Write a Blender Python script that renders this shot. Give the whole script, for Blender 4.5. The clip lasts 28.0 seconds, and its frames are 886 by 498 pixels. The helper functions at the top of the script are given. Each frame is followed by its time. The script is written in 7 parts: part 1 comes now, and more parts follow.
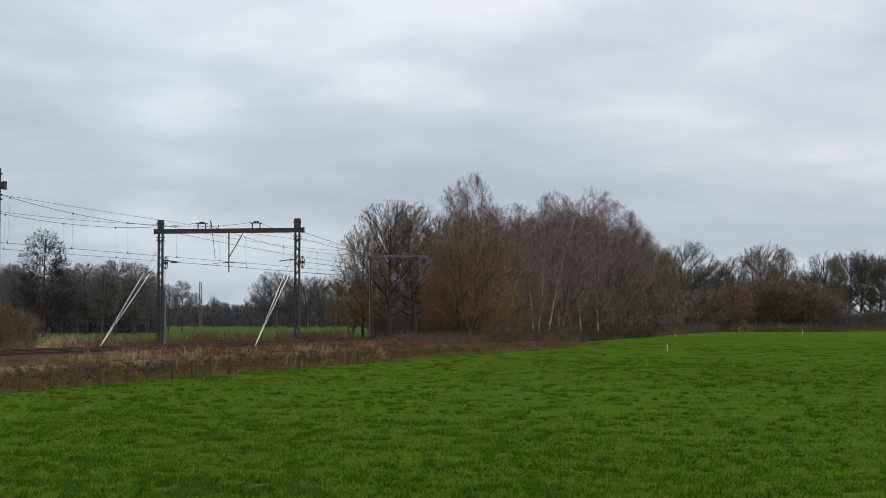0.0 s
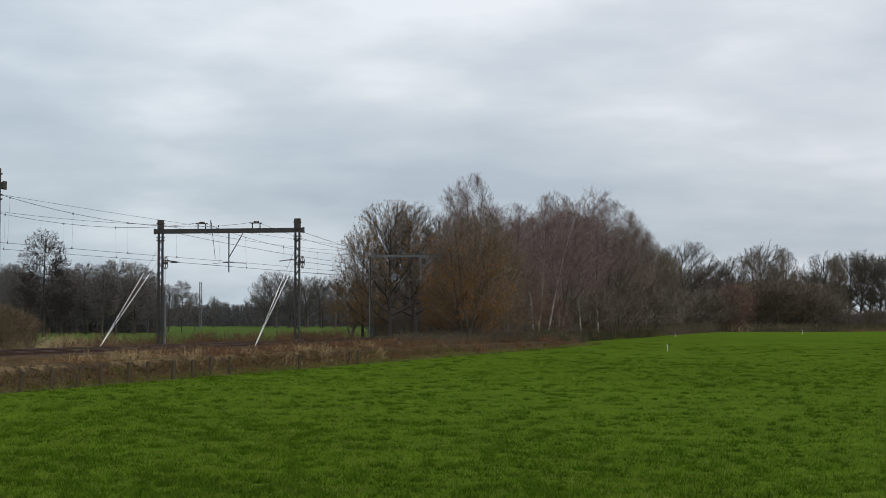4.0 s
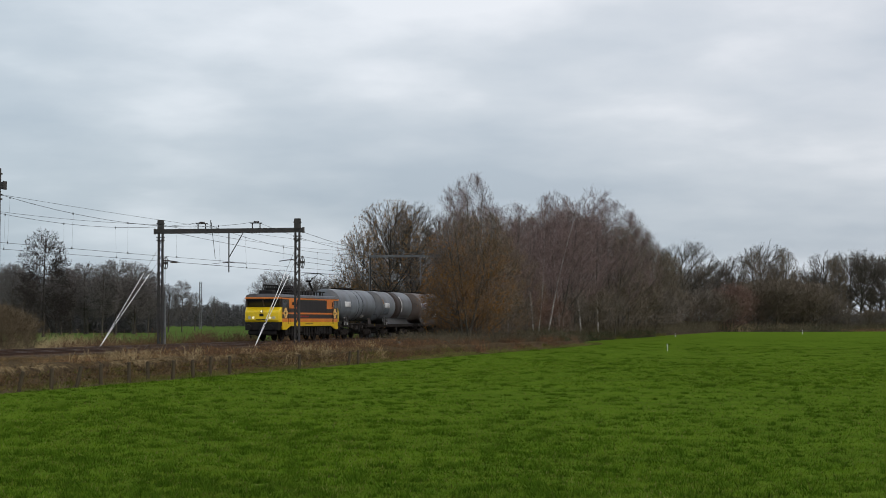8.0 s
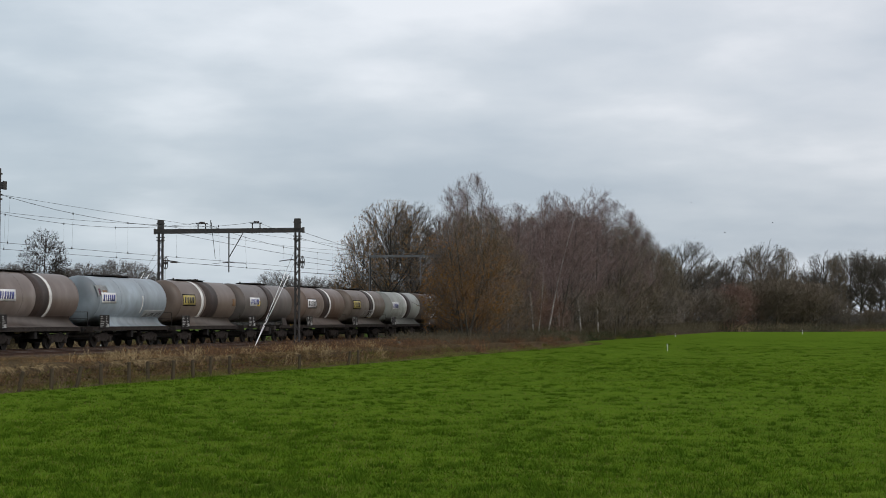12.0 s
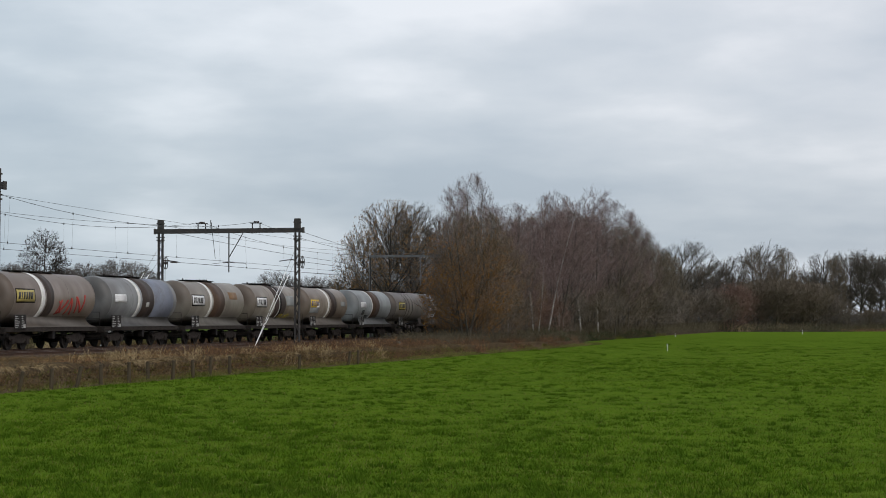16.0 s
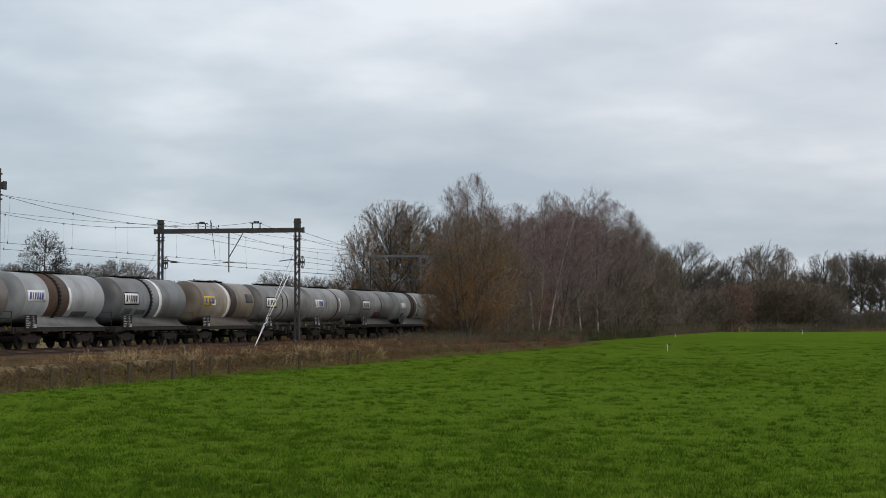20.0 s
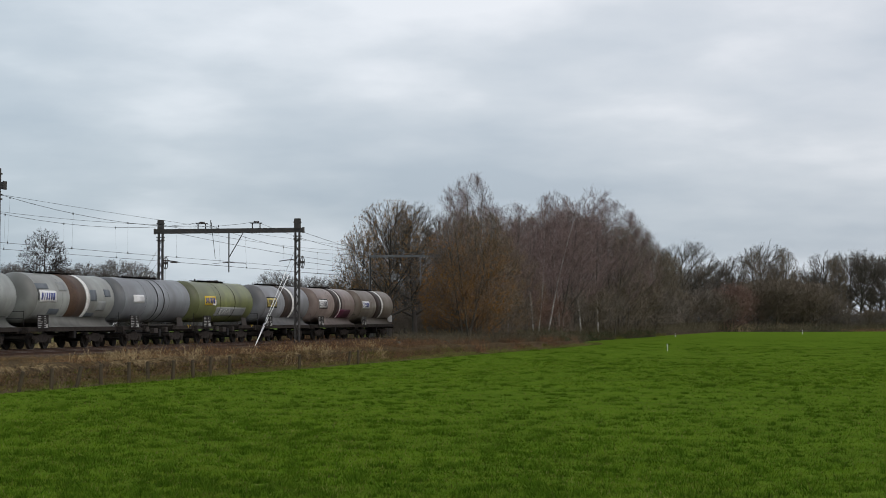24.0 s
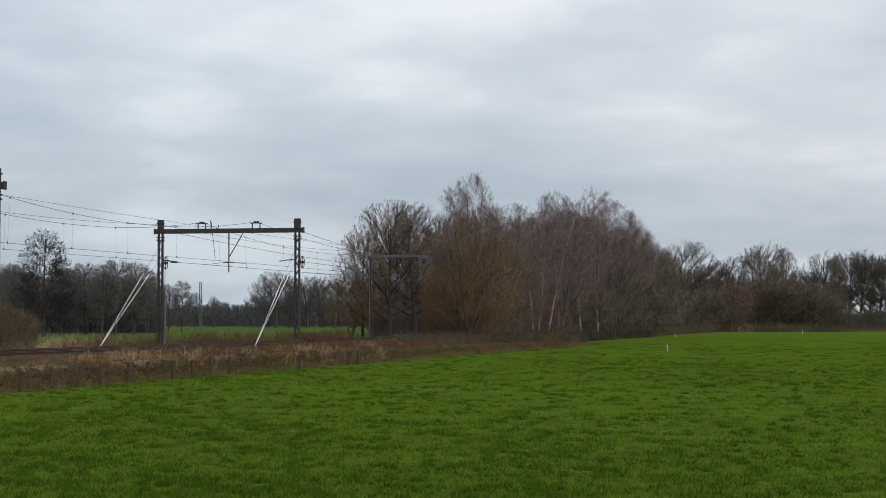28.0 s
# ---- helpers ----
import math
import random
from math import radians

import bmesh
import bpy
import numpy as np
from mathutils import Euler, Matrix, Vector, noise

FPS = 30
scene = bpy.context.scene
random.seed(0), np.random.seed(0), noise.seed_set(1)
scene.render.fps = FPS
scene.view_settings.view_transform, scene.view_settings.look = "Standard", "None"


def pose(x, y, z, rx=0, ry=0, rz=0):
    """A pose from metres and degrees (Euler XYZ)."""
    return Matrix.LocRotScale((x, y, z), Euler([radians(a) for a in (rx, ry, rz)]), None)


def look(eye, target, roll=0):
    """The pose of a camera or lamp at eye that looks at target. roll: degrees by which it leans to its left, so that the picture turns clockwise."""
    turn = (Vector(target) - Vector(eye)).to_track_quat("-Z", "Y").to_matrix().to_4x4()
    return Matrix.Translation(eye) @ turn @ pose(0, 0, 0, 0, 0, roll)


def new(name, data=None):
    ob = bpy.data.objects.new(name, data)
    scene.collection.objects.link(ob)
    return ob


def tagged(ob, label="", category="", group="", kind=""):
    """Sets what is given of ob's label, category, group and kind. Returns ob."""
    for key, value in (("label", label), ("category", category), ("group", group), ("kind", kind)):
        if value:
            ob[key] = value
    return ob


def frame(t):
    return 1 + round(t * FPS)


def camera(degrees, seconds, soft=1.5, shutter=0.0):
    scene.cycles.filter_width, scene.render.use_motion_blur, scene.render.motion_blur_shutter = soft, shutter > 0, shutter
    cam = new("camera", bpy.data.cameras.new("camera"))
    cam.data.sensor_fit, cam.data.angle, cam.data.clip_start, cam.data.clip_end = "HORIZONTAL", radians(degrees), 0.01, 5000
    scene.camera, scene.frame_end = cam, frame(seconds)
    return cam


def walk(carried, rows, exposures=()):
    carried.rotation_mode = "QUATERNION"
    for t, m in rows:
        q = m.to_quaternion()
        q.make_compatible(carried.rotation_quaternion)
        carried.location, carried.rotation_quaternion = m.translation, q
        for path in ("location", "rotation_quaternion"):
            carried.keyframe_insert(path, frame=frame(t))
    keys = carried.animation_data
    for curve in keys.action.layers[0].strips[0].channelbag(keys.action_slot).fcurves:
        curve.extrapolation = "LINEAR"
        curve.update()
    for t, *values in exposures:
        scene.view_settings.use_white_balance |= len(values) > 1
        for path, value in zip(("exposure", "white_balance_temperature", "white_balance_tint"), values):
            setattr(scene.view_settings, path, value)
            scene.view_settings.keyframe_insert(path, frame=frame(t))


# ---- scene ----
# ---- the plan: the camera stands at the origin of the plan and looks along +y ----
EYE_Z = 2.7                      # eye above the meadow
TRACK_TURN = math.atan2(816.0, 3500.0)
CT, ST = math.cos(TRACK_TURN), math.sin(TRACK_TURN)
RAIL_Z = 1.05                    # rail head above the meadow
D_NEAR, D_FAR = 43.9, 47.9       # the two track centres, square distance from the camera
D_EDGE = 32.1                    # fence line
HEADING = 90.0 - math.degrees(TRACK_TURN)

cam = camera(25.26, 28.0, 0.6, 0.05)
EYE_POSE = look((0, 0, EYE_Z), (0, 3500.0, EYE_Z + 125.0))
walk(cam, [(0.0, EYE_POSE), (28.0, EYE_POSE)])


def P(d, s, z=0.0):
    """A place d metres off the camera square to the track, s metres along it."""
    return Vector((-d * CT + s * ST, d * ST + s * CT, z))


def along(d, s, z=0.0, turn=0.0):
    p = P(d, s, z)
    return pose(p.x, p.y, p.z, 0, 0, HEADING + turn)


# ---- world and sun: an even overcast ----
def make_world():
    w = bpy.data.worlds.new("overcast")
    w.use_nodes = True
    nt = w.node_tree
    nt.nodes.clear()
    N, L = nt.nodes.new, nt.links.new
    out, bg = N("ShaderNodeOutputWorld"), N("ShaderNodeBackground")
    sky = N("ShaderNodeTexSky")
    sky.sky_type, sky.sun_disc = "NISHITA", False
    sky.sun_elevation, sky.sun_rotation = radians(24), radians(150)
    dim = N("ShaderNodeMixRGB")
    dim.blend_type, dim.inputs[0].default_value = "MULTIPLY", 1.0
    dim.inputs[2].default_value = (0.10, 0.10, 0.10, 1)
    L(sky.outputs[0], dim.inputs[1])
    tc = N("ShaderNodeTexCoord")
    sep = N("ShaderNodeSeparateXYZ")
    L(tc.outputs["Generated"], sep.inputs[0])
    up = N("ShaderNodeMath")
    up.operation, up.inputs[1].default_value = "MAXIMUM", 0.0
    L(sep.outputs["Z"], up.inputs[0])
    lift = N("ShaderNodeMath")
    lift.operation, lift.inputs[1].default_value = "ADD", 0.22
    L(up.outputs[0], lift.inputs[0])
    flat = []
    for axis in ("X", "Y"):
        dv = N("ShaderNodeMath")
        dv.operation = "DIVIDE"
        L(sep.outputs[axis], dv.inputs[0])
        L(lift.outputs[0], dv.inputs[1])
        flat.append(dv)
    comb = N("ShaderNodeCombineXYZ")
    L(flat[0].outputs[0], comb.inputs[0])
    L(flat[1].outputs[0], comb.inputs[1])
    comb.inputs[2].default_value = CLOUD_SEED
    n1, n2 = N("ShaderNodeTexNoise"), N("ShaderNodeTexNoise")
    n1.inputs["Scale"].default_value, n1.inputs["Detail"].default_value = 1.5, 4.0
    n1.inputs["Roughness"].default_value = 0.42
    n2.inputs["Scale"].default_value, n2.inputs["Detail"].default_value = 4.5, 5.0
    n2.inputs["Roughness"].default_value = 0.5
    for n in (n1, n2):
        L(comb.outputs[0], n.inputs["Vector"])
    mixn = N("ShaderNodeMixRGB")
    mixn.inputs[0].default_value = 0.28
    L(n1.outputs[0], mixn.inputs[1])
    L(n2.outputs[0], mixn.inputs[2])
    ramp = N("ShaderNodeValToRGB")
    e = ramp.color_ramp.elements
    e[0].position, e[0].color = 0.36, (0.465, 0.530, 0.610, 1)
    e[1].position, e[1].color = 0.62, (0.790, 0.825, 0.880, 1)
    m = e.new(0.5)
    m.color = (0.597, 0.650, 0.715, 1)
    L(mixn.outputs[0], ramp.inputs[0])
    mix = N("ShaderNodeMixRGB")
    mix.inputs[0].default_value = 0.92
    L(dim.outputs[0], mix.inputs[1])
    L(ramp.outputs[0], mix.inputs[2])
    # duller and bluer towards the horizon
    fade = N("ShaderNodeMapRange")
    fade.inputs[1].default_value, fade.inputs[2].default_value = 0.0, 0.11
    L(up.outputs[0], fade.inputs[0])
    tint = N("ShaderNodeMixRGB")
    tint.inputs[1].default_value, tint.inputs[2].default_value = (0.735, 0.790, 0.825, 1), (1.08, 1.07, 1.065, 1)
    L(fade.outputs[0], tint.inputs[0])
    # the cloud is thinner on the sun's side
    thin, base = N("ShaderNodeVectorMath"), N("ShaderNodeVectorMath")
    thin.operation, base.operation = "SCALE", "ADD"
    thin.inputs[0].default_value, base.inputs[1].default_value = (0.42, 0.26, 0.20), (1, 1, 1)
    L(sep.outputs["X"], thin.inputs["Scale"])
    L(thin.outputs[0], base.inputs[0])
    toned = N("ShaderNodeMixRGB")
    toned.blend_type, toned.inputs[0].default_value = "MULTIPLY", 1.0
    L(mix.outputs[0], toned.inputs[1])
    L(tint.outputs[0], toned.inputs[2])
    grad = N("ShaderNodeVectorMath")
    grad.operation = "MULTIPLY"
    L(toned.outputs[0], grad.inputs[0])
    L(base.outputs[0], grad.inputs[1])
    L(grad.outputs[0], bg.inputs[0])
    bg.inputs[1].default_value = 1.0
    L(bg.outputs[0], out.inputs[0])
    scene.world = w
    sun = bpy.data.lights.new("sun", "SUN")
    sun.energy, sun.angle, sun.color = 0.8, radians(40), (1.0, 0.96, 0.9)
    so = new("sun", sun)
    so.matrix_world = look((60, -100, 90), (0, 0, 0))


CLOUD_SEED = 3.7
make_world()


# ---- materials ----
def mat(name, base, alt=None, rough=0.8, scale=3.0, fine=30.0, bump=0.3, dist=0.02, metal=0.0, third=None, stretch=None, world=False, rnd=0.0, spec=0.3):
    m = bpy.data.materials.new(name)
    m.use_nodes = True
    nt = m.node_tree
    N, L = nt.nodes.new, nt.links.new
    b = nt.nodes["Principled BSDF"]
    b.inputs["Roughness"].default_value, b.inputs["Metallic"].default_value = rough, metal
    b.inputs["Specular IOR Level"].default_value = spec
    alt = alt or tuple(c * 0.7 for c in base)
    third = third or tuple(c * 1.2 for c in base)
    if world:
        src = N("ShaderNodeNewGeometry").outputs["Position"]
    else:
        src = N("ShaderNodeTexCoord").outputs["Object"]
    if stretch:
        mp = N("ShaderNodeMapping")
        mp.inputs["Scale"].default_value = stretch
        L(src, mp.inputs[0])
        src = mp.outputs[0]
    a, f = N("ShaderNodeTexNoise"), N("ShaderNodeTexNoise")
    a.inputs["Scale"].default_value, a.inputs["Detail"].default_value = scale, 4
    f.inputs["Scale"].default_value, f.inputs["Detail"].default_value = fine, 3
    L(src, a.inputs["Vector"])
    L(src, f.inputs["Vector"])
    r1, r2 = N("ShaderNodeMapRange"), N("ShaderNodeMapRange")
    for r, n in ((r1, a), (r2, f)):
        r.inputs[1].default_value, r.inputs[2].default_value = 0.38, 0.64
        L(n.outputs[0], r.inputs[0])
    m1, m2 = N("ShaderNodeMixRGB"), N("ShaderNodeMixRGB")
    m1.inputs[1].default_value, m1.inputs[2].default_value = (*base, 1), (*alt, 1)
    L(r1.outputs[0], m1.inputs[0])
    half = N("ShaderNodeMath")
    half.operation, half.inputs[1].default_value = "MULTIPLY", 0.45
    L(r2.outputs[0], half.inputs[0])
    L(half.outputs[0], m2.inputs[0])
    L(m1.outputs[0], m2.inputs[1])
    m2.inputs[2].default_value = (*third, 1)
    last = m2.outputs[0]
    if rnd:
        info = N("ShaderNodeObjectInfo") if rnd > 0 else N("ShaderNodeNewGeometry")
        hsv = N("ShaderNodeHueSaturation")
        mr = N("ShaderNodeMapRange")
        mr.inputs[3].default_value, mr.inputs[4].default_value = 1 - abs(rnd), 1 + abs(rnd)
        L(info.outputs["Random" if rnd > 0 else "Random Per Island"], mr.inputs[0])
        L(mr.outputs[0], hsv.inputs["Value"])
        L(last, hsv.inputs["Color"])
        last = hsv.outputs[0]
    L(last, b.inputs["Base Color"])
    if bump:
        bp = N("ShaderNodeBump")
        bp.inputs["Strength"].default_value, bp.inputs["Distance"].default_value = bump, dist
        L(f.outputs[0], bp.inputs["Height"])
        L(bp.outputs[0], b.inputs["Normal"])
    return m


def glow(name, color, strength):
    m = bpy.data.materials.new(name)
    m.use_nodes = True
    b = m.node_tree.nodes["Principled BSDF"]
    b.inputs["Base Color"].default_value = (*color, 1)
    b.inputs["Emission Color"].default_value = (*color, 1)
    b.inputs["Emission Strength"].default_value = strength
    return m


M_FIELD = mat("meadow_grass", (0.090, 0.156, 0.014), (0.062, 0.114, 0.011), 1.0, 0.30, 2.2, 1.0, 0.12, third=(0.124, 0.168, 0.022), world=True, spec=0.0)
M_BLADE = mat("grass_blade", (0.086, 0.156, 0.009), (0.053, 0.105, 0.007), 0.95, 0.22, 1.3, 0, third=(0.155, 0.190, 0.027), world=True, rnd=-0.5, spec=0.0)
M_TUFT = mat("dark_tuft_blade", (0.061, 0.122, 0.009), (0.043, 0.092, 0.007), 0.95, 0.3, 4.0, 0, third=(0.100, 0.16, 0.016), world=True, rnd=-0.3, spec=0.0)
M_BANK = mat("rough_bank_soil", (0.092, 0.067, 0.042), (0.046, 0.035, 0.023), 1.0, 1.4, 7.0, 1.0, 0.14, third=(0.16, 0.12, 0.07), world=True, spec=0.0)
M_VERGE = mat("grassy_far_verge", (0.090, 0.098, 0.032), (0.075, 0.060, 0.032), 1.0, 0.35, 5.0, 0.9, 0.10, third=(0.15, 0.125, 0.06), world=True, spec=0.0)
M_LITTER = mat("leaf_litter", (0.085, 0.062, 0.040), (0.050, 0.040, 0.026), 1.0, 0.4, 5.0, 0.8, 0.06, third=(0.12, 0.085, 0.05), world=True, spec=0.0)
M_DRY = mat("dry_grass_blade", (0.190, 0.132, 0.066), (0.080, 0.052, 0.027), 0.95, 0.55, 4.0, 0, third=(0.30, 0.22, 0.11), world=True, rnd=-0.5, spec=0.0)
M_BROWNG = mat("brown_dead_blade", (0.200, 0.120, 0.056), (0.070, 0.046, 0.024), 0.95, 0.5, 4.0, 0, third=(0.31, 0.215, 0.11), world=True, rnd=-0.5, spec=0.0)
M_STRAW = mat("pale_straw_blade", (0.30, 0.225, 0.125), (0.17, 0.115, 0.060), 0.95, 0.6, 4.0, 0, third=(0.42, 0.34, 0.21), world=True, rnd=-0.45, spec=0.0)
M_MIXED = mat("fading_verge_blade", (0.150, 0.150, 0.045), (0.075, 0.105, 0.018), 0.95, 0.5, 4.0, 0, third=(0.26, 0.21, 0.09), world=True, rnd=-0.45, spec=0.0)
M_BRAMBLE = mat("bramble_stem", (0.150, 0.088, 0.055), (0.066, 0.040, 0.028), 0.95, 0.6, 6.0, 0, third=(0.20, 0.125, 0.075), world=True, rnd=-0.45, spec=0.0)
M_SCRUB = mat("olive_scrub_stem", (0.110, 0.094, 0.062), (0.060, 0.054, 0.038), 0.95, 0.5, 6.0, 0, third=(0.16, 0.135, 0.09), world=True, rnd=-0.45, spec=0.0)
M_GREENBRUSH = mat("evergreen_bramble_leaf", (0.035, 0.055, 0.018), (0.025, 0.038, 0.014), 0.7, 0.5, 6.0, 0, third=(0.06, 0.085, 0.03), world=True, rnd=-0.4)
M_BALLAST = mat("ballast_stone", (0.100, 0.074, 0.052), (0.056, 0.041, 0.030), 0.95, 1.2, 14.0, 1.0, 0.06, third=(0.12, 0.09, 0.06), world=True, spec=0.02)
M_RAIL = mat("rusty_rail_steel", (0.085, 0.050, 0.034), (0.050, 0.032, 0.024), 0.85, 2, 20, 0.2, 0.004, metal=0.4)
M_HEAD = mat("polished_rail_head", (0.24, 0.21, 0.19), (0.16, 0.13, 0.11), 0.5, 2, 20, 0.0, metal=0.9)
M_SLEEPER = mat("sleeper_wood", (0.060, 0.048, 0.040), (0.035, 0.03, 0.027), 0.9, 3, 25, 0.4, 0.01, world=True)
M_STEEL = mat("dark_painted_steel", (0.042, 0.040, 0.040), (0.058, 0.050, 0.047), 0.7, 3, 25, 0.3, 0.006, third=(0.07, 0.065, 0.062))
M_GALV = mat("galvanised_steel", (0.150, 0.153, 0.156), (0.10, 0.103, 0.106), 0.7, 2, 25, 0.1, 0.004, metal=0.0, spec=0.2)
M_WIRE = mat("catenary_copper", (0.035, 0.035, 0.036), (0.05, 0.05, 0.05), 0.6, 2, 20, 0, metal=0.3)
M_INSUL = mat("brown_porcelain", (0.05, 0.03, 0.025), (0.03, 0.02, 0.02), 0.3, 4, 20, 0)
M_WHITE = mat("white_plastic", (0.72, 0.72, 0.72), (0.55, 0.55, 0.54), 0.5, 4, 30, 0.1, 0.003)
M_POST = mat("weathered_post_wood", (0.092, 0.074, 0.050), (0.046, 0.037, 0.026), 0.95, 4, 30, 0.6, 0.012, third=(0.105, 0.082, 0.055), stretch=(1, 1, 0.2), spec=0.05)
M_CONC = mat("grey_concrete", (0.20, 0.19, 0.175), (0.13, 0.125, 0.115), 0.9, 2, 25, 0.3, 0.008)
M_BARK = mat("grey_brown_bark", (0.075, 0.064, 0.052), (0.045, 0.040, 0.033), 0.95, 2.0, 14, 0.8, 0.03, third=(0.11, 0.105, 0.085), stretch=(1, 1, 0.25))
M_TWIG = mat("bare_twig", (0.154, 0.131, 0.110), (0.109, 0.094, 0.080), 0.95, 0.8, 6, 0, third=(0.25, 0.21, 0.175), rnd=-0.3, spec=0.0)
M_TWIGD = mat("dark_oak_twig", (0.128, 0.112, 0.099), (0.080, 0.070, 0.063), 0.95, 0.8, 6, 0, third=(0.155, 0.135, 0.118), rnd=-0.3, spec=0.0)
M_TWIGP = mat("purple_birch_twig", (0.202, 0.145, 0.140), (0.142, 0.104, 0.104), 0.95, 0.8, 6, 0, third=(0.29, 0.215, 0.20), rnd=-0.3, spec=0.0)
M_TWIGG = mat("olive_twig", (0.155, 0.126, 0.096), (0.108, 0.088, 0.069), 0.95, 0.8, 6, 0, third=(0.25, 0.205, 0.155), rnd=-0.3, spec=0.0)
M_TWIGR = mat("reddish_twig", (0.205, 0.132, 0.108), (0.150, 0.100, 0.084), 0.95, 0.8, 6, 0, third=(0.26, 0.175, 0.14), rnd=-0.3, spec=0.0)
# far alder twigs: distance haze is put into this pale base colour
M_ALDER = mat("haze_pale_alder_twig", (0.165, 0.148, 0.141), (0.120, 0.108, 0.105), 0.95, 0.8, 6, 0, third=(0.215, 0.193, 0.184), rnd=-0.3, spec=0.0)
M_ALDERBARK = mat("dark_alder_bark", (0.052, 0.045, 0.040), (0.034, 0.030, 0.028), 0.95, 2.0, 14, 0.6, 0.03, stretch=(1, 1, 0.25))
M_CONE = mat("dark_alder_cone", (0.056, 0.048, 0.044), (0.038, 0.033, 0.031), 0.9, 0.8, 6, 0, rnd=-0.3, spec=0.0)
M_OSIER = mat("brown_osier_twig", (0.150, 0.116, 0.074), (0.095, 0.074, 0.048), 0.95, 0.8, 6, 0, third=(0.19, 0.15, 0.10), rnd=-0.3, spec=0.0)
# twigs of the far oaks, greyed in base colour to carry the haze
M_TWIGN = mat("haze_grey_twig", (0.140, 0.130, 0.129), (0.104, 0.099, 0.101), 0.95, 0.8, 6, 0, third=(0.21, 0.195, 0.19), rnd=-0.3, spec=0.0)
M_BIRCH = mat("white_birch_bark", (0.50, 0.48, 0.45), (0.16, 0.14, 0.13), 0.85, 3.5, 20, 0.4, 0.01, third=(0.62, 0.60, 0.57), stretch=(1, 1, 0.7))
M_LEAF = mat("withered_orange_leaf", (0.320, 0.140, 0.028), (0.180, 0.086, 0.026), 0.85, 0.45, 5, 0, third=(0.40, 0.19, 0.040), rnd=-0.5, spec=0.05)
M_LEAFB = mat("withered_brown_leaf", (0.260, 0.145, 0.055), (0.165, 0.098, 0.042), 0.85, 0.45, 5, 0, third=(0.30, 0.18, 0.09), rnd=-0.4, spec=0.05)


# ---- mesh tools ----
def mesh_arrays(name, blocks, material, smooth=False, second=None, split=0):
    """One mesh out of (vertices, faces) arrays; the faces of a block all have the same number of corners."""
    me = bpy.data.meshes.new(name)
    vs, loops, starts, base, at0 = [], [], [], 0, 0
    for v, f in blocks:
        v, f = np.asarray(v, dtype=np.float32).reshape(-1, 3), np.asarray(f, dtype=np.int32)
        if not len(f):
            continue
        vs.append(v)
        loops.append((f + base).ravel())
        k = f.shape[1]
        starts.append(at0 + np.arange(len(f), dtype=np.int32) * k)
        base += len(v)
        at0 += f.size
    v, lo, st = np.concatenate(vs), np.concatenate(loops), np.concatenate(starts)
    me.vertices.add(len(v))
    me.vertices.foreach_set("co", v.ravel())
    me.loops.add(len(lo))
    me.loops.foreach_set("vertex_index", lo)
    me.polygons.add(len(st))
    me.polygons.foreach_set("loop_start", st)
    me.update(calc_edges=True)
    if smooth:
        me.polygons.foreach_set("use_smooth", np.ones(len(st), dtype=bool))
    me.materials.append(material)
    if second:
        me.materials.append(second)
        count = sum(len(f) for _, f in blocks[:split])
        me.polygons.foreach_set("material_index", (np.arange(len(st)) >= count).astype(np.int32))
    return me


def unit(v):
    return v / np.maximum(np.linalg.norm(v, axis=-1, keepdims=True), 1e-9)


def prisms(p0, p1, r0, r1, sides):
    """Tapered tubes between pairs of points."""
    n = len(p0)
    d = unit(p1 - p0)
    ref = np.where(np.abs(d[:, 2:3]) < 0.9, np.array([[0, 0, 1.0]]), np.array([[1.0, 0, 0]]))
    a = unit(np.cross(d, ref))
    b = np.cross(d, a)
    ang = np.arange(sides) * 2 * np.pi / sides
    ring = a[:, None, :] * np.cos(ang)[None, :, None] + b[:, None, :] * np.sin(ang)[None, :, None]
    v = np.concatenate([p0[:, None] + ring * r0[:, None, None], p1[:, None] + ring * r1[:, None, None]], axis=1)
    i = np.arange(sides)
    j = (i + 1) % sides
    q = np.stack([i, j, j + sides, i + sides], axis=1)
    f = (np.arange(n) * 2 * sides)[:, None, None] + q[None]
    return v.reshape(-1, 3), f.reshape(-1, 4)


def spikes(p0, p1, r):
    """Three-sided pointed twigs or blades."""
    n = len(p0)
    d = unit(p1 - p0)
    ref = np.where(np.abs(d[:, 2:3]) < 0.9, np.array([[0, 0, 1.0]]), np.array([[1.0, 0, 0]]))
    a = unit(np.cross(d, ref))
    b = np.cross(d, a)
    ang = np.arange(3) * 2 * np.pi / 3
    ring = a[:, None, :] * np.cos(ang)[None, :, None] + b[:, None, :] * np.sin(ang)[None, :, None]
    v = np.concatenate([p0[:, None] + ring * r[:, None, None], p1[:, None]], axis=1)
    q = np.array([[0, 1, 3], [1, 2, 3], [2, 0, 3]])
    f = (np.arange(n) * 4)[:, None, None] + q[None]
    return v.reshape(-1, 3), f.reshape(-1, 3)


def blades(p0, p1, r, rng):
    """Fine pointed blades and twig tips, one triangle each."""
    n = len(p0)
    w = unit(np.cross(p1 - p0, rng.normal(size=(n, 3)))) * r[:, None]
    v = np.stack([p0 - w, p0 + w, p1], axis=1)
    return v.reshape(-1, 3), np.arange(3 * n).reshape(-1, 3)


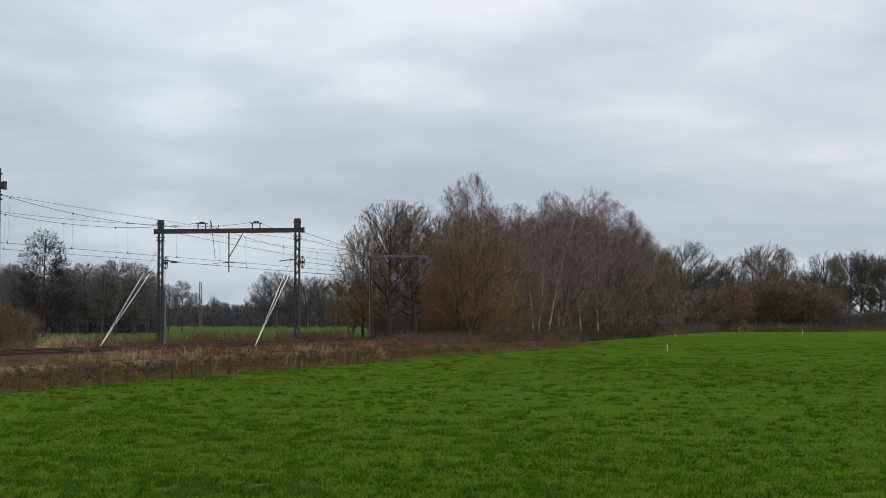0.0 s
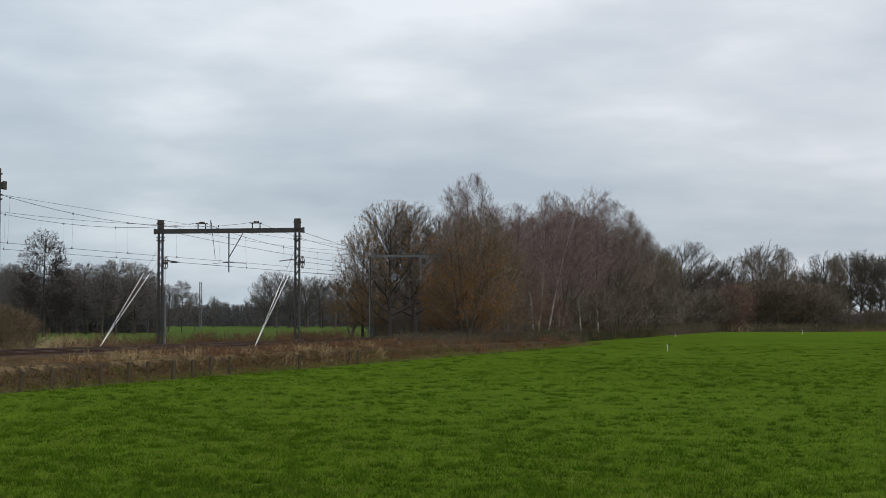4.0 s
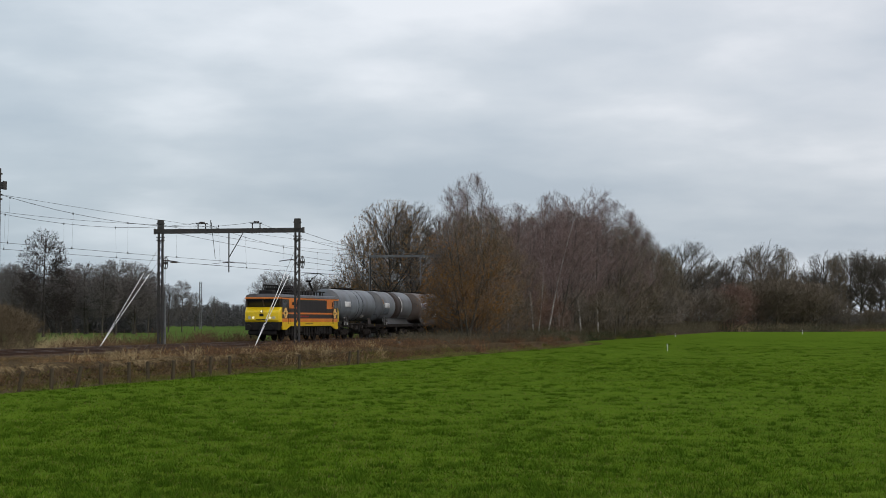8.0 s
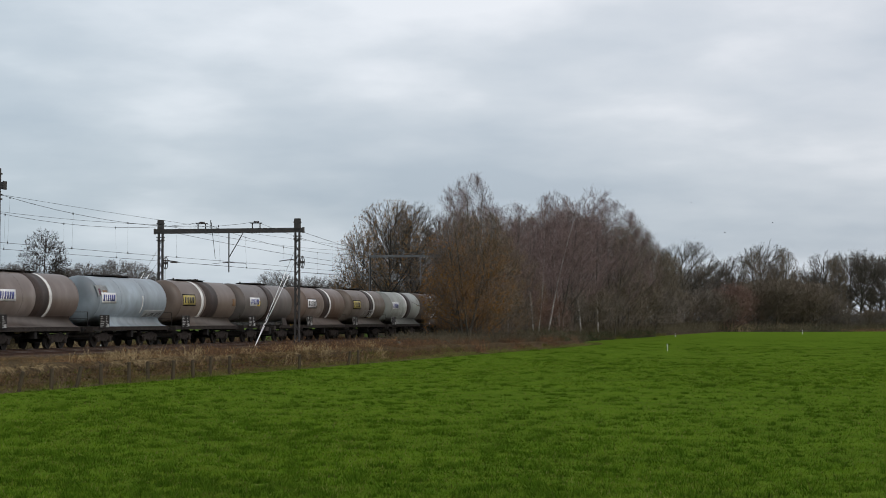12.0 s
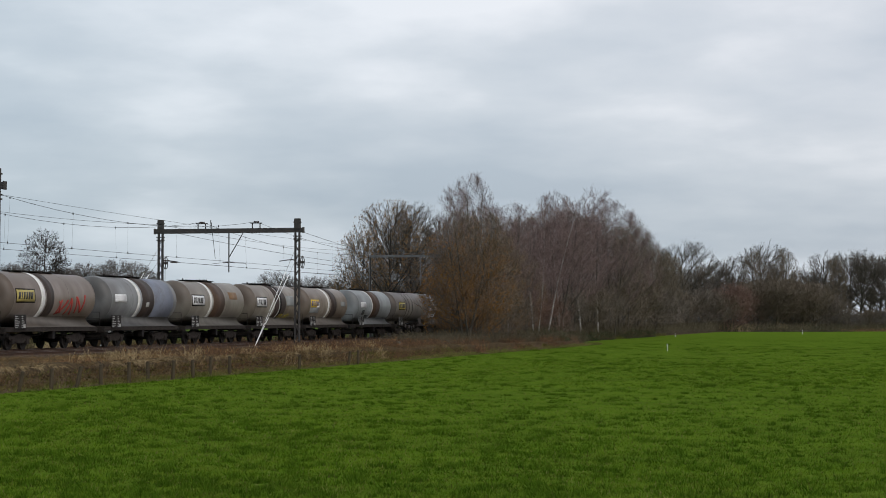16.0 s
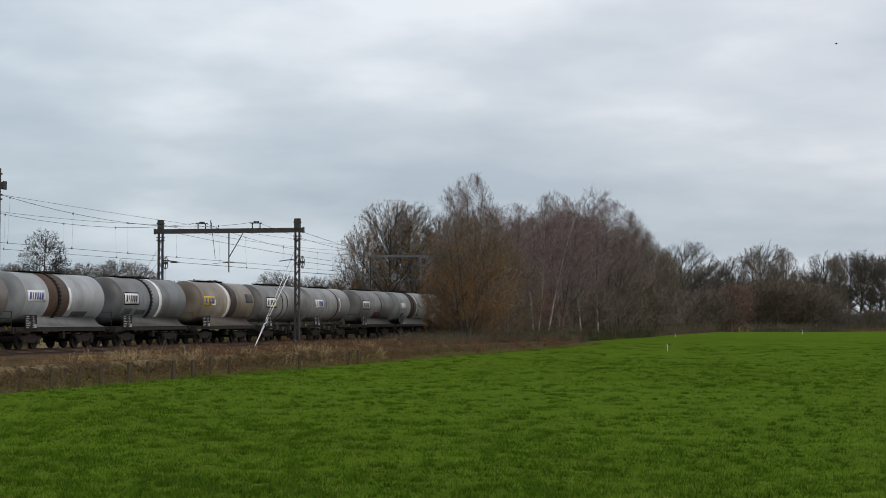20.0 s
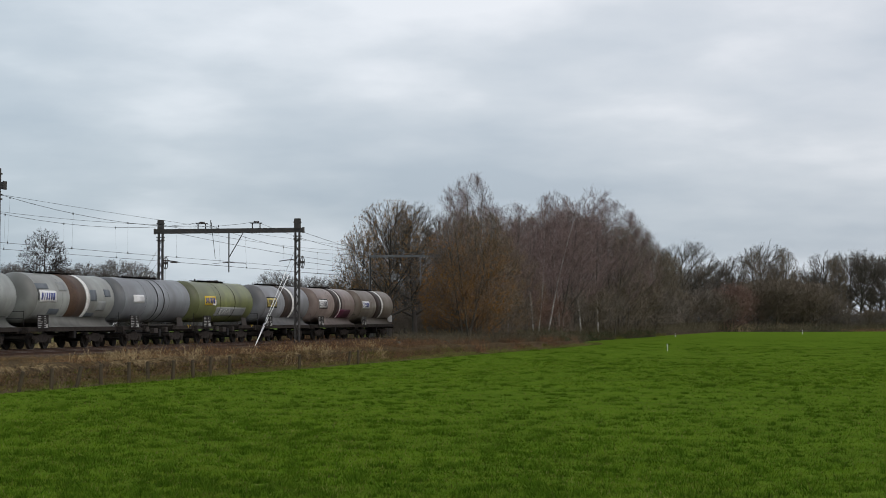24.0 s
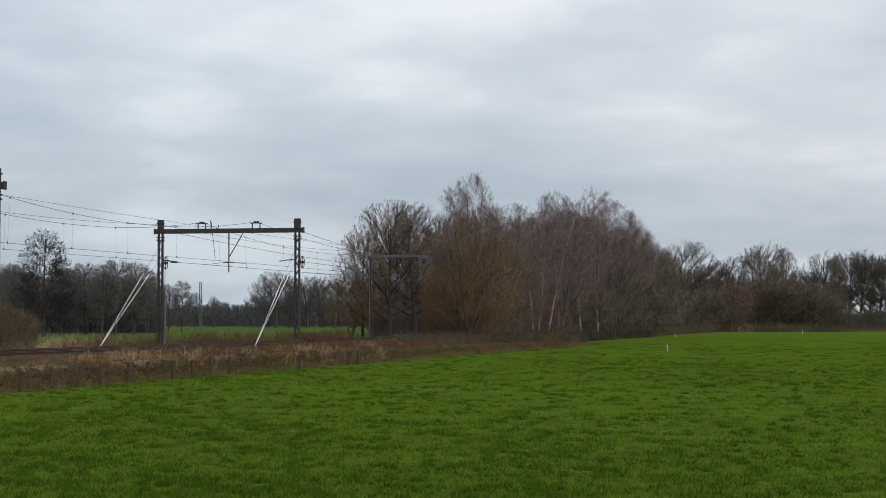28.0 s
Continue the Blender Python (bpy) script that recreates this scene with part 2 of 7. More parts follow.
def leaves(p, size, rng):
    """Small folded leaves, two triangles each."""
    n = len(p)
    d, u = unit(rng.normal(size=(n, 3))), unit(rng.normal(size=(n, 3)))
    w = unit(np.cross(d, u))
    L = (size * rng.uniform(0.6, 1.3, n))[:, None]
    v = np.stack([p, p + d * L * 0.5 + w * L * 0.34 + u * L * 0.15, p + d * L, p + d * L * 0.5 - w * L * 0.34 + u * L * 0.15], axis=1)
    f = (np.arange(n) * 4)[:, None, None] + np.array([[0, 1, 2], [0, 2, 3]])[None]
    return v.reshape(-1, 3), f.reshape(-1, 3)


def part(name, bm, material, parent, label=""):
    """Links a bmesh (or a mesh) as one part under its thing."""
    if isinstance(bm, bpy.types.Mesh):
        me = bm
    else:
        me = bpy.data.meshes.new(name)
        bm.to_mesh(me)
        bm.free()
        me.materials.append(material)
    ob = new(name, me)
    ob.parent = parent
    if label:
        ob["label"] = label
    return ob


def empty(name, m, label, category, group="", kind=""):
    ob = new(name)
    ob.matrix_world = m
    return tagged(ob, label, category, group, kind)


def box(bm, c, size, rot=None, bevel=0.0):
    m = Matrix.Translation(c) @ (rot.to_4x4() if rot else Matrix.Identity(4)) @ Matrix.Diagonal((*size, 1))
    g = bmesh.ops.create_cube(bm, size=1.0, matrix=m)
    if bevel:
        es = list({e for v in g["verts"] for e in v.link_edges})
        bmesh.ops.bevel(bm, geom=es, offset=bevel, segments=1, affect="EDGES", clamp_overlap=True)
    return g


def rod(bm, a, b, r, r2=None, sides=8):
    a, b = Vector(a), Vector(b)
    d = b - a
    m = Matrix.Translation((a + b) / 2) @ d.to_track_quat("Z", "Y").to_matrix().to_4x4()
    return bmesh.ops.create_cone(bm, cap_ends=True, segments=sides, radius1=r, radius2=r if r2 is None else r2, depth=d.length, matrix=m)


def slab(bm, pts, y0, y1):
    """A plate with the outline pts in x and z, between two y."""
    a = [bm.verts.new((x, y0, z)) for x, z in pts]
    b = [bm.verts.new((x, y1, z)) for x, z in pts]
    n = len(pts)
    bm.faces.new(a)
    bm.faces.new(b[::-1])
    for i in range(n):
        j = (i + 1) % n
        bm.faces.new((a[j], a[i], b[i], b[j]))
    bmesh.ops.recalc_face_normals(bm, faces=bm.faces)


def B():
    return bmesh.new()


def profile_strip(name, profile, s_list, material, kind_label, category="", kind="structure"):
    """Extrudes a cross-section (distance, height) along the track."""
    v, f, k = [], [], None
    for s in s_list:
        row = profile(s)
        k = len(row)
        v += [P(d, s, z) for d, z in row]
    for i in range(len(s_list) - 1):
        for j in range(k - 1):
            a = i * k + j
            f.append((a, a + k, a + k + 1, a + 1))
    me = mesh_arrays(name, [(np.array(v), np.array(f))], material, True)
    return tagged(new(name, me), kind_label, category, "", kind)


# ---- ground: one sheet to the horizon ----
def meadow_z(x, y):
    """Gentle swells of the meadow, level outside it."""
    d = -x * CT + y * ST
    k = np.clip((29.0 - d) / 8.0, 0, 1) * np.clip((y - 12.0) / 12.0, 0, 1) * np.clip((420.0 - y) / 60.0, 0, 1) * np.clip((150.0 - np.abs(x)) / 30.0, 0, 1)
    return k * (0.035 * np.sin(x / 9.0 + 1.0) * np.sin(y / 14.0) + 0.025 * np.sin(x / 5.5 + y / 19.0) + 0.02 * np.sin(y / 8.5 - x / 17.0 + 2.0))


def make_ground():
    # finer near the camera, coarse to the horizon
    xs = np.concatenate([[-3500, -1500, -700, -350], np.arange(-180, 181, 6.0), [350, 700, 1500, 3500]])
    ys = np.concatenate([[-3500, -1200, -300, -60], np.arange(0, 540, 6.0), [700, 1000, 1600, 3500]])
    X, Y = np.meshgrid(xs, ys)
    Z = meadow_z(X, Y)
    n, m = X.shape
    idx = np.arange(n * m).reshape(n, m)
    f = np.stack([idx[:-1, :-1], idx[:-1, 1:], idx[1:, 1:], idx[1:, :-1]], axis=-1).reshape(-1, 4)
    me = mesh_arrays("ground", [(np.stack([X, Y, Z], axis=-1).reshape(-1, 3), f)], M_FIELD, True)
    tagged(new("ground", me), "bright green level meadow of short winter grass", "ground", "", "structure")


def edge_d(s):
    return D_EDGE + 7.2 * min(1.0, max(0.0, (s - 205.0) / 25.0))


def bank_rise(s):
    return 0.84 - 0.40 * min(1.0, max(0.0, (s - 120.0) / 90.0))


S_FINE = [-380.0, -340.0, -300.0, -260.0, -220.0, -180.0, -140.0] + list([float(s) for s in range(-120, 40, 4)] + [40.0 + 0.8 * i for i in range(225)] + [float(s) for s in range(220, 420, 4)] + [440.0, 480.0, 560.0, 700.0, 900.0, 1200.0])


def make_bank():
    def bank(s):
        e = edge_d(s)
        w = lambda q: 0.10 * noise.noise(Vector((s / 5.0, q * 1.7, 1.0)))
        f = min(1.0, 0.5 * (41.2 - e))
        k = bank_rise(s)
        v = lambda q: 0.16 * noise.noise(Vector((s / 2.3, q * 2.9, 4.0)))
        return [(e - 0.5, -0.15), (e, 0.02), (e + 0.7 * f + w(4), 0.12), (e + 1.02 * f + v(5), 0.60 * k + w(1)), (e + 1.0 * f + v(5) + w(6), 0.92 * k + v(7)), (e + 1.25 * f + v(5) + w(6), k + 0.08 + v(7) * 0.6), (e + 0.5 * (41.2 - e), k + w(2)), (41.2, k - 0.02 + w(3) * 0.4), (42.0, 0.40)]

    def far_bank(s):
        w = lambda q: 0.10 * noise.noise(Vector((s / 5.0, q * 1.7, 9.0)))
        return [(49.9, 0.30), (50.6, 0.55), (52.4, 0.42 + w(1)), (54.5, 0.15 + w(2)), (57.5, 0.05), (58.5, -0.1)]

    def bed(s):
        w = lambda q: 0.03 * noise.noise(Vector((s / 1.7, q * 3.1, 5.0)))
        return [(40.8, 0.36), (41.5, 0.58 + w(1)), (42.15, 0.84 + w(2)), (43.9, 0.90), (45.9, 0.86), (47.9, 0.90), (49.65, 0.84 + w(3)), (50.3, 0.56 + w(4)), (51.0, 0.36)]

    profile_strip("embankment", bank, S_FINE, M_BANK, "rough brown bank of dry soil beside the railway", "embankment")
    profile_strip("embankment", far_bank, S_FINE, M_VERGE, "rough brown bank on the far side of the railway", "embankment")
    profile_strip("ballast_bed", bed, S_FINE, M_BALLAST, "grey-brown crushed stone ballast under two tracks", "ballast")

    # far pasture sheet: its duller green has the haze painted in
    def meadow(s):
        return [(58.3, -0.1), (59.0, 0.05), (75.0, 0.06), (760.0, 0.06)]
    profile_strip("far_meadow", meadow, [-420.0, -100.0, 60.0, 120.0, 200.0, 300.0, 420.0, 600.0, 900.0, 1300.0], mat("hazed_far_grass", (0.092, 0.145, 0.034), (0.070, 0.112, 0.027), 1.0, 0.05, 1.2, 0.5, 0.1, third=(0.09, 0.125, 0.04), world=True, spec=0.0), "winter pasture beyond the railway, haze painted into its dull green", "ground")

    def floor(s):
        return [(57.4, -0.1), (58.0, 0.05), (90.0, 0.06), (110.0, 0.05), (111.0, -0.1)]
    profile_strip("woodland_floor", floor, [float(s) for s in range(214, 520, 12)], M_LITTER, "brown leaf litter under the bare trees", "ground")


def scatter_stones():
    rng = np.random.default_rng(8)
    n = 9000
    s, d = rng.uniform(60, 230, n), rng.choice([0, 1], n, p=[0.75, 0.25])
    dd = np.where(d == 0, rng.uniform(41.2, 42.6, n), rng.uniform(44.9, 46.9, n))
    z = np.where(dd < 42.15, 0.45 + (dd - 41.2) / 0.95 * 0.42, 0.88)
    p = np.stack([-dd * CT + s * ST, dd * ST + s * CT, z], axis=1)
    r = rng.uniform(0.03, 0.065, n)
    a = unit(rng.normal(size=(n, 3)))
    b = unit(np.cross(a, rng.normal(size=(n, 3))))
    c = np.cross(a, b)
    v = np.stack([p + a * r[:, None], p - a * r[:, None], p + b * r[:, None], p - b * r[:, None], p + c * r[:, None] * 0.8, p - c * r[:, None] * 0.8], axis=1)
    q = np.array([[0, 2, 4], [2, 1, 4], [1, 3, 4], [3, 0, 4], [2, 0, 5], [1, 2, 5], [3, 1, 5], [0, 3, 5]])
    f = (np.arange(n) * 6)[:, None, None] + q[None]
    me = mesh_arrays("ballast_stones", [(v.reshape(-1, 3), f.reshape(-1, 3))], mat("loose_stone", (0.115, 0.084, 0.060), (0.065, 0.048, 0.035), 0.95, 2, 20, 0.2, 0.01, third=(0.19, 0.155, 0.12), world=True, rnd=-0.35))
    tagged(new("ballast_stones", me), "loose angular grey-brown ballast stones on the bed", "stones", "", "stuff")


# ---- tracks ----
def make_track(d, label):
    root = empty("railway_track", along(d, 0, RAIL_Z), label, "railway track", "tracks")
    s0, s1 = -380.0, 1100.0
    for y in (-0.755, 0.755):
        bm = B()
        slab_pts = [(-0.07, -0.17), (0.07, -0.17), (0.07, -0.155), (0.012, -0.135), (0.012, -0.045), (0.036, -0.032), (0.036, -0.006), (-0.036, -0.006), (-0.036, -0.032), (-0.012, -0.045), (-0.012, -0.135), (-0.07, -0.155)]
        a = [bm.verts.new((s0, y + q, z)) for q, z in slab_pts]
        b = [bm.verts.new((s1, y + q, z)) for q, z in slab_pts]
        for i in range(len(a)):
            j = (i + 1) % len(a)
            bm.faces.new((a[i], a[j], b[j], b[i]))
        r = part("rail", bm, M_RAIL, root)
        bm = B()
        box(bm, ((s0 + s1) / 2, y, -0.003), (s1 - s0, 0.06, 0.006))
        part("rail_head", bm, M_HEAD, r, "worn bright running surface")
    # sleepers
    n = 620
    s = np.arange(n) * 0.6 + 20.0
    c = np.zeros((n, 3))
    c[:, 0] = s
    c[:, 2] = -0.22
    hx, hy, hz = 0.125, 1.28, 0.05
    corner = np.array([[x, y, z] for x in (-hx, hx) for y in (-hy, hy) for z in (-hz - 0.06, hz)])
    v = c[:, None] + corner[None]
    q = np.array([[0, 1, 3, 2], [4, 6, 7, 5], [0, 4, 5, 1], [2, 3, 7, 6], [1, 5, 7, 3]])
    f = (np.arange(n) * 8)[:, None, None] + q[None]
    ob = part("sleepers", mesh_arrays("sleepers", [(v.reshape(-1, 3), f.reshape(-1, 4))], M_SLEEPER), M_SLEEPER, root)
    ob["kind"] = "stuff"
    return root


# ---- overhead line ----
S_PORTALS = [84.28, 131.0, 187.2]
D_R, W_P = 40.9, 10.06
D_L = D_R + W_P
POST_H = 8.62                   # post top above the rail
BEAM_Z = 7.85


def lattice_post(root, y, base, galv=False):
    """A two-channel riveted post with diagonal lacing; y in the portal's space."""
    m = M_GALV if galv else M_STEEL
    hw = 0.17
    for q in (-hw, hw):
        bm = B()
        box(bm, (0, y + q, (POST_H + base) / 2), (0.20, 0.05, POST_H - base))
        box(bm, (0.09, y + q * 0.8, (POST_H + base) / 2), (0.012, 0.09, POST_H - base))
        box(bm, (-0.09, y + q * 0.8, (POST_H + base) / 2), (0.012, 0.09, POST_H - base))
        part("post_channel", bm, m, root)
    z, flip = base + 0.3, 1
    while z < BEAM_Z - 0.5:
        bm = B()
        for x in (-0.1, 0.1):
            rod(bm, (x, y - hw * flip, z), (x, y + hw * flip, z + 0.55), 0.026, sides=4)
        part("lacing_bar", bm, m, root)
        z, flip = z + 0.55, -flip
    bm = B()
    box(bm, (0, y, base - 0.12), (0.5, 0.55, 0.5), bevel=0.03)
    part("footing", bm, M_CONC, root, "pale concrete footing")
    bm = B()
    box(bm, (0, y, BEAM_Z + 0.36), (0.26, 0.42, 0.9), bevel=0.02)
    part("post_head", bm, m, root)
    for z in (BEAM_Z + 0.55, BEAM_Z - 0.62, BEAM_Z - 0.42):
        bm = B()
        box(bm, (0, y, z), (0.3, 0.52, 0.07))
        part("clamp_plate", bm, m, root)


def insulator(root, a, b, r=0.06):
    a, b = Vector(a), Vector(b)
    bm = B()
    rod(bm, a, b, r * 0.45, sides=6)
    for i in range(4):
        t = (i + 0.5) / 4
        c = a.lerp(b, t)
        w = (b - a) * 0.06
        rod(bm, c - w, c + w, r, r * 0.7, sides=8)
    part("insulator", bm, M_INSUL, root)


def wheel_tensioner(root, y, side):
    """A balance wheel with its weights beside the post."""
    yc = y + side * 0.48
    bm = B()
    bmesh.ops.create_circle(bm, segments=20, radius=0.42)
    for v in bm.verts:
        v.co = Vector((v.co.x, 0, v.co.y))
    ring = [v.co.copy() for v in bm.verts]
    bm.clear()
    c = Vector((0, yc - side * 0.1, 5.62))
    for i in range(20):
        a, b = ring[i], ring[(i + 1) % 20]
        # the wheel stands square to the portal
        rod(bm, c + Vector((a.x, 0, a.z)), c + Vector((b.x, 0, b.z)), 0.03, sides=5)
    for i in range(0, 20, 5):
        rod(bm, c, c + Vector((ring[i].x, 0, ring[i].z)), 0.022, sides=5)
    rod(bm, c - Vector((0, 0.1, 0)), c + Vector((0, 0.1, 0)), 0.09, sides=10)
    part("balance_wheel", bm, M_STEEL, root)
    for q in (-0.42, 0.42):
        bm = B()
        box(bm, c + Vector((q * 0.6, -side * 0.2, 0)), (0.05, 0.3, 0.05))
        part("wheel_bracket", bm, M_STEEL, root)


def make_portal(s, galv, base=-0.6, tension=False):
    root = empty("catenary_portal", along(D_R, s, RAIL_Z), "galvanised steel railway portal half hidden by trees" if galv else "dark rust-stained lattice steel railway portal over two tracks", "catenary portal", "catenary portals")
    if galv:
        for y in (0.0, W_P):
            bm = B()
            box(bm, (0, y, (BEAM_Z - 0.1 + base) / 2), (0.20, 0.15, BEAM_Z - 0.1 - base), bevel=0.012)
            part("post", bm, M_STEEL, root)
            # added pale strip that draws the lit edge of the dark post
            bm = B()
            box(bm, (-0.105, y + 0.05, (BEAM_Z - 0.1 + base) / 2), (0.012, 0.05, BEAM_Z - 0.3 - base))
            part("cable_duct", bm, M_GALV, root, "pale strip added as the post's lit edge")
            bm = B()
            box(bm, (0, y, base), (0.6, 0.6, 0.4), bevel=0.03)
            part("footing", bm, M_CONC, root)
            bm = B()
            for q in range(9):
                z = base + 0.4 + q * 0.42
                rod(bm, (0.14, y - 0.3, z), (0.14, y + 0.02, z + 0.42), 0.02, sides=4)
            box(bm, (0.14, y - 0.3, base + 2.2), (0.08, 0.08, 4.2))
            part("side_lattice", bm, M_STEEL, root)
    else:
        lattice_post(root, 0.0, base)
        lattice_post(root, W_P, base)
    bm = B()
    m = M_GALV if galv else M_STEEL
    bh, bl = (0.10, W_P + 0.1) if galv else (0.15, W_P + 0.9)
    box(bm, (0.0, W_P / 2, BEAM_Z + bh), (0.20, bl, 0.025))
    box(bm, (0.0, W_P / 2, BEAM_Z - bh), (0.20, bl, 0.025))
    box(bm, (-0.12, W_P / 2, BEAM_Z), (0.02, bl, 2 * bh + 0.02))
    box(bm, (0.12, W_P / 2, BEAM_Z), (0.02, bl, 2 * bh + 0.02))
    part("beam", bm, m, root)
    for y in () if galv else (-0.44, W_P + 0.44):
        bm = B()
        box(bm, (0, y, BEAM_Z), (0.34, 0.05, 0.40))
        part("beam_end_plate", bm, m, root)
    # messenger wire saddles on the beam, above each track
    for d in (D_NEAR, D_FAR):
        y = d - D_R
        bm = B()
        for q in (-0.28, 0.28):
            box(bm, (0, y + q, BEAM_Z + 0.33), (0.10, 0.05, 0.40))
        box(bm, (0, y, BEAM_Z + 0.52), (0.14, 0.84, 0.06))
        part("saddle_frame", bm, m, root)
        insulator(root, (0, y - 0.2, BEAM_Z + 0.60), (0, y + 0.2, BEAM_Z + 0.60), 0.075)
    # drop tube in the middle with its brace and registration arms
    yc = (D_NEAR + D_FAR) / 2 - D_R
    bm = B()
    rod(bm, (0, yc, BEAM_Z - 0.15), (0, yc, 4.95), 0.05)
    part("drop_tube", bm, M_GALV, root, "pale steel drop tube")
    bm = B()
    rod(bm, (0, yc - 1.05, BEAM_Z - 0.15), (0, yc - 0.02, 6.0), 0.035)
    part("drop_brace", bm, m, root)
    for sgn, z in ((-1, 5.62), (1, 5.62)):
        bm = B()
        rod(bm, (0, yc + sgn * 0.45, z), (0, yc + sgn * 1.25, z - 0.07), 0.013, sides=6)
        rod(bm, (0, yc + sgn * 1.25, z - 0.07), (0, yc + sgn * 1.25, z - 0.18), 0.012, sides=5)
        part("registration_arm", bm, m, root)
        insulator(root, (0, yc + sgn * 0.06, z + 0.02), (0, yc + sgn * 0.45, z), 0.045)
    for y, sgn in ((0.0, 1), (W_P, -1)):
        bm = B()
        rod(bm, (0, y + sgn * 0.75, 5.78), (0, y + sgn * 1.3, 5.70), 0.03, sides=6)
        part("registration_arm", bm, m, root)
        insulator(root, (0, y + sgn * 0.25, 5.82), (0, y + sgn * 0.75, 5.78), 0.05)
    if tension:
        wheel_tensioner(root, W_P, -1)
        wheel_tensioner(root, 0.0, -1)
        bm = B()
        for i in range(14):
            rod(bm, (0.0, W_P - 0.34, base + 0.45 + i * 0.24), (0.0, W_P - 0.34, base + 0.66 + i * 0.24), 0.085, sides=10)
        rod(bm, (0.0, W_P - 0.34, base + 0.3), (0.0, W_P - 0.34, 5.6), 0.015, sides=5)
        part("balance_weight", bm, M_GALV, root, "grey stacked concrete weights")
        # fibre hangers under the beam, a little askew
        bm = B()
        rod(bm, (0, 6.3, BEAM_Z + 0.6), (0, 6.0, 5.9), 0.018, sides=5)
        part("hanger", bm, M_WIRE, root)
        bm = B()
        rod(bm, (0, 6.3, BEAM_Z - 0.1), (0, 6.35, BEAM_Z + 0.75), 0.03, sides=5)
        part("hanger_post", bm, m, root)
    return root


def make_stay(d, s_foot, s_post):
    """A twin guy wire with white sleeves from a ground anchor to the post."""
    root = empty("guy_wire", along(d, s_foot, RAIL_Z), "twin guy wires with white plastic sleeves on a ground anchor", "guy wire", "guy wires")
    L, zt, z0 = s_post - s_foot, 6.9, -0.12
    for k, q in enumerate((-0.03, 0.42)):
        top = Vector((L, 0.0, zt if k == 0 else zt - 0.9))
        foot = Vector((0.0, 0.0, z0))
        dirv = top - foot
        bm = B()
        rod(bm, foot, top, 0.012, sides=5)
        part("wire", bm, M_WIRE, root)
        for a, b in ((0.0, 0.22), (0.24, 0.31), (0.33, 0.71 if k == 0 else 0.80)):
            bm = B()
            rod(bm, foot + dirv * a, foot + dirv * b, 0.022, sides=7)
            part("sleeve", bm, M_WHITE, root, "white plastic sleeve")
    bm = B()
    box(bm, (0, 0, z0 - 0.1), (0.7, 0.5, 0.30), bevel=0.04)
    part("anchor_block", bm, M_STEEL, root)


def sag(a, b, drop, n=14):
    return [a.lerp(b, i / n) - Vector((0, 0, drop * 4 * (i / n) * (1 - i / n))) for i in range(n + 1)]


def wire_mesh(bm, pts, r):
    rings = []
    for i, p in enumerate(pts):
        d = (pts[min(i + 1, len(pts) - 1)] - pts[max(i - 1, 0)]).normalized()
        a = d.cross(Vector((0, 0, 1))).normalized()
        b = d.cross(a)
        rings.append([bm.verts.new(p + (a * math.cos(k * 1.2566) + b * math.sin(k * 1.2566)) * r) for k in range(5)])
    for q0, q1 in zip(rings, rings[1:]):
        for k in range(5):
            bm.faces.new((q0[k], q0[(k + 1) % 5], q1[(k + 1) % 5], q1[k]))


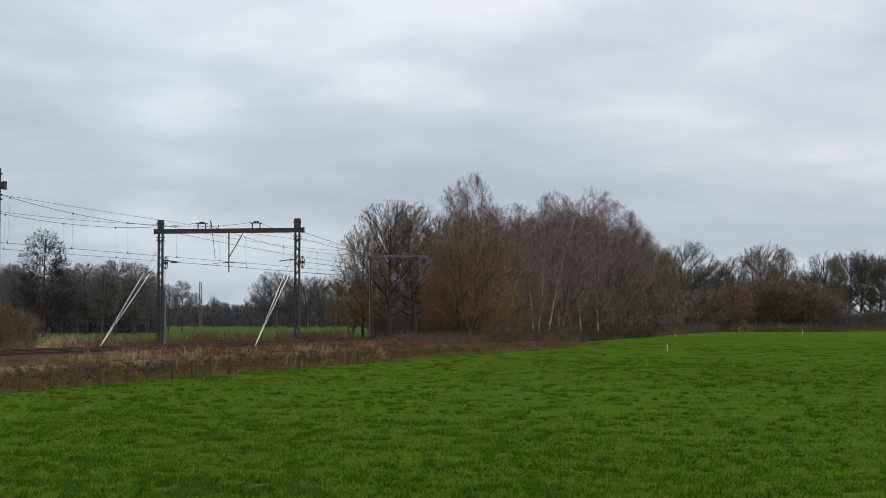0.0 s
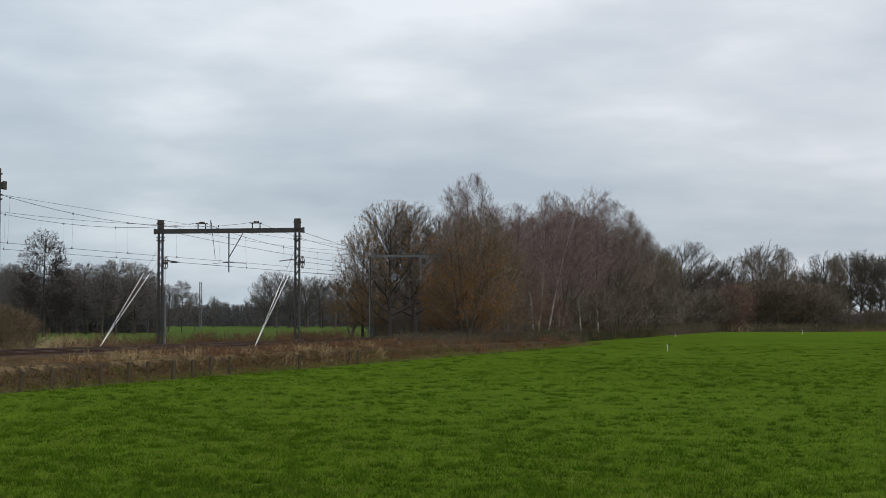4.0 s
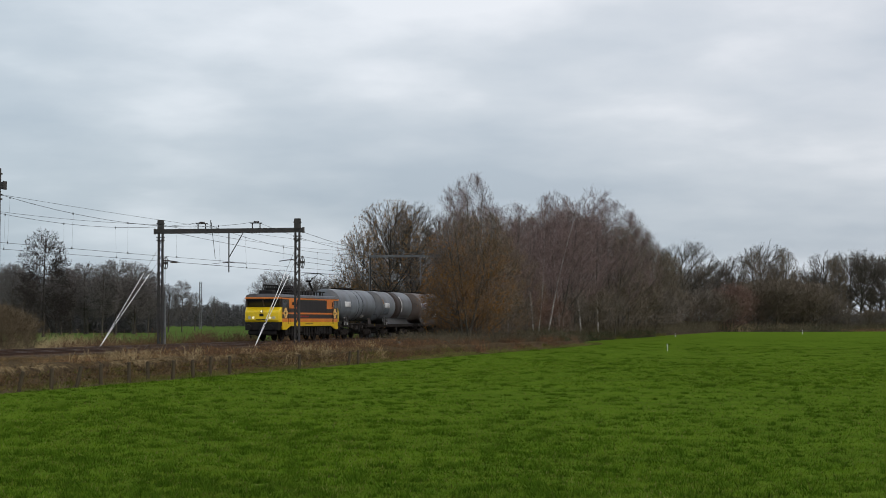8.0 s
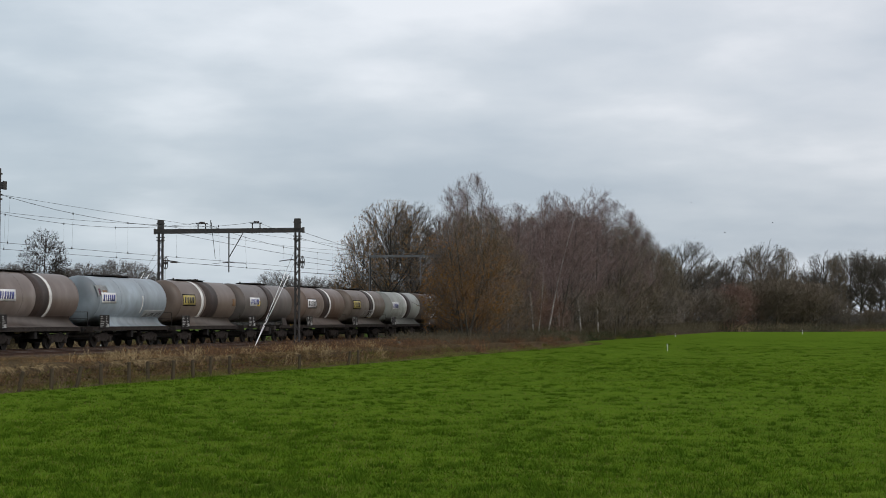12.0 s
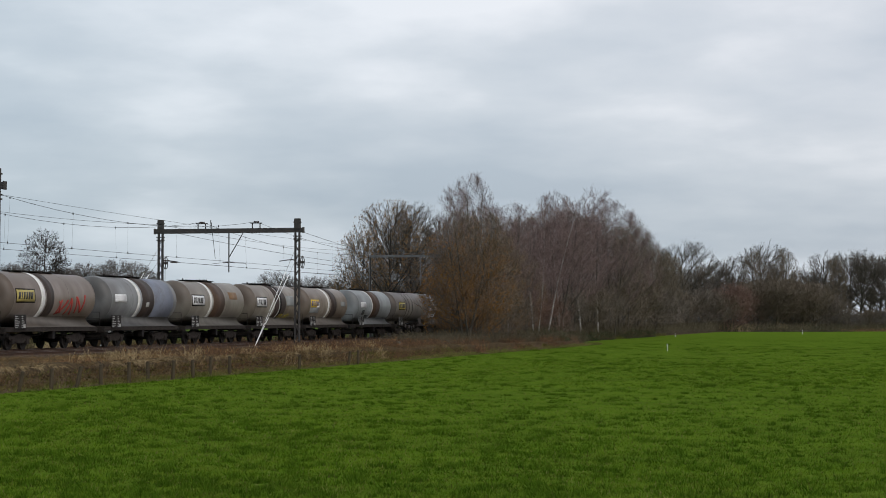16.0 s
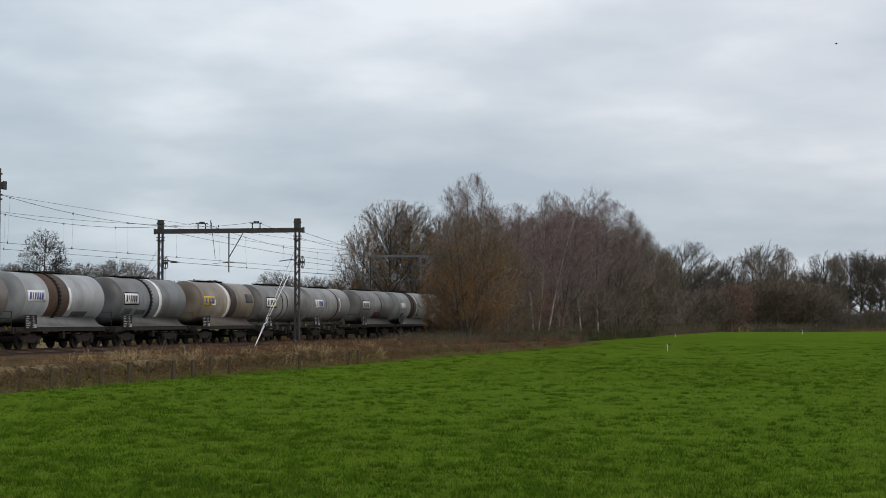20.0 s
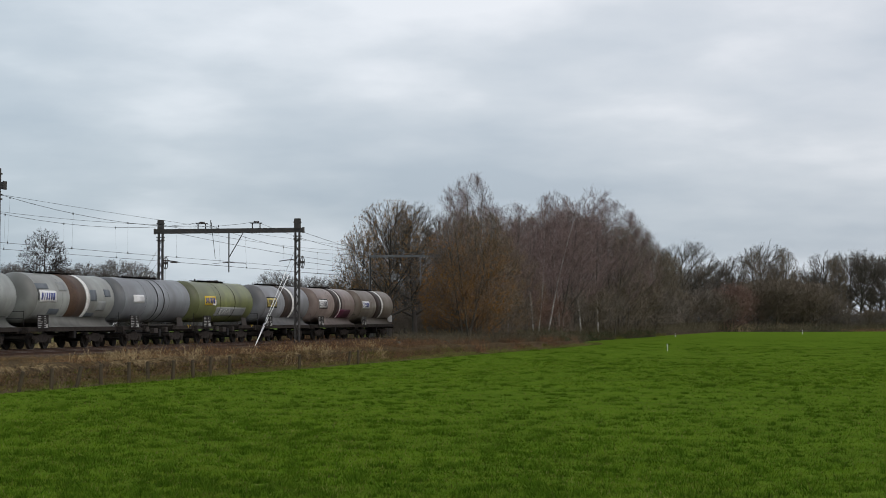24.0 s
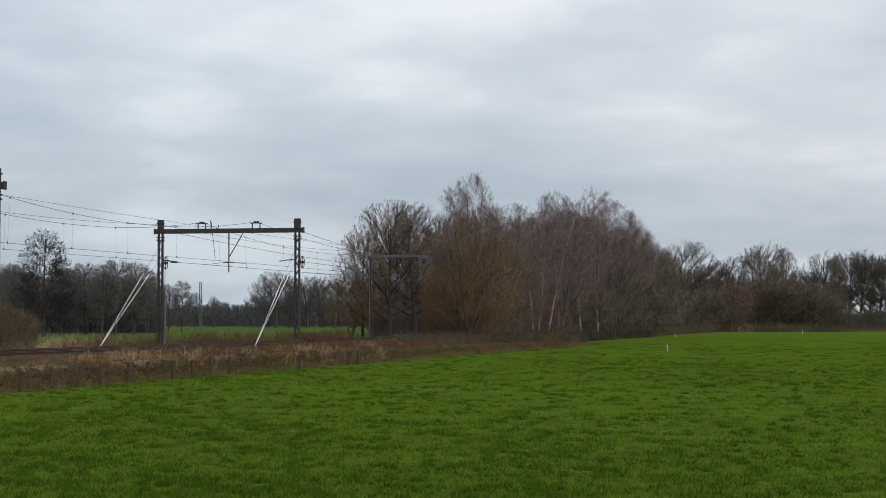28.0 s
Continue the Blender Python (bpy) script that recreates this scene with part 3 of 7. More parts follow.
def make_wires():
    ss = [26.0] + S_PORTALS + [247.0, 310.0, 380.0, 460.0]
    for d, tag in ((D_NEAR, "near"), (D_FAR, "far")):
        root = empty("overhead_line", Matrix.Identity(4), "thin dark overhead contact and messenger wires above a track", "overhead line", "overhead lines")
        for i in range(len(ss) - 1):
            a, b = ss[i], ss[i + 1]
            zz = 0.18 if i % 2 else -0.18
            bm = B()
            wire_mesh(bm, sag(P(d, a, RAIL_Z + BEAM_Z + 0.62), P(d, b, RAIL_Z + BEAM_Z + 0.62), 1.2), 0.012)
            part("messenger_wire", bm, M_WIRE, root)
            bm = B()
            c0, c1 = P(d + zz, a, RAIL_Z + 5.52), P(d - zz, b, RAIL_Z + 5.52)
            wire_mesh(bm, sag(c0, c1, 0.02, 4), 0.0105)
            part("contact_wire", bm, M_WIRE, root)
            m = sag(P(d, a, RAIL_Z + BEAM_Z + 0.62), P(d, b, RAIL_Z + BEAM_Z + 0.62), 1.2, 6)
            for j in range(1, 6):
                q = c0.lerp(c1, j / 6)
                bm = B()
                rod(bm, m[j], q, 0.0035, sides=4)
                rod(bm, q - Vector((0, 0, 0.05)), q + Vector((0, 0, 0.07)), 0.03, sides=5)
                rod(bm, m[j] - Vector((0, 0, 0.07)), m[j] + Vector((0, 0, 0.05)), 0.03, sides=5)
                part("dropper", bm, M_WIRE, root)
    # feeder and earth wires along the post heads, and the slack ends brought down to the balance wheels
    root = empty("feeder_line", Matrix.Identity(4), "thin dark feeder wires strung along the portal heads", "overhead line")
    for d, z, dr, lift in ((D_L, POST_H + 0.04, 0.10, 0.62), (D_L, POST_H - 0.28, 0.45, 0.0)):
        for a, b in zip(ss, ss[1:]):
            bm = B()
            # the line climbs towards the first portal
            za, zb = (z + (lift if q < 90 else 0.0) for q in (a, b))
            wire_mesh(bm, sag(P(d, a, RAIL_Z + za), P(d, b, RAIL_Z + zb), dr), 0.010)
            part("feeder_wire", bm, M_WIRE, root)
    for d, dd in ((D_R + 0.3, D_NEAR), (D_L - 0.3, D_FAR)):
        bm = B()
        wire_mesh(bm, [P(d, S_PORTALS[1], RAIL_Z + 5.75), P((d + dd) / 2, S_PORTALS[1] + 28, RAIL_Z + 5.62), P(dd, S_PORTALS[2], RAIL_Z + 5.7)], 0.014)
        part("terminating_wire", bm, M_WIRE, root)
        bm = B()
        wire_mesh(bm, sag(P(d - 0.3, S_PORTALS[1], RAIL_Z + 7.85), P(dd, S_PORTALS[2], RAIL_Z + 6.6), 0.3), 0.014)
        part("terminating_wire", bm, M_WIRE, root)
        a, b = P(d, S_PORTALS[1] + 1.2, RAIL_Z + 5.74), P(d, S_PORTALS[1] + 2.4, RAIL_Z + 5.72)
        bm = B()
        rod(bm, a, b, 0.05, sides=8)
        part("insulator", bm, M_INSUL, root)


def make_far_mast():
    z = 540.0
    x = (355.0 - 784) / 3500 * z
    root = empty("lattice_mast", pose(x, z, 0), "slim grey lattice mast far behind the meadow", "mast")
    for q in ((-0.3, -0.3), (0.3, -0.3), (-0.3, 0.3), (0.3, 0.3)):
        bm = B()
        rod(bm, (q[0], q[1], 0), (q[0], q[1], 13.0), 0.06, sides=5)
        part("leg", bm, M_GALV, root)
    for i in range(13):
        bm = B()
        f = 1 if i % 2 else -1
        for y in (-0.3, 0.3):
            rod(bm, (-0.3 * f, y, i + 0.1), (0.3 * f, y, i + 1.0), 0.035, sides=4)
        box(bm, (0, 0, i + 1.0), (0.66, 0.66, 0.05))
        part("bracing", bm, M_GALV, root)


# ---- fence ----
def make_fence():
    rng = random.Random(3)
    kinds = []
    for v in range(3):
        bm = B()
        h = 0.86
        rod(bm, (0, 0, -0.3), (0, 0, h), 0.088, 0.080, sides=9)
        for w in bm.verts:
            w.co.x += 0.014 * math.sin(w.co.z * 5 + v)
            w.co.y += 0.012 * math.cos(w.co.z * 4 + v * 2)
            if w.co.z > 0.8:
                w.co.z += 0.03 * math.sin(w.co.x * 40 + v)
        me = bpy.data.meshes.new("fence_post")
        bm.to_mesh(me)
        bm.free()
        me.materials.append(M_POST)
        kinds.append(me)
    us = [620, 639.0, 660.9, 682.6, 705.7, 727.8, 747.9, 771.6]
    us += [793.0, 816.0, 840.3, 932.0, 1017.0, 1035.0]
    posts = []
    for i, u in enumerate(us):
        z = D_EDGE / 2.7826e-4 * u * 1e-6
        s = (z - D_EDGE * ST) / CT
        lean = rng.uniform(-6, 6) if i > 7 else (13, 14, 3, 10, -1, 1, -2, 2)[i]
        ob = new("fence_post", kinds[i % 3])
        ob.matrix_world = along(D_EDGE + rng.uniform(-0.1, 0.1), s, 0.0) @ pose(0, 0, 0, lean, rng.uniform(-4, 4), 0) @ Matrix.Diagonal((1, 1, rng.uniform(0.9, 1.06), 1))
        tagged(ob, "weathered grey-brown wooden fence post in dry grass", "fence post", "fence posts along the railway")
        posts.append(s)
    root = empty("fence_wire", Matrix.Identity(4), "thin rusty wire strung along the fence posts", "wire")
    for z in (0.3, 0.55, 0.78):
        bm = B()
        pts = [P(D_EDGE - 0.08, s, z + rng.uniform(-0.03, 0.03)) for s in posts]
        wire_mesh(bm, pts, 0.006)
        part("strand", bm, M_RAIL, root)


def make_stakes():
    for px, py, h in ((1181, 622, 0.55), (1195, 597, 0.6), (1420, 592, 0.8)):
        z = EYE_Z * 3500 / (py - 566)
        x = (px - 784) / 3500 * z
        root = empty("marker_stake", pose(x, z, 0.0, 3, -2, 20), "thin white electric fence stake standing in the meadow", "stake", "white stakes")
        bm = B()
        rod(bm, (0, 0, -0.1), (0, 0, h), 0.022, 0.018, sides=7)
        part("shaft", bm, M_WHITE, root)
        bm = B()
        rod(bm, (-0.10, 0, h), (0.02, 0, h + 0.04), 0.022, sides=6)
        box(bm, (0, 0, h - 0.06), (0.05, 0.03, 0.10))
        part("hook", bm, M_WHITE, root)


# ---- the train ----
U_MARK = [743.0, 820.0, 904.7, 986.1, 1066.0, 1146.2, 1230.3, 1309.0, 1387.5, 1467.3, 1545.5, 1625.2, 1704.6, 1784.0, 1870.0, 1950.6, 2024.2, 2104.6, 2187.0, 2266.7, 2340.0, 2424.5, 2502.8, 2581.8, 2660.2, 2736.6, 2816.0, 2895.2, 2972.4]
SPEED = 0.171404 * 137.2         # metres a second


def s_of(u, t):
    return 0.171404 * (u - 137.2 * (t - 10.0)) - 10.83


M_BLACK = mat("sooty_black_steel", (0.010, 0.010, 0.011), (0.020, 0.017, 0.016), 0.7, 3, 25, 0.3, 0.01, third=(0.028, 0.025, 0.023), spec=0.15)
M_DIRTY = mat("brake_dust_brown_steel", (0.030, 0.026, 0.024), (0.017, 0.015, 0.014), 0.85, 2.5, 22, 0.3, 0.01, third=(0.070, 0.058, 0.050), spec=0.1)
M_SADDLE = mat("grimy_saddle_paint", (0.046, 0.038, 0.034), (0.020, 0.017, 0.016), 0.7, 2.5, 14, 0.3, 0.012, third=(0.085, 0.072, 0.064), stretch=(2.0, 1, 0.5), spec=0.2)
M_WHEEL = mat("worn_wheel_steel", (0.022, 0.019, 0.017), (0.013, 0.012, 0.011), 0.7, 4, 20, 0.1, 0.004, metal=0.2, spec=0.2)
M_YEL = mat("yellow_paint", (0.84, 0.58, 0.008), (0.74, 0.49, 0.008), 0.36, 1.5, 20, 0.05, 0.003, third=(0.62, 0.43, 0.02), spec=0.45)
M_ORG = mat("orange_paint", (0.80, 0.25, 0.035), (0.68, 0.19, 0.028), 0.38, 1.5, 20, 0.05, 0.003, third=(0.60, 0.20, 0.045), spec=0.45)
M_DARK = mat("charcoal_paint", (0.035, 0.030, 0.032), (0.05, 0.042, 0.04), 0.5, 1.5, 20, 0.05, 0.003)
M_GRILL = mat("louvre_grey", (0.036, 0.034, 0.037), (0.026, 0.025, 0.027), 0.6, 2, 30, 0.2, 0.006)
M_ROOF = mat("grey_roof_paint", (0.13, 0.135, 0.15), (0.085, 0.085, 0.09), 0.6, 1.2, 15, 0.1, 0.006)
M_GLASS = mat("dark_cab_glass", (0.012, 0.014, 0.016), (0.016, 0.018, 0.020), 0.08, 2, 10, 0, spec=0.4)
M_LAMP = glow("lit_headlight", (1.0, 0.80, 0.42), 0.9)
M_CHROME = mat("dull_chrome", (0.55, 0.50, 0.36), (0.40, 0.36, 0.26), 0.35, 4, 20, 0, metal=0.5)
M_EMB = mat("pale_yellow_emblem", (0.86, 0.58, 0.20), (0.72, 0.46, 0.14), 0.5, 6, 20, 0)
# glossy pane whose blue-grey base colour is a painted sky reflection
M_PANE = mat("sky_painted_glass", (0.10, 0.11, 0.125), (0.08, 0.09, 0.10), 0.1, 1, 10, 0, spec=0.9)
M_LBL_W = mat("label_white", (0.78, 0.79, 0.80), (0.66, 0.66, 0.66), 0.5, 3, 20, 0)
M_LBL_Y = mat("label_yellow", (0.62, 0.44, 0.05), (0.5, 0.36, 0.05), 0.5, 3, 20, 0)
M_LBL_O = mat("label_olive_yellow", (0.46, 0.38, 0.12), (0.36, 0.30, 0.10), 0.5, 3, 20, 0)
M_LBL_B = mat("label_blue", (0.05, 0.07, 0.25), (0.06, 0.07, 0.2), 0.5, 3, 20, 0)
M_LBL_K = mat("label_black", (0.03, 0.03, 0.03), (0.05, 0.05, 0.05), 0.5, 3, 20, 0)
M_RING = mat("white_ring_paint", (0.82, 0.82, 0.80), (0.60, 0.59, 0.56), 0.5, 2.5, 18, 0.05, 0.003)
M_BAND = mat("dark_stained_band", (0.050, 0.036, 0.031), (0.030, 0.024, 0.022), 0.6, 1.5, 12, 0.1, 0.006, third=(0.080, 0.056, 0.045))
M_BANDR = mat("rusty_brown_band", (0.082, 0.050, 0.034), (0.050, 0.035, 0.028), 0.6, 1.2, 10, 0.1, 0.006, third=(0.12, 0.070, 0.040))


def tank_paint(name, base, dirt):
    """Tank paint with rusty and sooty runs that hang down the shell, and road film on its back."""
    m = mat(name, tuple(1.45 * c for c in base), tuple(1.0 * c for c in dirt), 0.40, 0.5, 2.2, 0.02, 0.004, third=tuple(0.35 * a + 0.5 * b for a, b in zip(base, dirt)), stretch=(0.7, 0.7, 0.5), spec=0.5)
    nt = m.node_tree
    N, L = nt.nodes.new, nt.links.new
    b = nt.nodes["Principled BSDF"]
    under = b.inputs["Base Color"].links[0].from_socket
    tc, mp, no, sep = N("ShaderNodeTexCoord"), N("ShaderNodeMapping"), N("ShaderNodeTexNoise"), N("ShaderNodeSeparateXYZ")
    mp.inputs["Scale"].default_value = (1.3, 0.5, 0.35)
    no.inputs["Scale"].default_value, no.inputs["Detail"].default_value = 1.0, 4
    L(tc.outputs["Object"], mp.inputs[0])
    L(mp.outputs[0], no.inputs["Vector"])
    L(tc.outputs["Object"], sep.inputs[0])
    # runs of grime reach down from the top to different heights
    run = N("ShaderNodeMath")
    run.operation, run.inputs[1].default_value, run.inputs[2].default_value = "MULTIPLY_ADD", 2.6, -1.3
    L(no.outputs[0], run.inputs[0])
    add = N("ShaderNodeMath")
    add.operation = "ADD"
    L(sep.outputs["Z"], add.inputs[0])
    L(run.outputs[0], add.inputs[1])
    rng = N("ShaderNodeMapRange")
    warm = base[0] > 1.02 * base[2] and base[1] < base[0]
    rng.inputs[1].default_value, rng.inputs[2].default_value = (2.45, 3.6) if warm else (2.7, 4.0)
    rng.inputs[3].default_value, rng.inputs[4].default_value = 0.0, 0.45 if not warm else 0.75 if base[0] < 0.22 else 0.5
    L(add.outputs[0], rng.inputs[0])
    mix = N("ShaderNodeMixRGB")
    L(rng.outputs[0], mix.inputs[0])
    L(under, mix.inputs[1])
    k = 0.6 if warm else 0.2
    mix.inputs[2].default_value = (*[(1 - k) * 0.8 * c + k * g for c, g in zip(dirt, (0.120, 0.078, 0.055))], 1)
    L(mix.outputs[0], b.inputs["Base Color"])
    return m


TANK_R, TANK_Z = 1.40, 2.88
PIVOT = 3.7


def lathe(profile, sides=40, axis_z=TANK_Z):
    """A mesh turned round the x axis from (x, radius) pairs."""
    v, f = [], []
    for x, r in profile:
        for i in range(sides):
            a = 2 * math.pi * i / sides
            v.append((x, r * math.cos(a), axis_z + r * math.sin(a)))
    for k in range(len(profile) - 1):
        for i in range(sides):
            j = (i + 1) % sides
            f.append((k * sides + i, k * sides + j, (k + 1) * sides + j, (k + 1) * sides + i))
    return np.array(v), np.array(f)


def tank_profile(x0, x1, bulge=0.5):
    pts = []
    for i in range(9):
        a = math.pi / 2 * i / 8
        pts.append((x0 - bulge * math.cos(a), max(0.02, TANK_R * math.sin(a) ** 0.62)))
    body = [(x0 + (x1 - x0) * i / 8, TANK_R) for i in range(1, 8)]
    return pts + body + [(2 * (x0 + x1) / 2 - x, r) for x, r in reversed(pts)]


def arc_patch(x0, x1, a0, a1, r, steps=8, shear=0.0):
    """A thin curved plate on the shell, a0 to a1 in degrees (0 is level on the camera's side, 90 the top)."""
    v, f = [], []
    for k in range(steps + 1):
        a = radians(a0 + (a1 - a0) * k / steps)
        for x in (x0 + shear * k / steps, x1 + shear * k / steps):
            for q in (r, r - 0.006):
                v.append((x, -q * math.cos(a), TANK_Z + q * math.sin(a)))
    for k in range(steps):
        o = 4 * k
        f += [(o, o + 4, o + 6, o + 2), (o + 1, o + 3, o + 7, o + 5), (o, o + 1, o + 5, o + 4), (o + 2, o + 6, o + 7, o + 3)]
    f += [(0, 2, 3, 1), (4 * steps, 4 * steps + 1, 4 * steps + 3, 4 * steps + 2)]
    return np.array(v), np.array(f)


def band_mesh(name, x0, x1, lift, material, a0=-90, a1=270):
    return mesh_arrays(name, [arc_patch(x0, x1, a0, a1, TANK_R + lift, 40 if a1 - a0 > 200 else 10)], material, True)


class Shared:
    pass


K = Shared()
SADDLE = {}
FRAME = {"a": [], "b": []}


def bm_mesh(name, bm, material):
    me = bpy.data.meshes.new(name)
    bm.to_mesh(me)
    bm.free()
    me.materials.append(material)
    return me


def build_shared():
    # wheel, axle along y
    bm = B()
    for y in (-0.755, 0.755):
        sgn = 1 if y > 0 else -1
        rod(bm, (0, y - 0.065, 0.46), (0, y + 0.065, 0.46), 0.46, sides=24)
        rod(bm, (0, y - sgn * 0.065, 0.46), (0, y - sgn * 0.095, 0.46), 0.49, sides=24)
        rod(bm, (0, y + sgn * 0.06, 0.46), (0, y + sgn * 0.10, 0.46), 0.30, 0.26, sides=20)
    rod(bm, (0, -0.95, 0.46), (0, 0.95, 0.46), 0.075, sides=10)
    K.wheel = bm_mesh("wheelset", bm, M_WHEEL)
    # bogie frame
    bm = B()
    for y in (-1.0, 1.0):
        slab(bm, [(-1.35, 0.62), (-1.15, 0.50), (-0.65, 0.50), (-0.45, 0.38), (0.45, 0.38), (0.65, 0.50), (1.15, 0.50), (1.35, 0.62), (1.35, 0.74), (0.5, 0.78), (0.35, 0.86), (-0.35, 0.86), (-0.5, 0.78), (-1.35, 0.74)], y - 0.06, y + 0.06)
        for x in (-0.9, 0.9):
            box(bm, (x, y * 1.02, 0.47), (0.30, 0.22, 0.32), bevel=0.03)
            for q in (-0.2, 0.2):
                rod(bm, (x + q, y, 0.50), (x + q, y, 0.72), 0.075, sides=8)
    box(bm, (0, 0, 0.68), (0.5, 1.9, 0.28))
    for x in (-1.25, 1.25):
        box(bm, (x, 0, 0.66), (0.10, 1.95, 0.14))
    K.bogie = bm_mesh("bogie_frame", bm, M_DIRTY)
    bm = B()
    box(bm, (0, 0, 0.46), (0.08, 0.10, 0.34))
    K.brakes = bm_mesh("brake_block", bm, M_BLACK)
    # buffer
    bm = B()
    rod(bm, (0, 0, 0), (-0.32, 0, 0), 0.10, 0.085, sides=12)
    rod(bm, (-0.28, 0, 0), (-0.56, 0, 0), 0.065, sides=10)
    rod(bm, (-0.56, 0, 0), (-0.62, 0, 0), 0.22, 0.20, sides=18)
    K.buffer = bm_mesh("buffer", bm, M_BLACK)
    bm = B()
    rod(bm, (0, 0, 0.0), (-0.5, 0, -0.06), 0.045, sides=7)
    rod(bm, (-0.45, 0, -0.05), (-0.62, 0, -0.30), 0.04, sides=7)
    K.coupler = bm_mesh("coupling", bm, M_BLACK)
    # hose and handrails at an end
    bm = B()
    for y in (-1.05, 1.05):
        rod(bm, (0, y, 1.25), (0, y, 2.1), 0.018, sides=5)
    rod(bm, (0, -1.05, 2.1), (0, 1.05, 2.1), 0.018, sides=5)
    rod(bm, (0, -1.05, 1.7), (0, 1.05, 1.7), 0.018, sides=5)
    K.rail = bm_mesh("end_railing", bm, M_BLACK)
    bm = B()
    for y in (-0.2, 0.2):
        rod(bm, (0.0, y, 1.2), (0.0, y, TANK_Z + 0.9), 0.02, sides=5)
        rod(bm, (0.0, y, TANK_Z + 0.9), (0.55, y, TANK_Z + TANK_R + 0.02), 0.02, sides=5)
    for i in range(9):
        z = 1.4 + 0.28 * i
        rod(bm, (0.0, -0.2, z), (0.0, 0.2, z), 0.016, sides=4)
    K.ladder = bm_mesh("ladder", bm, M_BLACK)
    # walkway along the top with the filler dome
    bm = B()
    box(bm, (0, 0, TANK_Z + TANK_R + 0.085), (5.6, 0.62, 0.016))
    for q in (-0.31, 0.31):
        box(bm, (0, q, TANK_Z + TANK_R + 0.10), (5.6, 0.02, 0.03))
    for x in (-2.6, -1.3, 0.0, 1.3, 2.6):
        box(bm, (x, 0, TANK_Z + TANK_R + 0.03), (0.05, 0.5, 0.12))
    for x in (-2.2, 1.9):
        rod(bm, (x, 0.1, TANK_Z + TANK_R + 0.05), (x, 0.1, TANK_Z + TANK_R + 0.20), 0.05, sides=7)
    K.walkway = bm_mesh("walkway", bm, M_BLACK)
    bm = B()
    rod(bm, (0, 0, TANK_Z + TANK_R - 0.05), (0, 0, TANK_Z + TANK_R + 0.13), 0.33, sides=18)
    rod(bm, (0, 0, TANK_Z + TANK_R + 0.13), (0, 0, TANK_Z + TANK_R + 0.17), 0.37, 0.30, sides=18)
    for i in range(6):
        a = i * math.pi / 3
        rod(bm, (0.36 * math.cos(a), 0.36 * math.sin(a), TANK_Z + TANK_R + 0.08), (0.36 * math.cos(a), 0.36 * math.sin(a), TANK_Z + TANK_R + 0.2), 0.03, sides=5)
    K.dome = bm_mesh("filler_hatch", bm, M_DIRTY)
    # underframe, kind with deep sole plates and sloping saddles
    L = 12.3
    for y in (-1, 1):
        bm = B()
        lo, hi = sorted((y * 1.10, y * 1.36))
        slab(bm, [(-L / 2, 1.02), (L / 2, 1.02), (L / 2, 1.22), (-L / 2, 1.22)], y * 1.30 - 0.05, y * 1.30 + 0.05)
        slab(bm, [(-L / 2, 1.20), (L / 2, 1.20), (L / 2, 1.23), (-L / 2, 1.23)], lo, hi)
        slab(bm, [(-L / 2, 1.00), (L / 2, 1.00), (L / 2, 1.03), (-L / 2, 1.03)], lo, hi)
        FRAME["b"].append(("sole_bar", bm_mesh("sole_bar", bm, M_DIRTY)))
    bm = B()
    box(bm, (0, 0, 1.10), (L, 0.5, 0.25))
    FRAME["b"].append(("centre_sill", bm_mesh("centre_sill", bm, M_DIRTY)))
    for x in (-L / 2 + 0.05, L / 2 - 0.05):
        bm = B()
        box(bm, (x, 0, 1.06), (0.12, 2.7, 0.36), bevel=0.015)
        FRAME["b"].append(("headstock", bm_mesh("headstock", bm, M_DIRTY)))
    for x in (-4.5, -2.2, 0, 2.2, 4.5):
        bm = B()
        box(bm, (x, 0, 1.10), (0.12, 2.5, 0.18))
        FRAME["b"].append(("cross_member", bm_mesh("cross_member", bm, M_DIRTY)))
    for e in (-1, 1):
        for y in (-1, 1):
            bm = B()
            slab(bm, [(e * 2.6, 1.02), (e * 6.15, 1.02), (e * 6.15, 1.24), (e * 3.2, 1.24)], y * 1.22 - 0.05, y * 1.22 + 0.05)
            FRAME["a"].append(("sole_bar", bm_mesh("sole_bar", bm, M_DIRTY)))
        bm = B()
        box(bm, (e * 6.1, 0, 1.06), (0.12, 2.7, 0.36), bevel=0.015)
        FRAME["a"].append(("headstock", bm_mesh("headstock", bm, M_DIRTY)))
        bm = B()
        box(bm, (e * 4.6, 0, 1.12), (3.0, 0.5, 0.25))
        FRAME["a"].append(("centre_sill", bm_mesh("centre_sill", bm, M_DIRTY)))
        for xx in (3.0, 4.4, 5.4):
            bm = B()
            box(bm, (e * xx, 0, 1.12), (0.12, 2.4, 0.2))
            FRAME["a"].append(("cross_member", bm_mesh("cross_member", bm, M_DIRTY)))
    bm = B()
    pts = [Vector((5.2 + 0.12 * k, -1.3 + 0.02 * k, 1.30 - 0.22 * math.sin(k * 0.42))) for k in range(8)]
    wire_mesh(bm, pts, 0.03)
    K.hose = bm_mesh("hose", bm, M_LBL_Y)
    bm = B()
    for xx, zz, w in ((-1.8, 1.05, 0.5), (-0.4, 0.95, 0.7), (1.5, 1.0, 0.4)):
        box(bm, (xx, -1.1, zz), (w, 0.3, 0.32), bevel=0.03)
    for xx in (-2.6, 2.5):
        rod(bm, (xx, -1.2, 1.45), (xx + 0.5, -1.2, 0.95), 0.035, sides=5)
    rod(bm, (-2.7, -1.22, 1.32), (2.9, -1.22, 1.32), 0.03, sides=5)
    K.valves = bm_mesh("valve_gear", bm, M_SADDLE)
    bm = B()
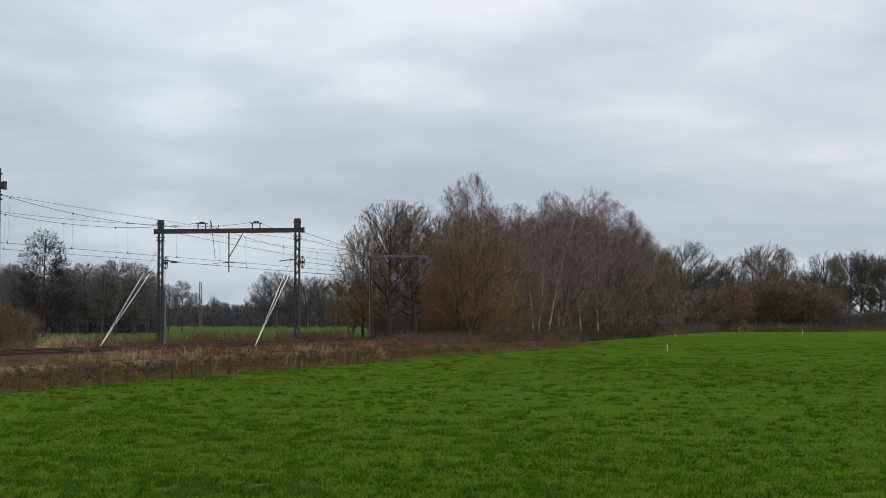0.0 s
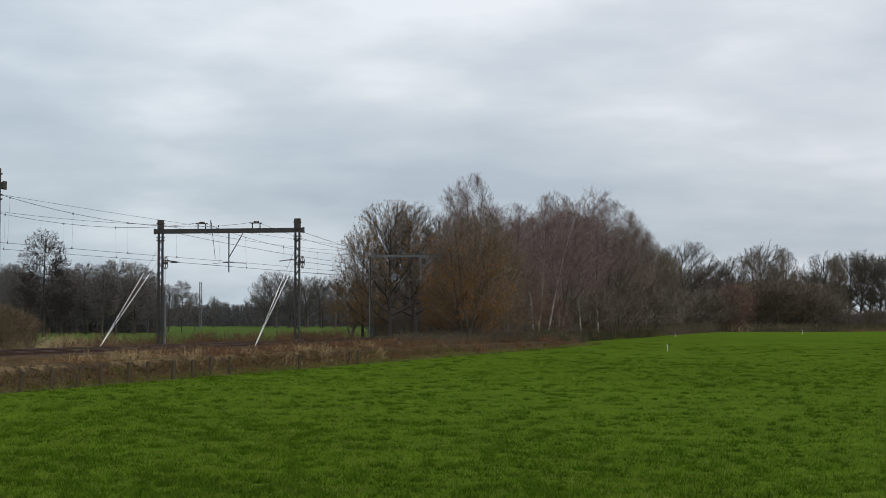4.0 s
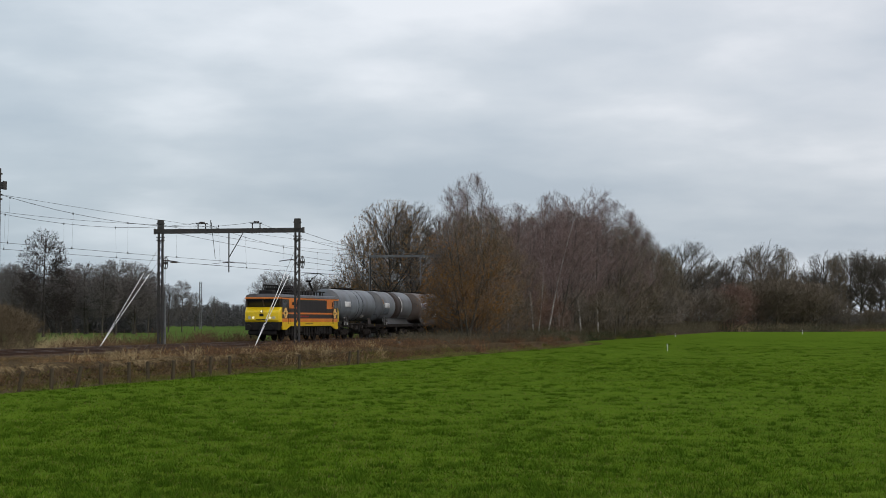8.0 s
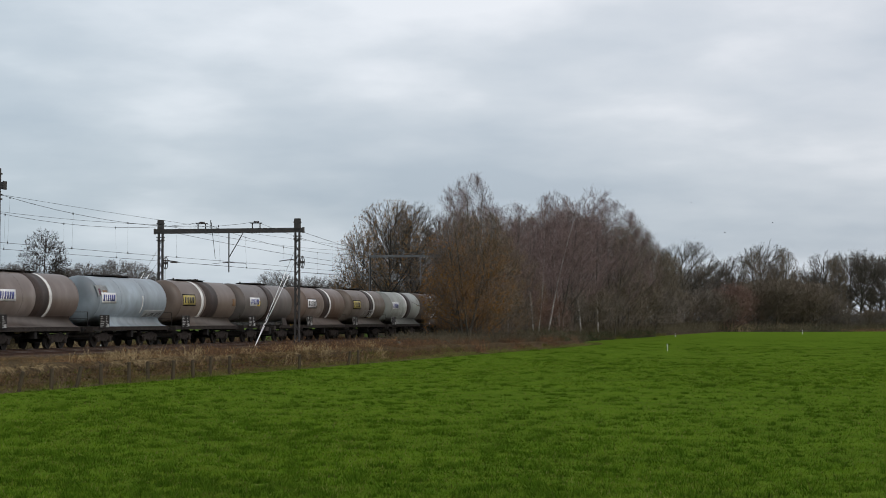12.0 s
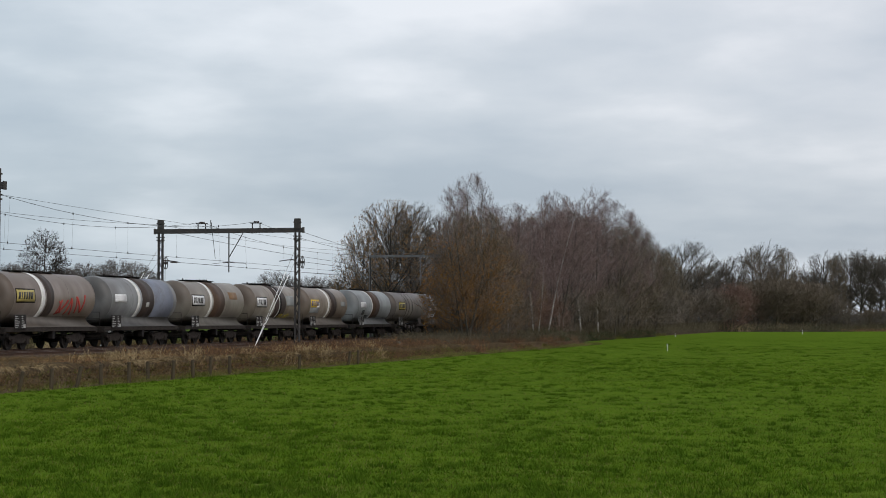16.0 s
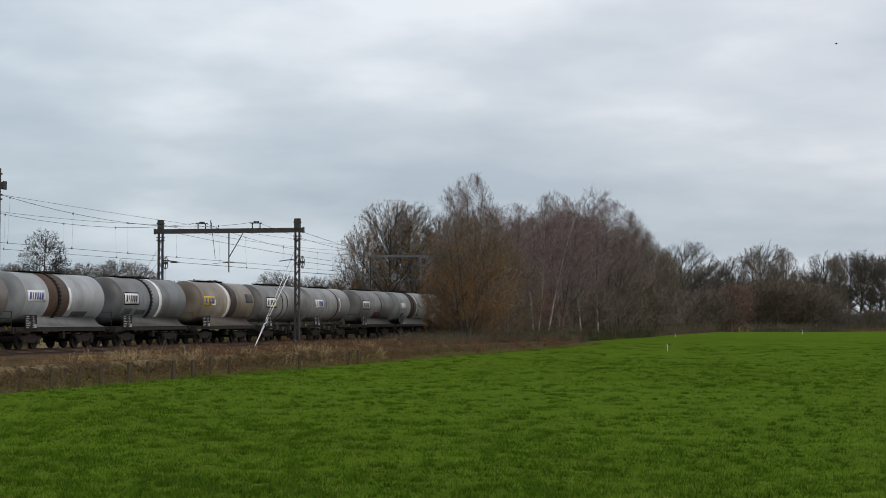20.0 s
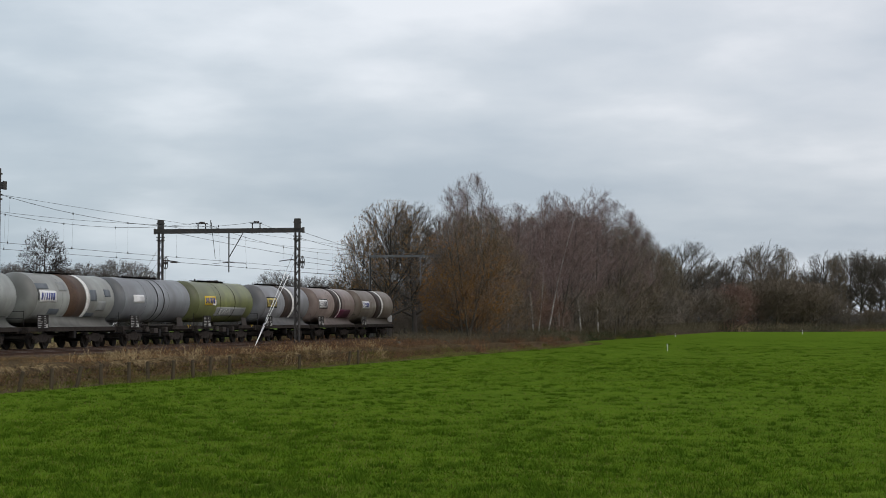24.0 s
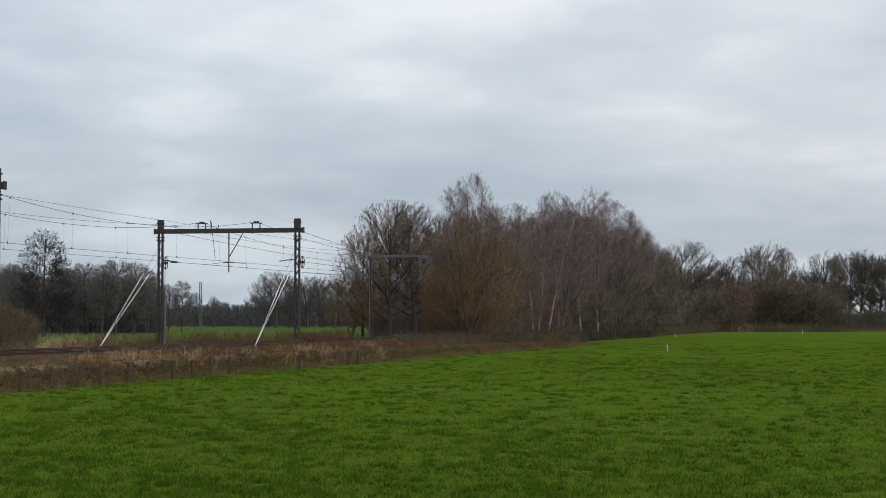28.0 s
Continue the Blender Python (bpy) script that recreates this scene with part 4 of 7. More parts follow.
    for y in (-1, 1):
        a = [(-0.55, y * 1.26, 1.235), (0.55, y * 1.26, 1.235), (0.45, y * 1.16, 1.80), (-0.45, y * 1.16, 1.80)]
        vs = [bm.verts.new(p) for p in a] + [bm.verts.new((p[0], p[1] - y * 0.03, p[2])) for p in a]
        for q in ((0, 1, 2, 3), (7, 6, 5, 4), (0, 4, 5, 1), (1, 5, 6, 2), (2, 6, 7, 3), (3, 7, 4, 0)):
            bm.faces.new([vs[i] for i in q])
    bmesh.ops.recalc_face_normals(bm, faces=bm.faces)
    SADDLE["a"] = bm_mesh("saddle", bm, M_SADDLE)
    # the long saddle flares smoothly out of the shell down to the sole bar
    flare = [(0.93, 1.86, 0.42), (0.90, 1.74, 0.36), (0.92, 1.60, 0.30), (1.00, 1.46, 0.22), (1.14, 1.33, 0.12), (1.35, 1.25, 0.0), (1.35, 1.235, 0.0)]
    v, f = [], []
    for y in (-1, 1):
        o = len(v)
        for lift in (0.0, 0.03):
            for q, z, cut in flare:
                v += [(-3.95 + cut, y * (q - lift), z), (5.85 - cut, y * (q - lift), z)]
        n = len(flare)
        for i in range(n - 1):
            for e in (0, 2 * n):
                f.append((o + e + 2 * i, o + e + 2 * i + 1, o + e + 2 * i + 3, o + e + 2 * i + 2))
            for e in (0, 1):
                f.append((o + 2 * i + e, o + 2 * i + 2 + e, o + 2 * n + 2 * i + 2 + e, o + 2 * n + 2 * i + e))
    SADDLE["b"] = mesh_arrays("saddle", [(np.array(v), np.array(f))], M_SADDLE, True)
    # brake gear between the bogies
    bm = B()
    rod(bm, (-0.7, 0.2, 0.80), (0.3, 0.2, 0.80), 0.20, sides=14)
    box(bm, (1.0, -0.6, 0.78), (0.5, 0.4, 0.35), bevel=0.03)
    rod(bm, (-2.4, -0.3, 0.75), (2.4, -0.3, 0.75), 0.03, sides=5)
    for x in (-1.6, 1.7):
        rod(bm, (x, -1.3, 0.82), (x, 1.3, 0.82), 0.03, sides=5)
    box(bm, (0.2, -1.15, 0.80), (0.35, 0.3, 0.45), bevel=0.02)
    K.gear = bm_mesh("brake_gear", bm, M_BLACK)
    # small data board with pale writing bars
    bm = B()
    box(bm, (0, 0, 0), (1.45, 0.03, 0.80), bevel=0.01)
    K.board = bm_mesh("data_board", bm, M_BLACK)
    bm = B()
    rng = random.Random(4)
    for i in range(7):
        w = rng.uniform(0.25, 0.6)
        box(bm, (-0.65 + w / 2, -0.02, 0.3 - i * 0.1), (w, 0.008, 0.04))
        w = rng.uniform(0.15, 0.4)
        box(bm, (0.15 + w / 2, -0.02, 0.3 - i * 0.1), (w, 0.008, 0.04))
    box(bm, (0.5, -0.02, -0.22), (0.28, 0.008, 0.2))
    K.board_bars = bm_mesh("writing_bars", bm, mat("grubby_white", (0.40, 0.40, 0.39), (0.25, 0.25, 0.24), 0.6, 5, 30, 0))


def shared(name, me, parent, m=None):
    ob = new(name, me)
    ob.parent = parent
    if m is not None:
        ob.matrix_basis = m
    return ob


def bogie(root, x, name="bogie"):
    b = shared(name, K.bogie, root, pose(x, 0, 0))
    for q in (-0.9, 0.9):
        shared("wheelset", K.wheel, b, pose(q, 0, 0))
    for q in (-0.38, 0.38, -1.42, 1.42):
        for y in (-0.755, 0.755):
            shared("brake_block", K.brakes, b, Matrix.Translation((q, y, 0)))

def bars_label(root, x, angle, w, h, plate, ink, extra=None):
    """A name plate on the shell: the lettering stands as plain blocks."""
    lift = 0.014
    span = math.degrees(h / TANK_R)
    me = mesh_arrays("name_plate", [arc_patch(x - w / 2, x + w / 2, angle - span / 2, angle + span / 2, TANK_R + lift, 4)], plate)
    ob = part("name_plate", me, plate, root)
    if ink is M_LBL_K:
        part("plate_frame", mesh_arrays("plate_frame", [arc_patch(x - w / 2 - 0.09, x + w / 2 + 0.09, angle - span / 2 - 3.0, angle + span / 2 + 3.0, TANK_R + lift - 0.003, 4)], M_BLACK), M_BLACK, ob, "dark painted plate frame")
    if ink is None:
        return
    blocks = []
    n = 6
    for i in range(n):
        c = x - w * 0.37 + w * 0.68 * i / (n - 1)
        ww = w * (0.105, 0.05, 0.085, 0.085, 0.095, 0.10)[i]
        blocks.append(arc_patch(c - ww / 2, c + ww / 2, angle - span * 0.30, angle + span * 0.30, TANK_R + lift + 0.006, 2, w * 0.05))
    part("lettering", mesh_arrays("lettering", blocks, ink), ink, ob, "dark block lettering")
    if extra:
        part("corner_flash", mesh_arrays("corner_flash", [arc_patch(x + w * 0.2, x + w / 2, angle - span * 0.5, angle - span * 0.32, TANK_R + lift + 0.005, 2), arc_patch(x + w * 0.42, x + w / 2, angle - span * 0.5, angle + span * 0.1, TANK_R + lift + 0.004, 2)], extra), extra, ob)


# per wagon: kind, tank colour, dirt, bands [(from, to, material)], rings [(from, to, material, a0, a1)], plate, ink, flash, patches, label
GREY, BLUEG, PALEB = (0.20, 0.205, 0.205), (0.185, 0.215, 0.245), (0.27, 0.33, 0.37)
BEIGE, BROWN, PALEG = (0.25, 0.235, 0.20), (0.115, 0.085, 0.07), (0.36, 0.385, 0.355)
SOOT, RUST, MUD = (0.10, 0.095, 0.09), (0.13, 0.075, 0.045), (0.135, 0.105, 0.075)
M_RED = mat("red_spray_paint", (0.42, 0.045, 0.035), (0.28, 0.04, 0.035), 0.6, 2, 10, 0)
M_MAROON = mat("maroon_spray_paint", (0.085, 0.022, 0.045), (0.13, 0.035, 0.06), 0.6, 2, 10, 0)
M_SPRAYW = mat("white_spray_paint", (0.48, 0.48, 0.47), (0.36, 0.36, 0.35), 0.6, 2, 10, 0)
M_SPRAYY = mat("yellow_spray_paint", (0.45, 0.36, 0.04), (0.3, 0.25, 0.04), 0.6, 2, 10, 0)
M_PATCH = mat("overpainted_grey_patch", (0.27, 0.285, 0.28), (0.21, 0.22, 0.22), 0.55, 1, 8, 0)
M_PATCHD = mat("overpainted_dark_patch", (0.055, 0.06, 0.06), (0.08, 0.085, 0.085), 0.55, 1, 8, 0)
M_PATCHS = mat("overpainted_slate_patch", (0.105, 0.125, 0.145), (0.135, 0.155, 0.175), 0.55, 1, 8, 0)
M_PATCHO = mat("overpainted_ochre_patch", (0.26, 0.15, 0.07), (0.2, 0.13, 0.08), 0.6, 1, 8, 0)
M_LILAC = mat("blue_grey_paint", (0.20, 0.225, 0.285), (0.15, 0.16, 0.19), 0.5, 1, 8, 0)
WR, DK = M_RING, M_BLACK
FULL = (-90, 270)
W = [
    ("a", BLUEG, (0.13, 0.145, 0.16), [], [(3.4, 3.5, DK, *FULL), (4.7, 4.8, DK, *FULL)], "w", None, None, [(5.2, 6.2, -50, -38, M_SPRAYW)], "blue-grey tank with two dark hoops"),
    ("b", BLUEG, (0.14, 0.14, 0.145), [(2.95, 5.35, M_BAND)], [(5.35, 5.65, WR, -22, 42)], "w", None, None, [(-0.9, 0.9, -32, -10, M_PATCHS), (-1.38, -1.0, 8, 26, M_PATCHO)], "blue-grey tank with a dark brown band"),
    ("b", (0.185, 0.160, 0.145), (0.135, 0.098, 0.080), [(3.6, 5.3, M_BAND)], [(5.4, 5.75, WR, *FULL)], "w", "b", None, [], "rust-brown and grey tank with a white hoop"),
    ("b", PALEB, (0.24, 0.28, 0.31), [], [(5.3, 5.45, WR, -35, 10)], "w", "b", None, [(6.0, 9.3, -52, -26, M_PATCH), (-1.7, 0.0, 6, 36, M_PATCH), (-0.85, -0.2, 14, 22, M_PATCHO), (-1.45, -1.1, 10, 26, M_MAROON), (6.3, 6.6, -48, -36, M_PATCHD, 0.3), (6.8, 7.0, -48, -36, M_PATCHD, -0.2), (7.2, 7.5, -46, -34, M_PATCHD, 0.3), (7.7, 7.9, -46, -34, M_PATCHD, 0.0), (8.1, 8.4, -46, -34, M_PATCHD, 0.25), (8.6, 8.8, -44, -34, M_PATCHD, 0.3)], "light blue tank with an overpainted patch"),
    ("b", (0.170, 0.135, 0.112), (0.16, 0.125, 0.10), [(3.2, 5.6, M_BAND)], [(2.3, 2.8, WR, *FULL)], "y", "k", None, [(8.7, 9.3, -10, 10, M_PATCHO)], "rust-brown tank with a white hoop and dark band"),
    ("a", (0.155, 0.140, 0.128), SOOT, [(3.0, 4.4, M_BAND)], [(2.85, 2.95, DK, *FULL)], "w", "b", "y", [], "sooty grey tank with a dark middle band"),
    ("b", (0.205, 0.180, 0.160), RUST, [(3.3, 4.9, M_BAND)], [(4.95, 5.35, WR, *FULL)], "w", "k", None, [], "brown-grey tank with a dark band and white hoop"),
    ("b", (0.205, 0.180, 0.160), MUD, [(4.0, 5.2, M_BAND)], [(5.25, 5.8, WR, *FULL)], "y", "k", None, [(4.9, 6.4, -62, -48, M_SPRAYY)], "brown-grey tank with white spray letters and a hoop"),
    ("b", PALEG, (0.29, 0.30, 0.27), [(4.3, 5.7, M_BAND)], [(3.6, 4.15, WR, *FULL)], "w", "b", None, [], "pale greenish-white tank with a dark band"),
    ("b", (0.210, 0.182, 0.165), MUD, [(2.7, 3.7, M_BAND)], [(2.0, 2.5, WR, *FULL)], "y", "k", None, [(4.3, 4.5, -42, -4, M_RED, 0.4), (4.9, 5.1, -38, -8, M_RED, -0.5), (4.5, 4.75, -40, -4, M_RED, 1.0), (5.5, 5.7, -42, 0, M_RED, 0.5), (6.3, 6.5, -42, 0, M_RED, -0.3), (6.9, 7.1, -38, 4, M_RED, -0.2), (6.7, 6.95, 4, -36, M_RED, 0.9), (7.6, 7.8, -34, 8, M_RED, 0.3), (4.2, 7.4, -60, -50, M_RED, 0.3)], "grey-brown tank sprayed with red strokes"),
    ("b", (0.23, 0.245, 0.255), SOOT, [(3.5, 5.5, M_BAND), (5.6, 8.9, M_LILAC)], [(2.75, 3.2, WR, *FULL)], "w", None, None, [(4.2, 4.7, -18, -6, M_SPRAYW)], "blue-grey tank with a dark band and lilac rear"),
    ("b", BEIGE, (0.17, 0.155, 0.13), [(3.0, 5.3, M_BANDR)], [(2.3, 2.75, WR, *FULL)], "w", "k", None, [(6.3, 8.0, 8, 30, M_PATCHO)], "beige-grey tank with a rust-brown band"),
    ("b", (0.27, 0.255, 0.215), MUD, [(3.1, 5.8, M_BAND)], [(4.2, 4.5, WR, -60, 60)], "w", "k", None, [(5.95, 7.9, -8, 26, M_PATCH), (4.6, 4.8, -52, -34, M_SPRAYY, 0.4), (5.1, 5.3, -54, -36, M_SPRAYY, 0.5), (5.6, 5.8, -54, -34, M_SPRAYY, -0.3), (6.0, 6.3, -54, -38, M_SPRAYY, 0.5), (6.5, 6.7, -52, -32, M_SPRAYY, 0.4), (7.0, 7.2, -52, -36, M_SPRAYY, 0.3), (4.4, 7.8, -58, -53, M_SPRAYY, 0.2)], "beige tank with a dark band and yellow smears"),
    ("b", (0.235, 0.205, 0.172), MUD, [(4.6, 6.2, M_BAND)], [(3.6, 4.1, WR, -60, 75)], "y", "b", "w", [(7.4, 8.8, -5, 12, M_PATCH), (-1.2, 1.15, -30, -11, M_PATCH)], "beige-brown tank with a dark band"),
    ("b", (0.30, 0.33, 0.34), (0.21, 0.225, 0.23), [(3.1, 5.5, M_BANDR)], [(2.8, 3.05, WR, *FULL)], "w", None, None, [(-0.2, 0.6, -35, -15, M_PATCHD), (1.2, 2.3, -48, -35, M_PATCHD)], "pale blue-grey tank with dark squares and brown band"),
    ("a", (0.200, 0.182, 0.158), SOOT, [], [(1.6, 1.72, DK, *FULL), (2.6, 2.72, DK, *FULL), (3.9, 4.02, DK, *FULL)], "y", "k", "y", [], "dingy beige-grey tank with three dark hoops"),
    ("b", (0.34, 0.36, 0.375), (0.25, 0.265, 0.27), [(1.6, 4.35, M_BANDR)], [(4.4, 4.7, WR, -30, 25)], "w", "b", None, [(5.2, 7.4, -48, -32, M_PATCHD)], "pale grey tank with a rust-brown band"),
    ("b", (0.165, 0.19, 0.205), SOOT, [(3.0, 3.35, M_BAND)], [(4.6, 5.1, WR, *FULL)], "w", "k", None, [(-0.9, 0.3, -40, -22, M_PATCHD), (1.0, 2.6, -40, -25, M_PATCHD)], "dark blue-grey tank with a white hoop"),
    ("b", (0.270, 0.240, 0.192), MUD, [(4.3, 5.6, M_BAND)], [(3.6, 4.1, WR, *FULL)], "y", "b", "w", [(7.6, 9.1, 0, 26, M_PATCHD)], "beige tank with a dark band and black square"),
    ("a", (0.216, 0.222, 0.216), SOOT, [], [(2.6, 2.72, DK, *FULL), (3.8, 3.92, DK, *FULL)], "w", "k", "y", [], "grey-beige tank with two dark hoops"),
    ("a", (0.250, 0.258, 0.252), (0.185, 0.187, 0.180), [(5.2, 5.55, M_BAND)], [(1.9, 1.94, DK, *FULL), (5.9, 6.15, WR, -25, 25)], "w", "b", None, [], "pale beige-grey tank with one dark hoop"),
    ("b", (0.222, 0.228, 0.226), SOOT, [], [(5.0, 5.15, DK, *FULL)], "w", "k", None, [(3.0, 4.8, -55, -22, M_MAROON)], "grey tank with a faded maroon smear"),
    ("b", (0.285, 0.31, 0.295), (0.20, 0.215, 0.205), [(2.7, 5.0, M_BANDR)], [(5.05, 5.3, WR, *FULL), (5.5, 5.6, DK, *FULL)], "w", None, None, [(-0.4, 0.5, -45, -25, M_PATCHD), (5.8, 6.6, -38, -28, M_PATCHD)], "pale green-grey tank with a rust-brown band"),
    ("b", (0.27, 0.29, 0.275), (0.20, 0.205, 0.19), [(2.9, 5.2, M_BANDR)], [(5.3, 5.75, WR, *FULL)], "w", "b", None, [(-1.35, -1.15, -6, 22, M_PATCHD), (-1.4, 0.2, 20, 34, M_PATCHS), (0.4, 1.8, -42, -26, M_PATCHS), (1.5, 2.6, 16, 40, M_PATCH), (5.9, 6.8, -6, 22, M_PATCHS), (7.0, 8.2, -30, -6, M_PATCH), (8.0, 8.9, 5, 24, M_PATCHS), (5.8, 7.0, -48, -36, M_PATCHS)], "patched grey tank with a brown band"),
    ("a", (0.20, 0.22, 0.24), (0.15, 0.16, 0.17), [], [(3.1, 3.22, DK, *FULL), (4.2, 4.32, DK, *FULL)], "w", None, None, [], "blue-grey tank with two dark hoops"),
    ("a", (0.165, 0.185, 0.065), (0.115, 0.13, 0.06), [], [(2.0, 2.06, DK, *FULL), (5.0, 5.06, DK, *FULL)], "y", "b", "w", [(1.4, 7.6, -45, -15, M_PATCH), (2.0, 2.15, -38, -20, M_SPRAYW, 0.5), (2.5, 2.65, -38, -20, M_SPRAYW, -0.3), (2.8, 2.95, -38, -22, M_SPRAYW, 0.4), (3.4, 3.55, -38, -20, M_SPRAYW, 0.0), (3.6, 3.75, -36, -20, M_SPRAYW, 0.6), (4.4, 4.55, -38, -22, M_SPRAYW, -0.4)], "olive-green tank with an overpainted grey patch"),
    ("b", (0.235, 0.25, 0.27), (0.15, 0.15, 0.155), [(3.1, 5.0, M_BAND)], [(5.05, 5.55, WR, *FULL)], "y", "k", None, [], "silver-grey tank with a dark band and white hoop"),
    ("b", (0.290, 0.240, 0.215), (0.19, 0.140, 0.125), [(3.2, 4.7, M_BAND), (5.1, 5.6, M_BAND)], [(4.75, 5.05, WR, *FULL)], "w", "k", None, [(4.5, 8.3, -50, -15, M_MAROON)], "pinkish-beige tank with maroon spray paint"),
    ("b", (0.220, 0.200, 0.170), MUD, [(3.4, 5.2, M_BAND)], [(5.3, 5.8, WR, *FULL)], "w", "b", None, [], "beige-grey last tank with a white hoop"),
]


def tag_on_tank(tank, text, x0, a0, width, height, m):
    """Sprayed letters laid on the curve of the shell."""
    cu = bpy.data.curves.new("letters", "FONT")
    cu.body, cu.size, cu.shear, cu.offset = text, 1.0, 0.25, 0.02
    ob = new("letters", cu)
    bpy.context.view_layer.update()
    me = bpy.data.meshes.new_from_object(ob.evaluated_get(bpy.context.evaluated_depsgraph_get()))
    bpy.data.objects.remove(ob)
    co = np.array([v.co[:] for v in me.vertices])
    lo, hi = co.min(0), co.max(0)
    for v in me.vertices:
        x = x0 + (v.co.x - lo[0]) / (hi[0] - lo[0]) * width
        a = radians(a0) + (v.co.y - lo[1]) / (hi[1] - lo[1]) * height / TANK_R
        v.co = Vector((x, -(TANK_R + 0.02) * math.cos(a), TANK_Z + (TANK_R + 0.02) * math.sin(a)))
    me.materials.clear()
    me.materials.append(m)
    part("sprayed_letters", me, m, tank, "white sprayed letters")


def make_wagon(i):
    kind, base, dirt, bands, rings, plate, ink, flash, patches, label = W[i]
    # the name plate stands 3.7 m before the wagon's middle
    root = empty("tank_wagon", Matrix.Identity(4), label + (" on a bogie wagon" if len(label.split()) < 9 else ""), "tank wagon", "tank wagons of the goods train")
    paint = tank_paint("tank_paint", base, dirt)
    x0, x1 = (-5.1, 5.7) if kind == "b" else (-5.9, 5.3)
    prof = tank_profile(x0, x1)
    tank = part("tank", mesh_arrays("tank", [lathe(prof[8:16 + 1])], paint, True), paint, root)
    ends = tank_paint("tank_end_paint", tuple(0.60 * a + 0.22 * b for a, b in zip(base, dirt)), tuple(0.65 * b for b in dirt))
    for q in (prof[:9], prof[16:]):
        part("tank_end", mesh_arrays("tank_end", [lathe(q)], ends, True), ends, tank, "grimy dished end")
    for x in (x0, x0 + 0.31 * (x1 - x0), x0 + 0.66 * (x1 - x0), x1):
        sh = band_mesh("weld_seam", x - 0.025, x + 0.025, 0.003 if x0 < x < x1 else 0.008, ends if x0 < x < x1 else paint)
        part("weld_seam", sh, paint, tank)
    o = -3.7
    for a, b, m in bands:
        part("painted_band", band_mesh("painted_band", a + o, b + o, 0.004, m), m, tank, "dark weathered band")
    for a, b, m, a0, a1 in rings:
        part("hoop", band_mesh("hoop", a + o, b + o, 0.012 if m is WR else 0.03, m, a0, a1), m, tank, "white painted hoop" if m is WR else "dark steel hoop")
    for a, b, a0, a1, m, *sh in patches:
        part("paint_patch", mesh_arrays("paint_patch", [arc_patch(a + o, b + o, a0, a1, TANK_R + 0.009, 6, sh[0] if sh else 0.0)], m), m, tank)
    if i in (12, 16, 17, 22):
        a, b = (bands[0][0] + bands[0][1]) / 2 + o, 0.16
        hoop = part("hoop_ladder", band_mesh("hoop_ladder", a - b, a + b, 0.035, DK), DK, tank, "dark steel hoop with rungs")
        part("rungs", mesh_arrays("rungs", [arc_patch(a - 0.24, a + 0.24, q, q + 3.5, TANK_R + 0.07, 2) for q in range(-60, 95, 9)], DK), DK, hoop)
    if i == 7:
        tag_on_tank(tank, "WAVER", 1.9 + o, -44, 3.6, 0.74, M_SPRAYW)
    plates = {"w": M_LBL_W, "y": M_LBL_Y}
    inks = {"b": M_LBL_B, "k": M_LBL_K, None: None}
    fl = {"y": M_LBL_Y, "w": M_LBL_W, None: None}
    bars_label(tank, o, 3.0, 2.25 if ink else 1.8, 0.64 if ink else 0.48, M_LBL_O if plate == "y" and ink == "k" else plates[plate], inks[ink], fl[flash])
    for nm, me in FRAME[kind]:
        shared(nm, me, root)
    if kind == "a":
        shared("valve_gear", K.valves, root)
        shared("hose", K.hose, root)
    if kind == "b":
        sd = shared("saddle", SADDLE["b"].copy(), root)
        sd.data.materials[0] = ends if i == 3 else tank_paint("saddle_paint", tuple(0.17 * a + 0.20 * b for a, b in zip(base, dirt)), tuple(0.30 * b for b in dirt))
    else:
        for x in (-3.9, 3.9):
            shared("saddle", SADDLE["a"], root, pose(x, 0, 0))
    for x in (-PIVOT, PIVOT):
        bogie(root, x)
    for x, turn in ((-6.15, 0), (6.15, 180)):
        for y in (-0.875, 0.875):
            shared("buffer", K.buffer, root, pose(x, y, 1.06, 0, 0, turn))
        shared("coupling", K.coupler, root, pose(x, 0, 1.02, 0, 0, turn))
    shared("end_railing", K.rail, root, pose(-6.12, 0, 0))
    shared("ladder", K.ladder, root, pose(-5.95, 0.75, 0))
    shared("walkway", K.walkway, root, pose(-0.6, 0, -0.02))
    shared("filler_hatch", K.dome, root, pose(0.6, 0, -0.03))
    shared("brake_gear", K.gear, root)
    b = shared("data_board", K.board, root, pose(-4.4, -1.40, 1.52))
    shared("writing_bars", K.board_bars, b)
    if i == 28:
        bm = B()
        box(bm, (6.25, -0.95, 1.75), (0.03, 0.42, 0.62))
        part("tail_plate", bm, M_LBL_W, root, "white end-of-train plate")
    return root


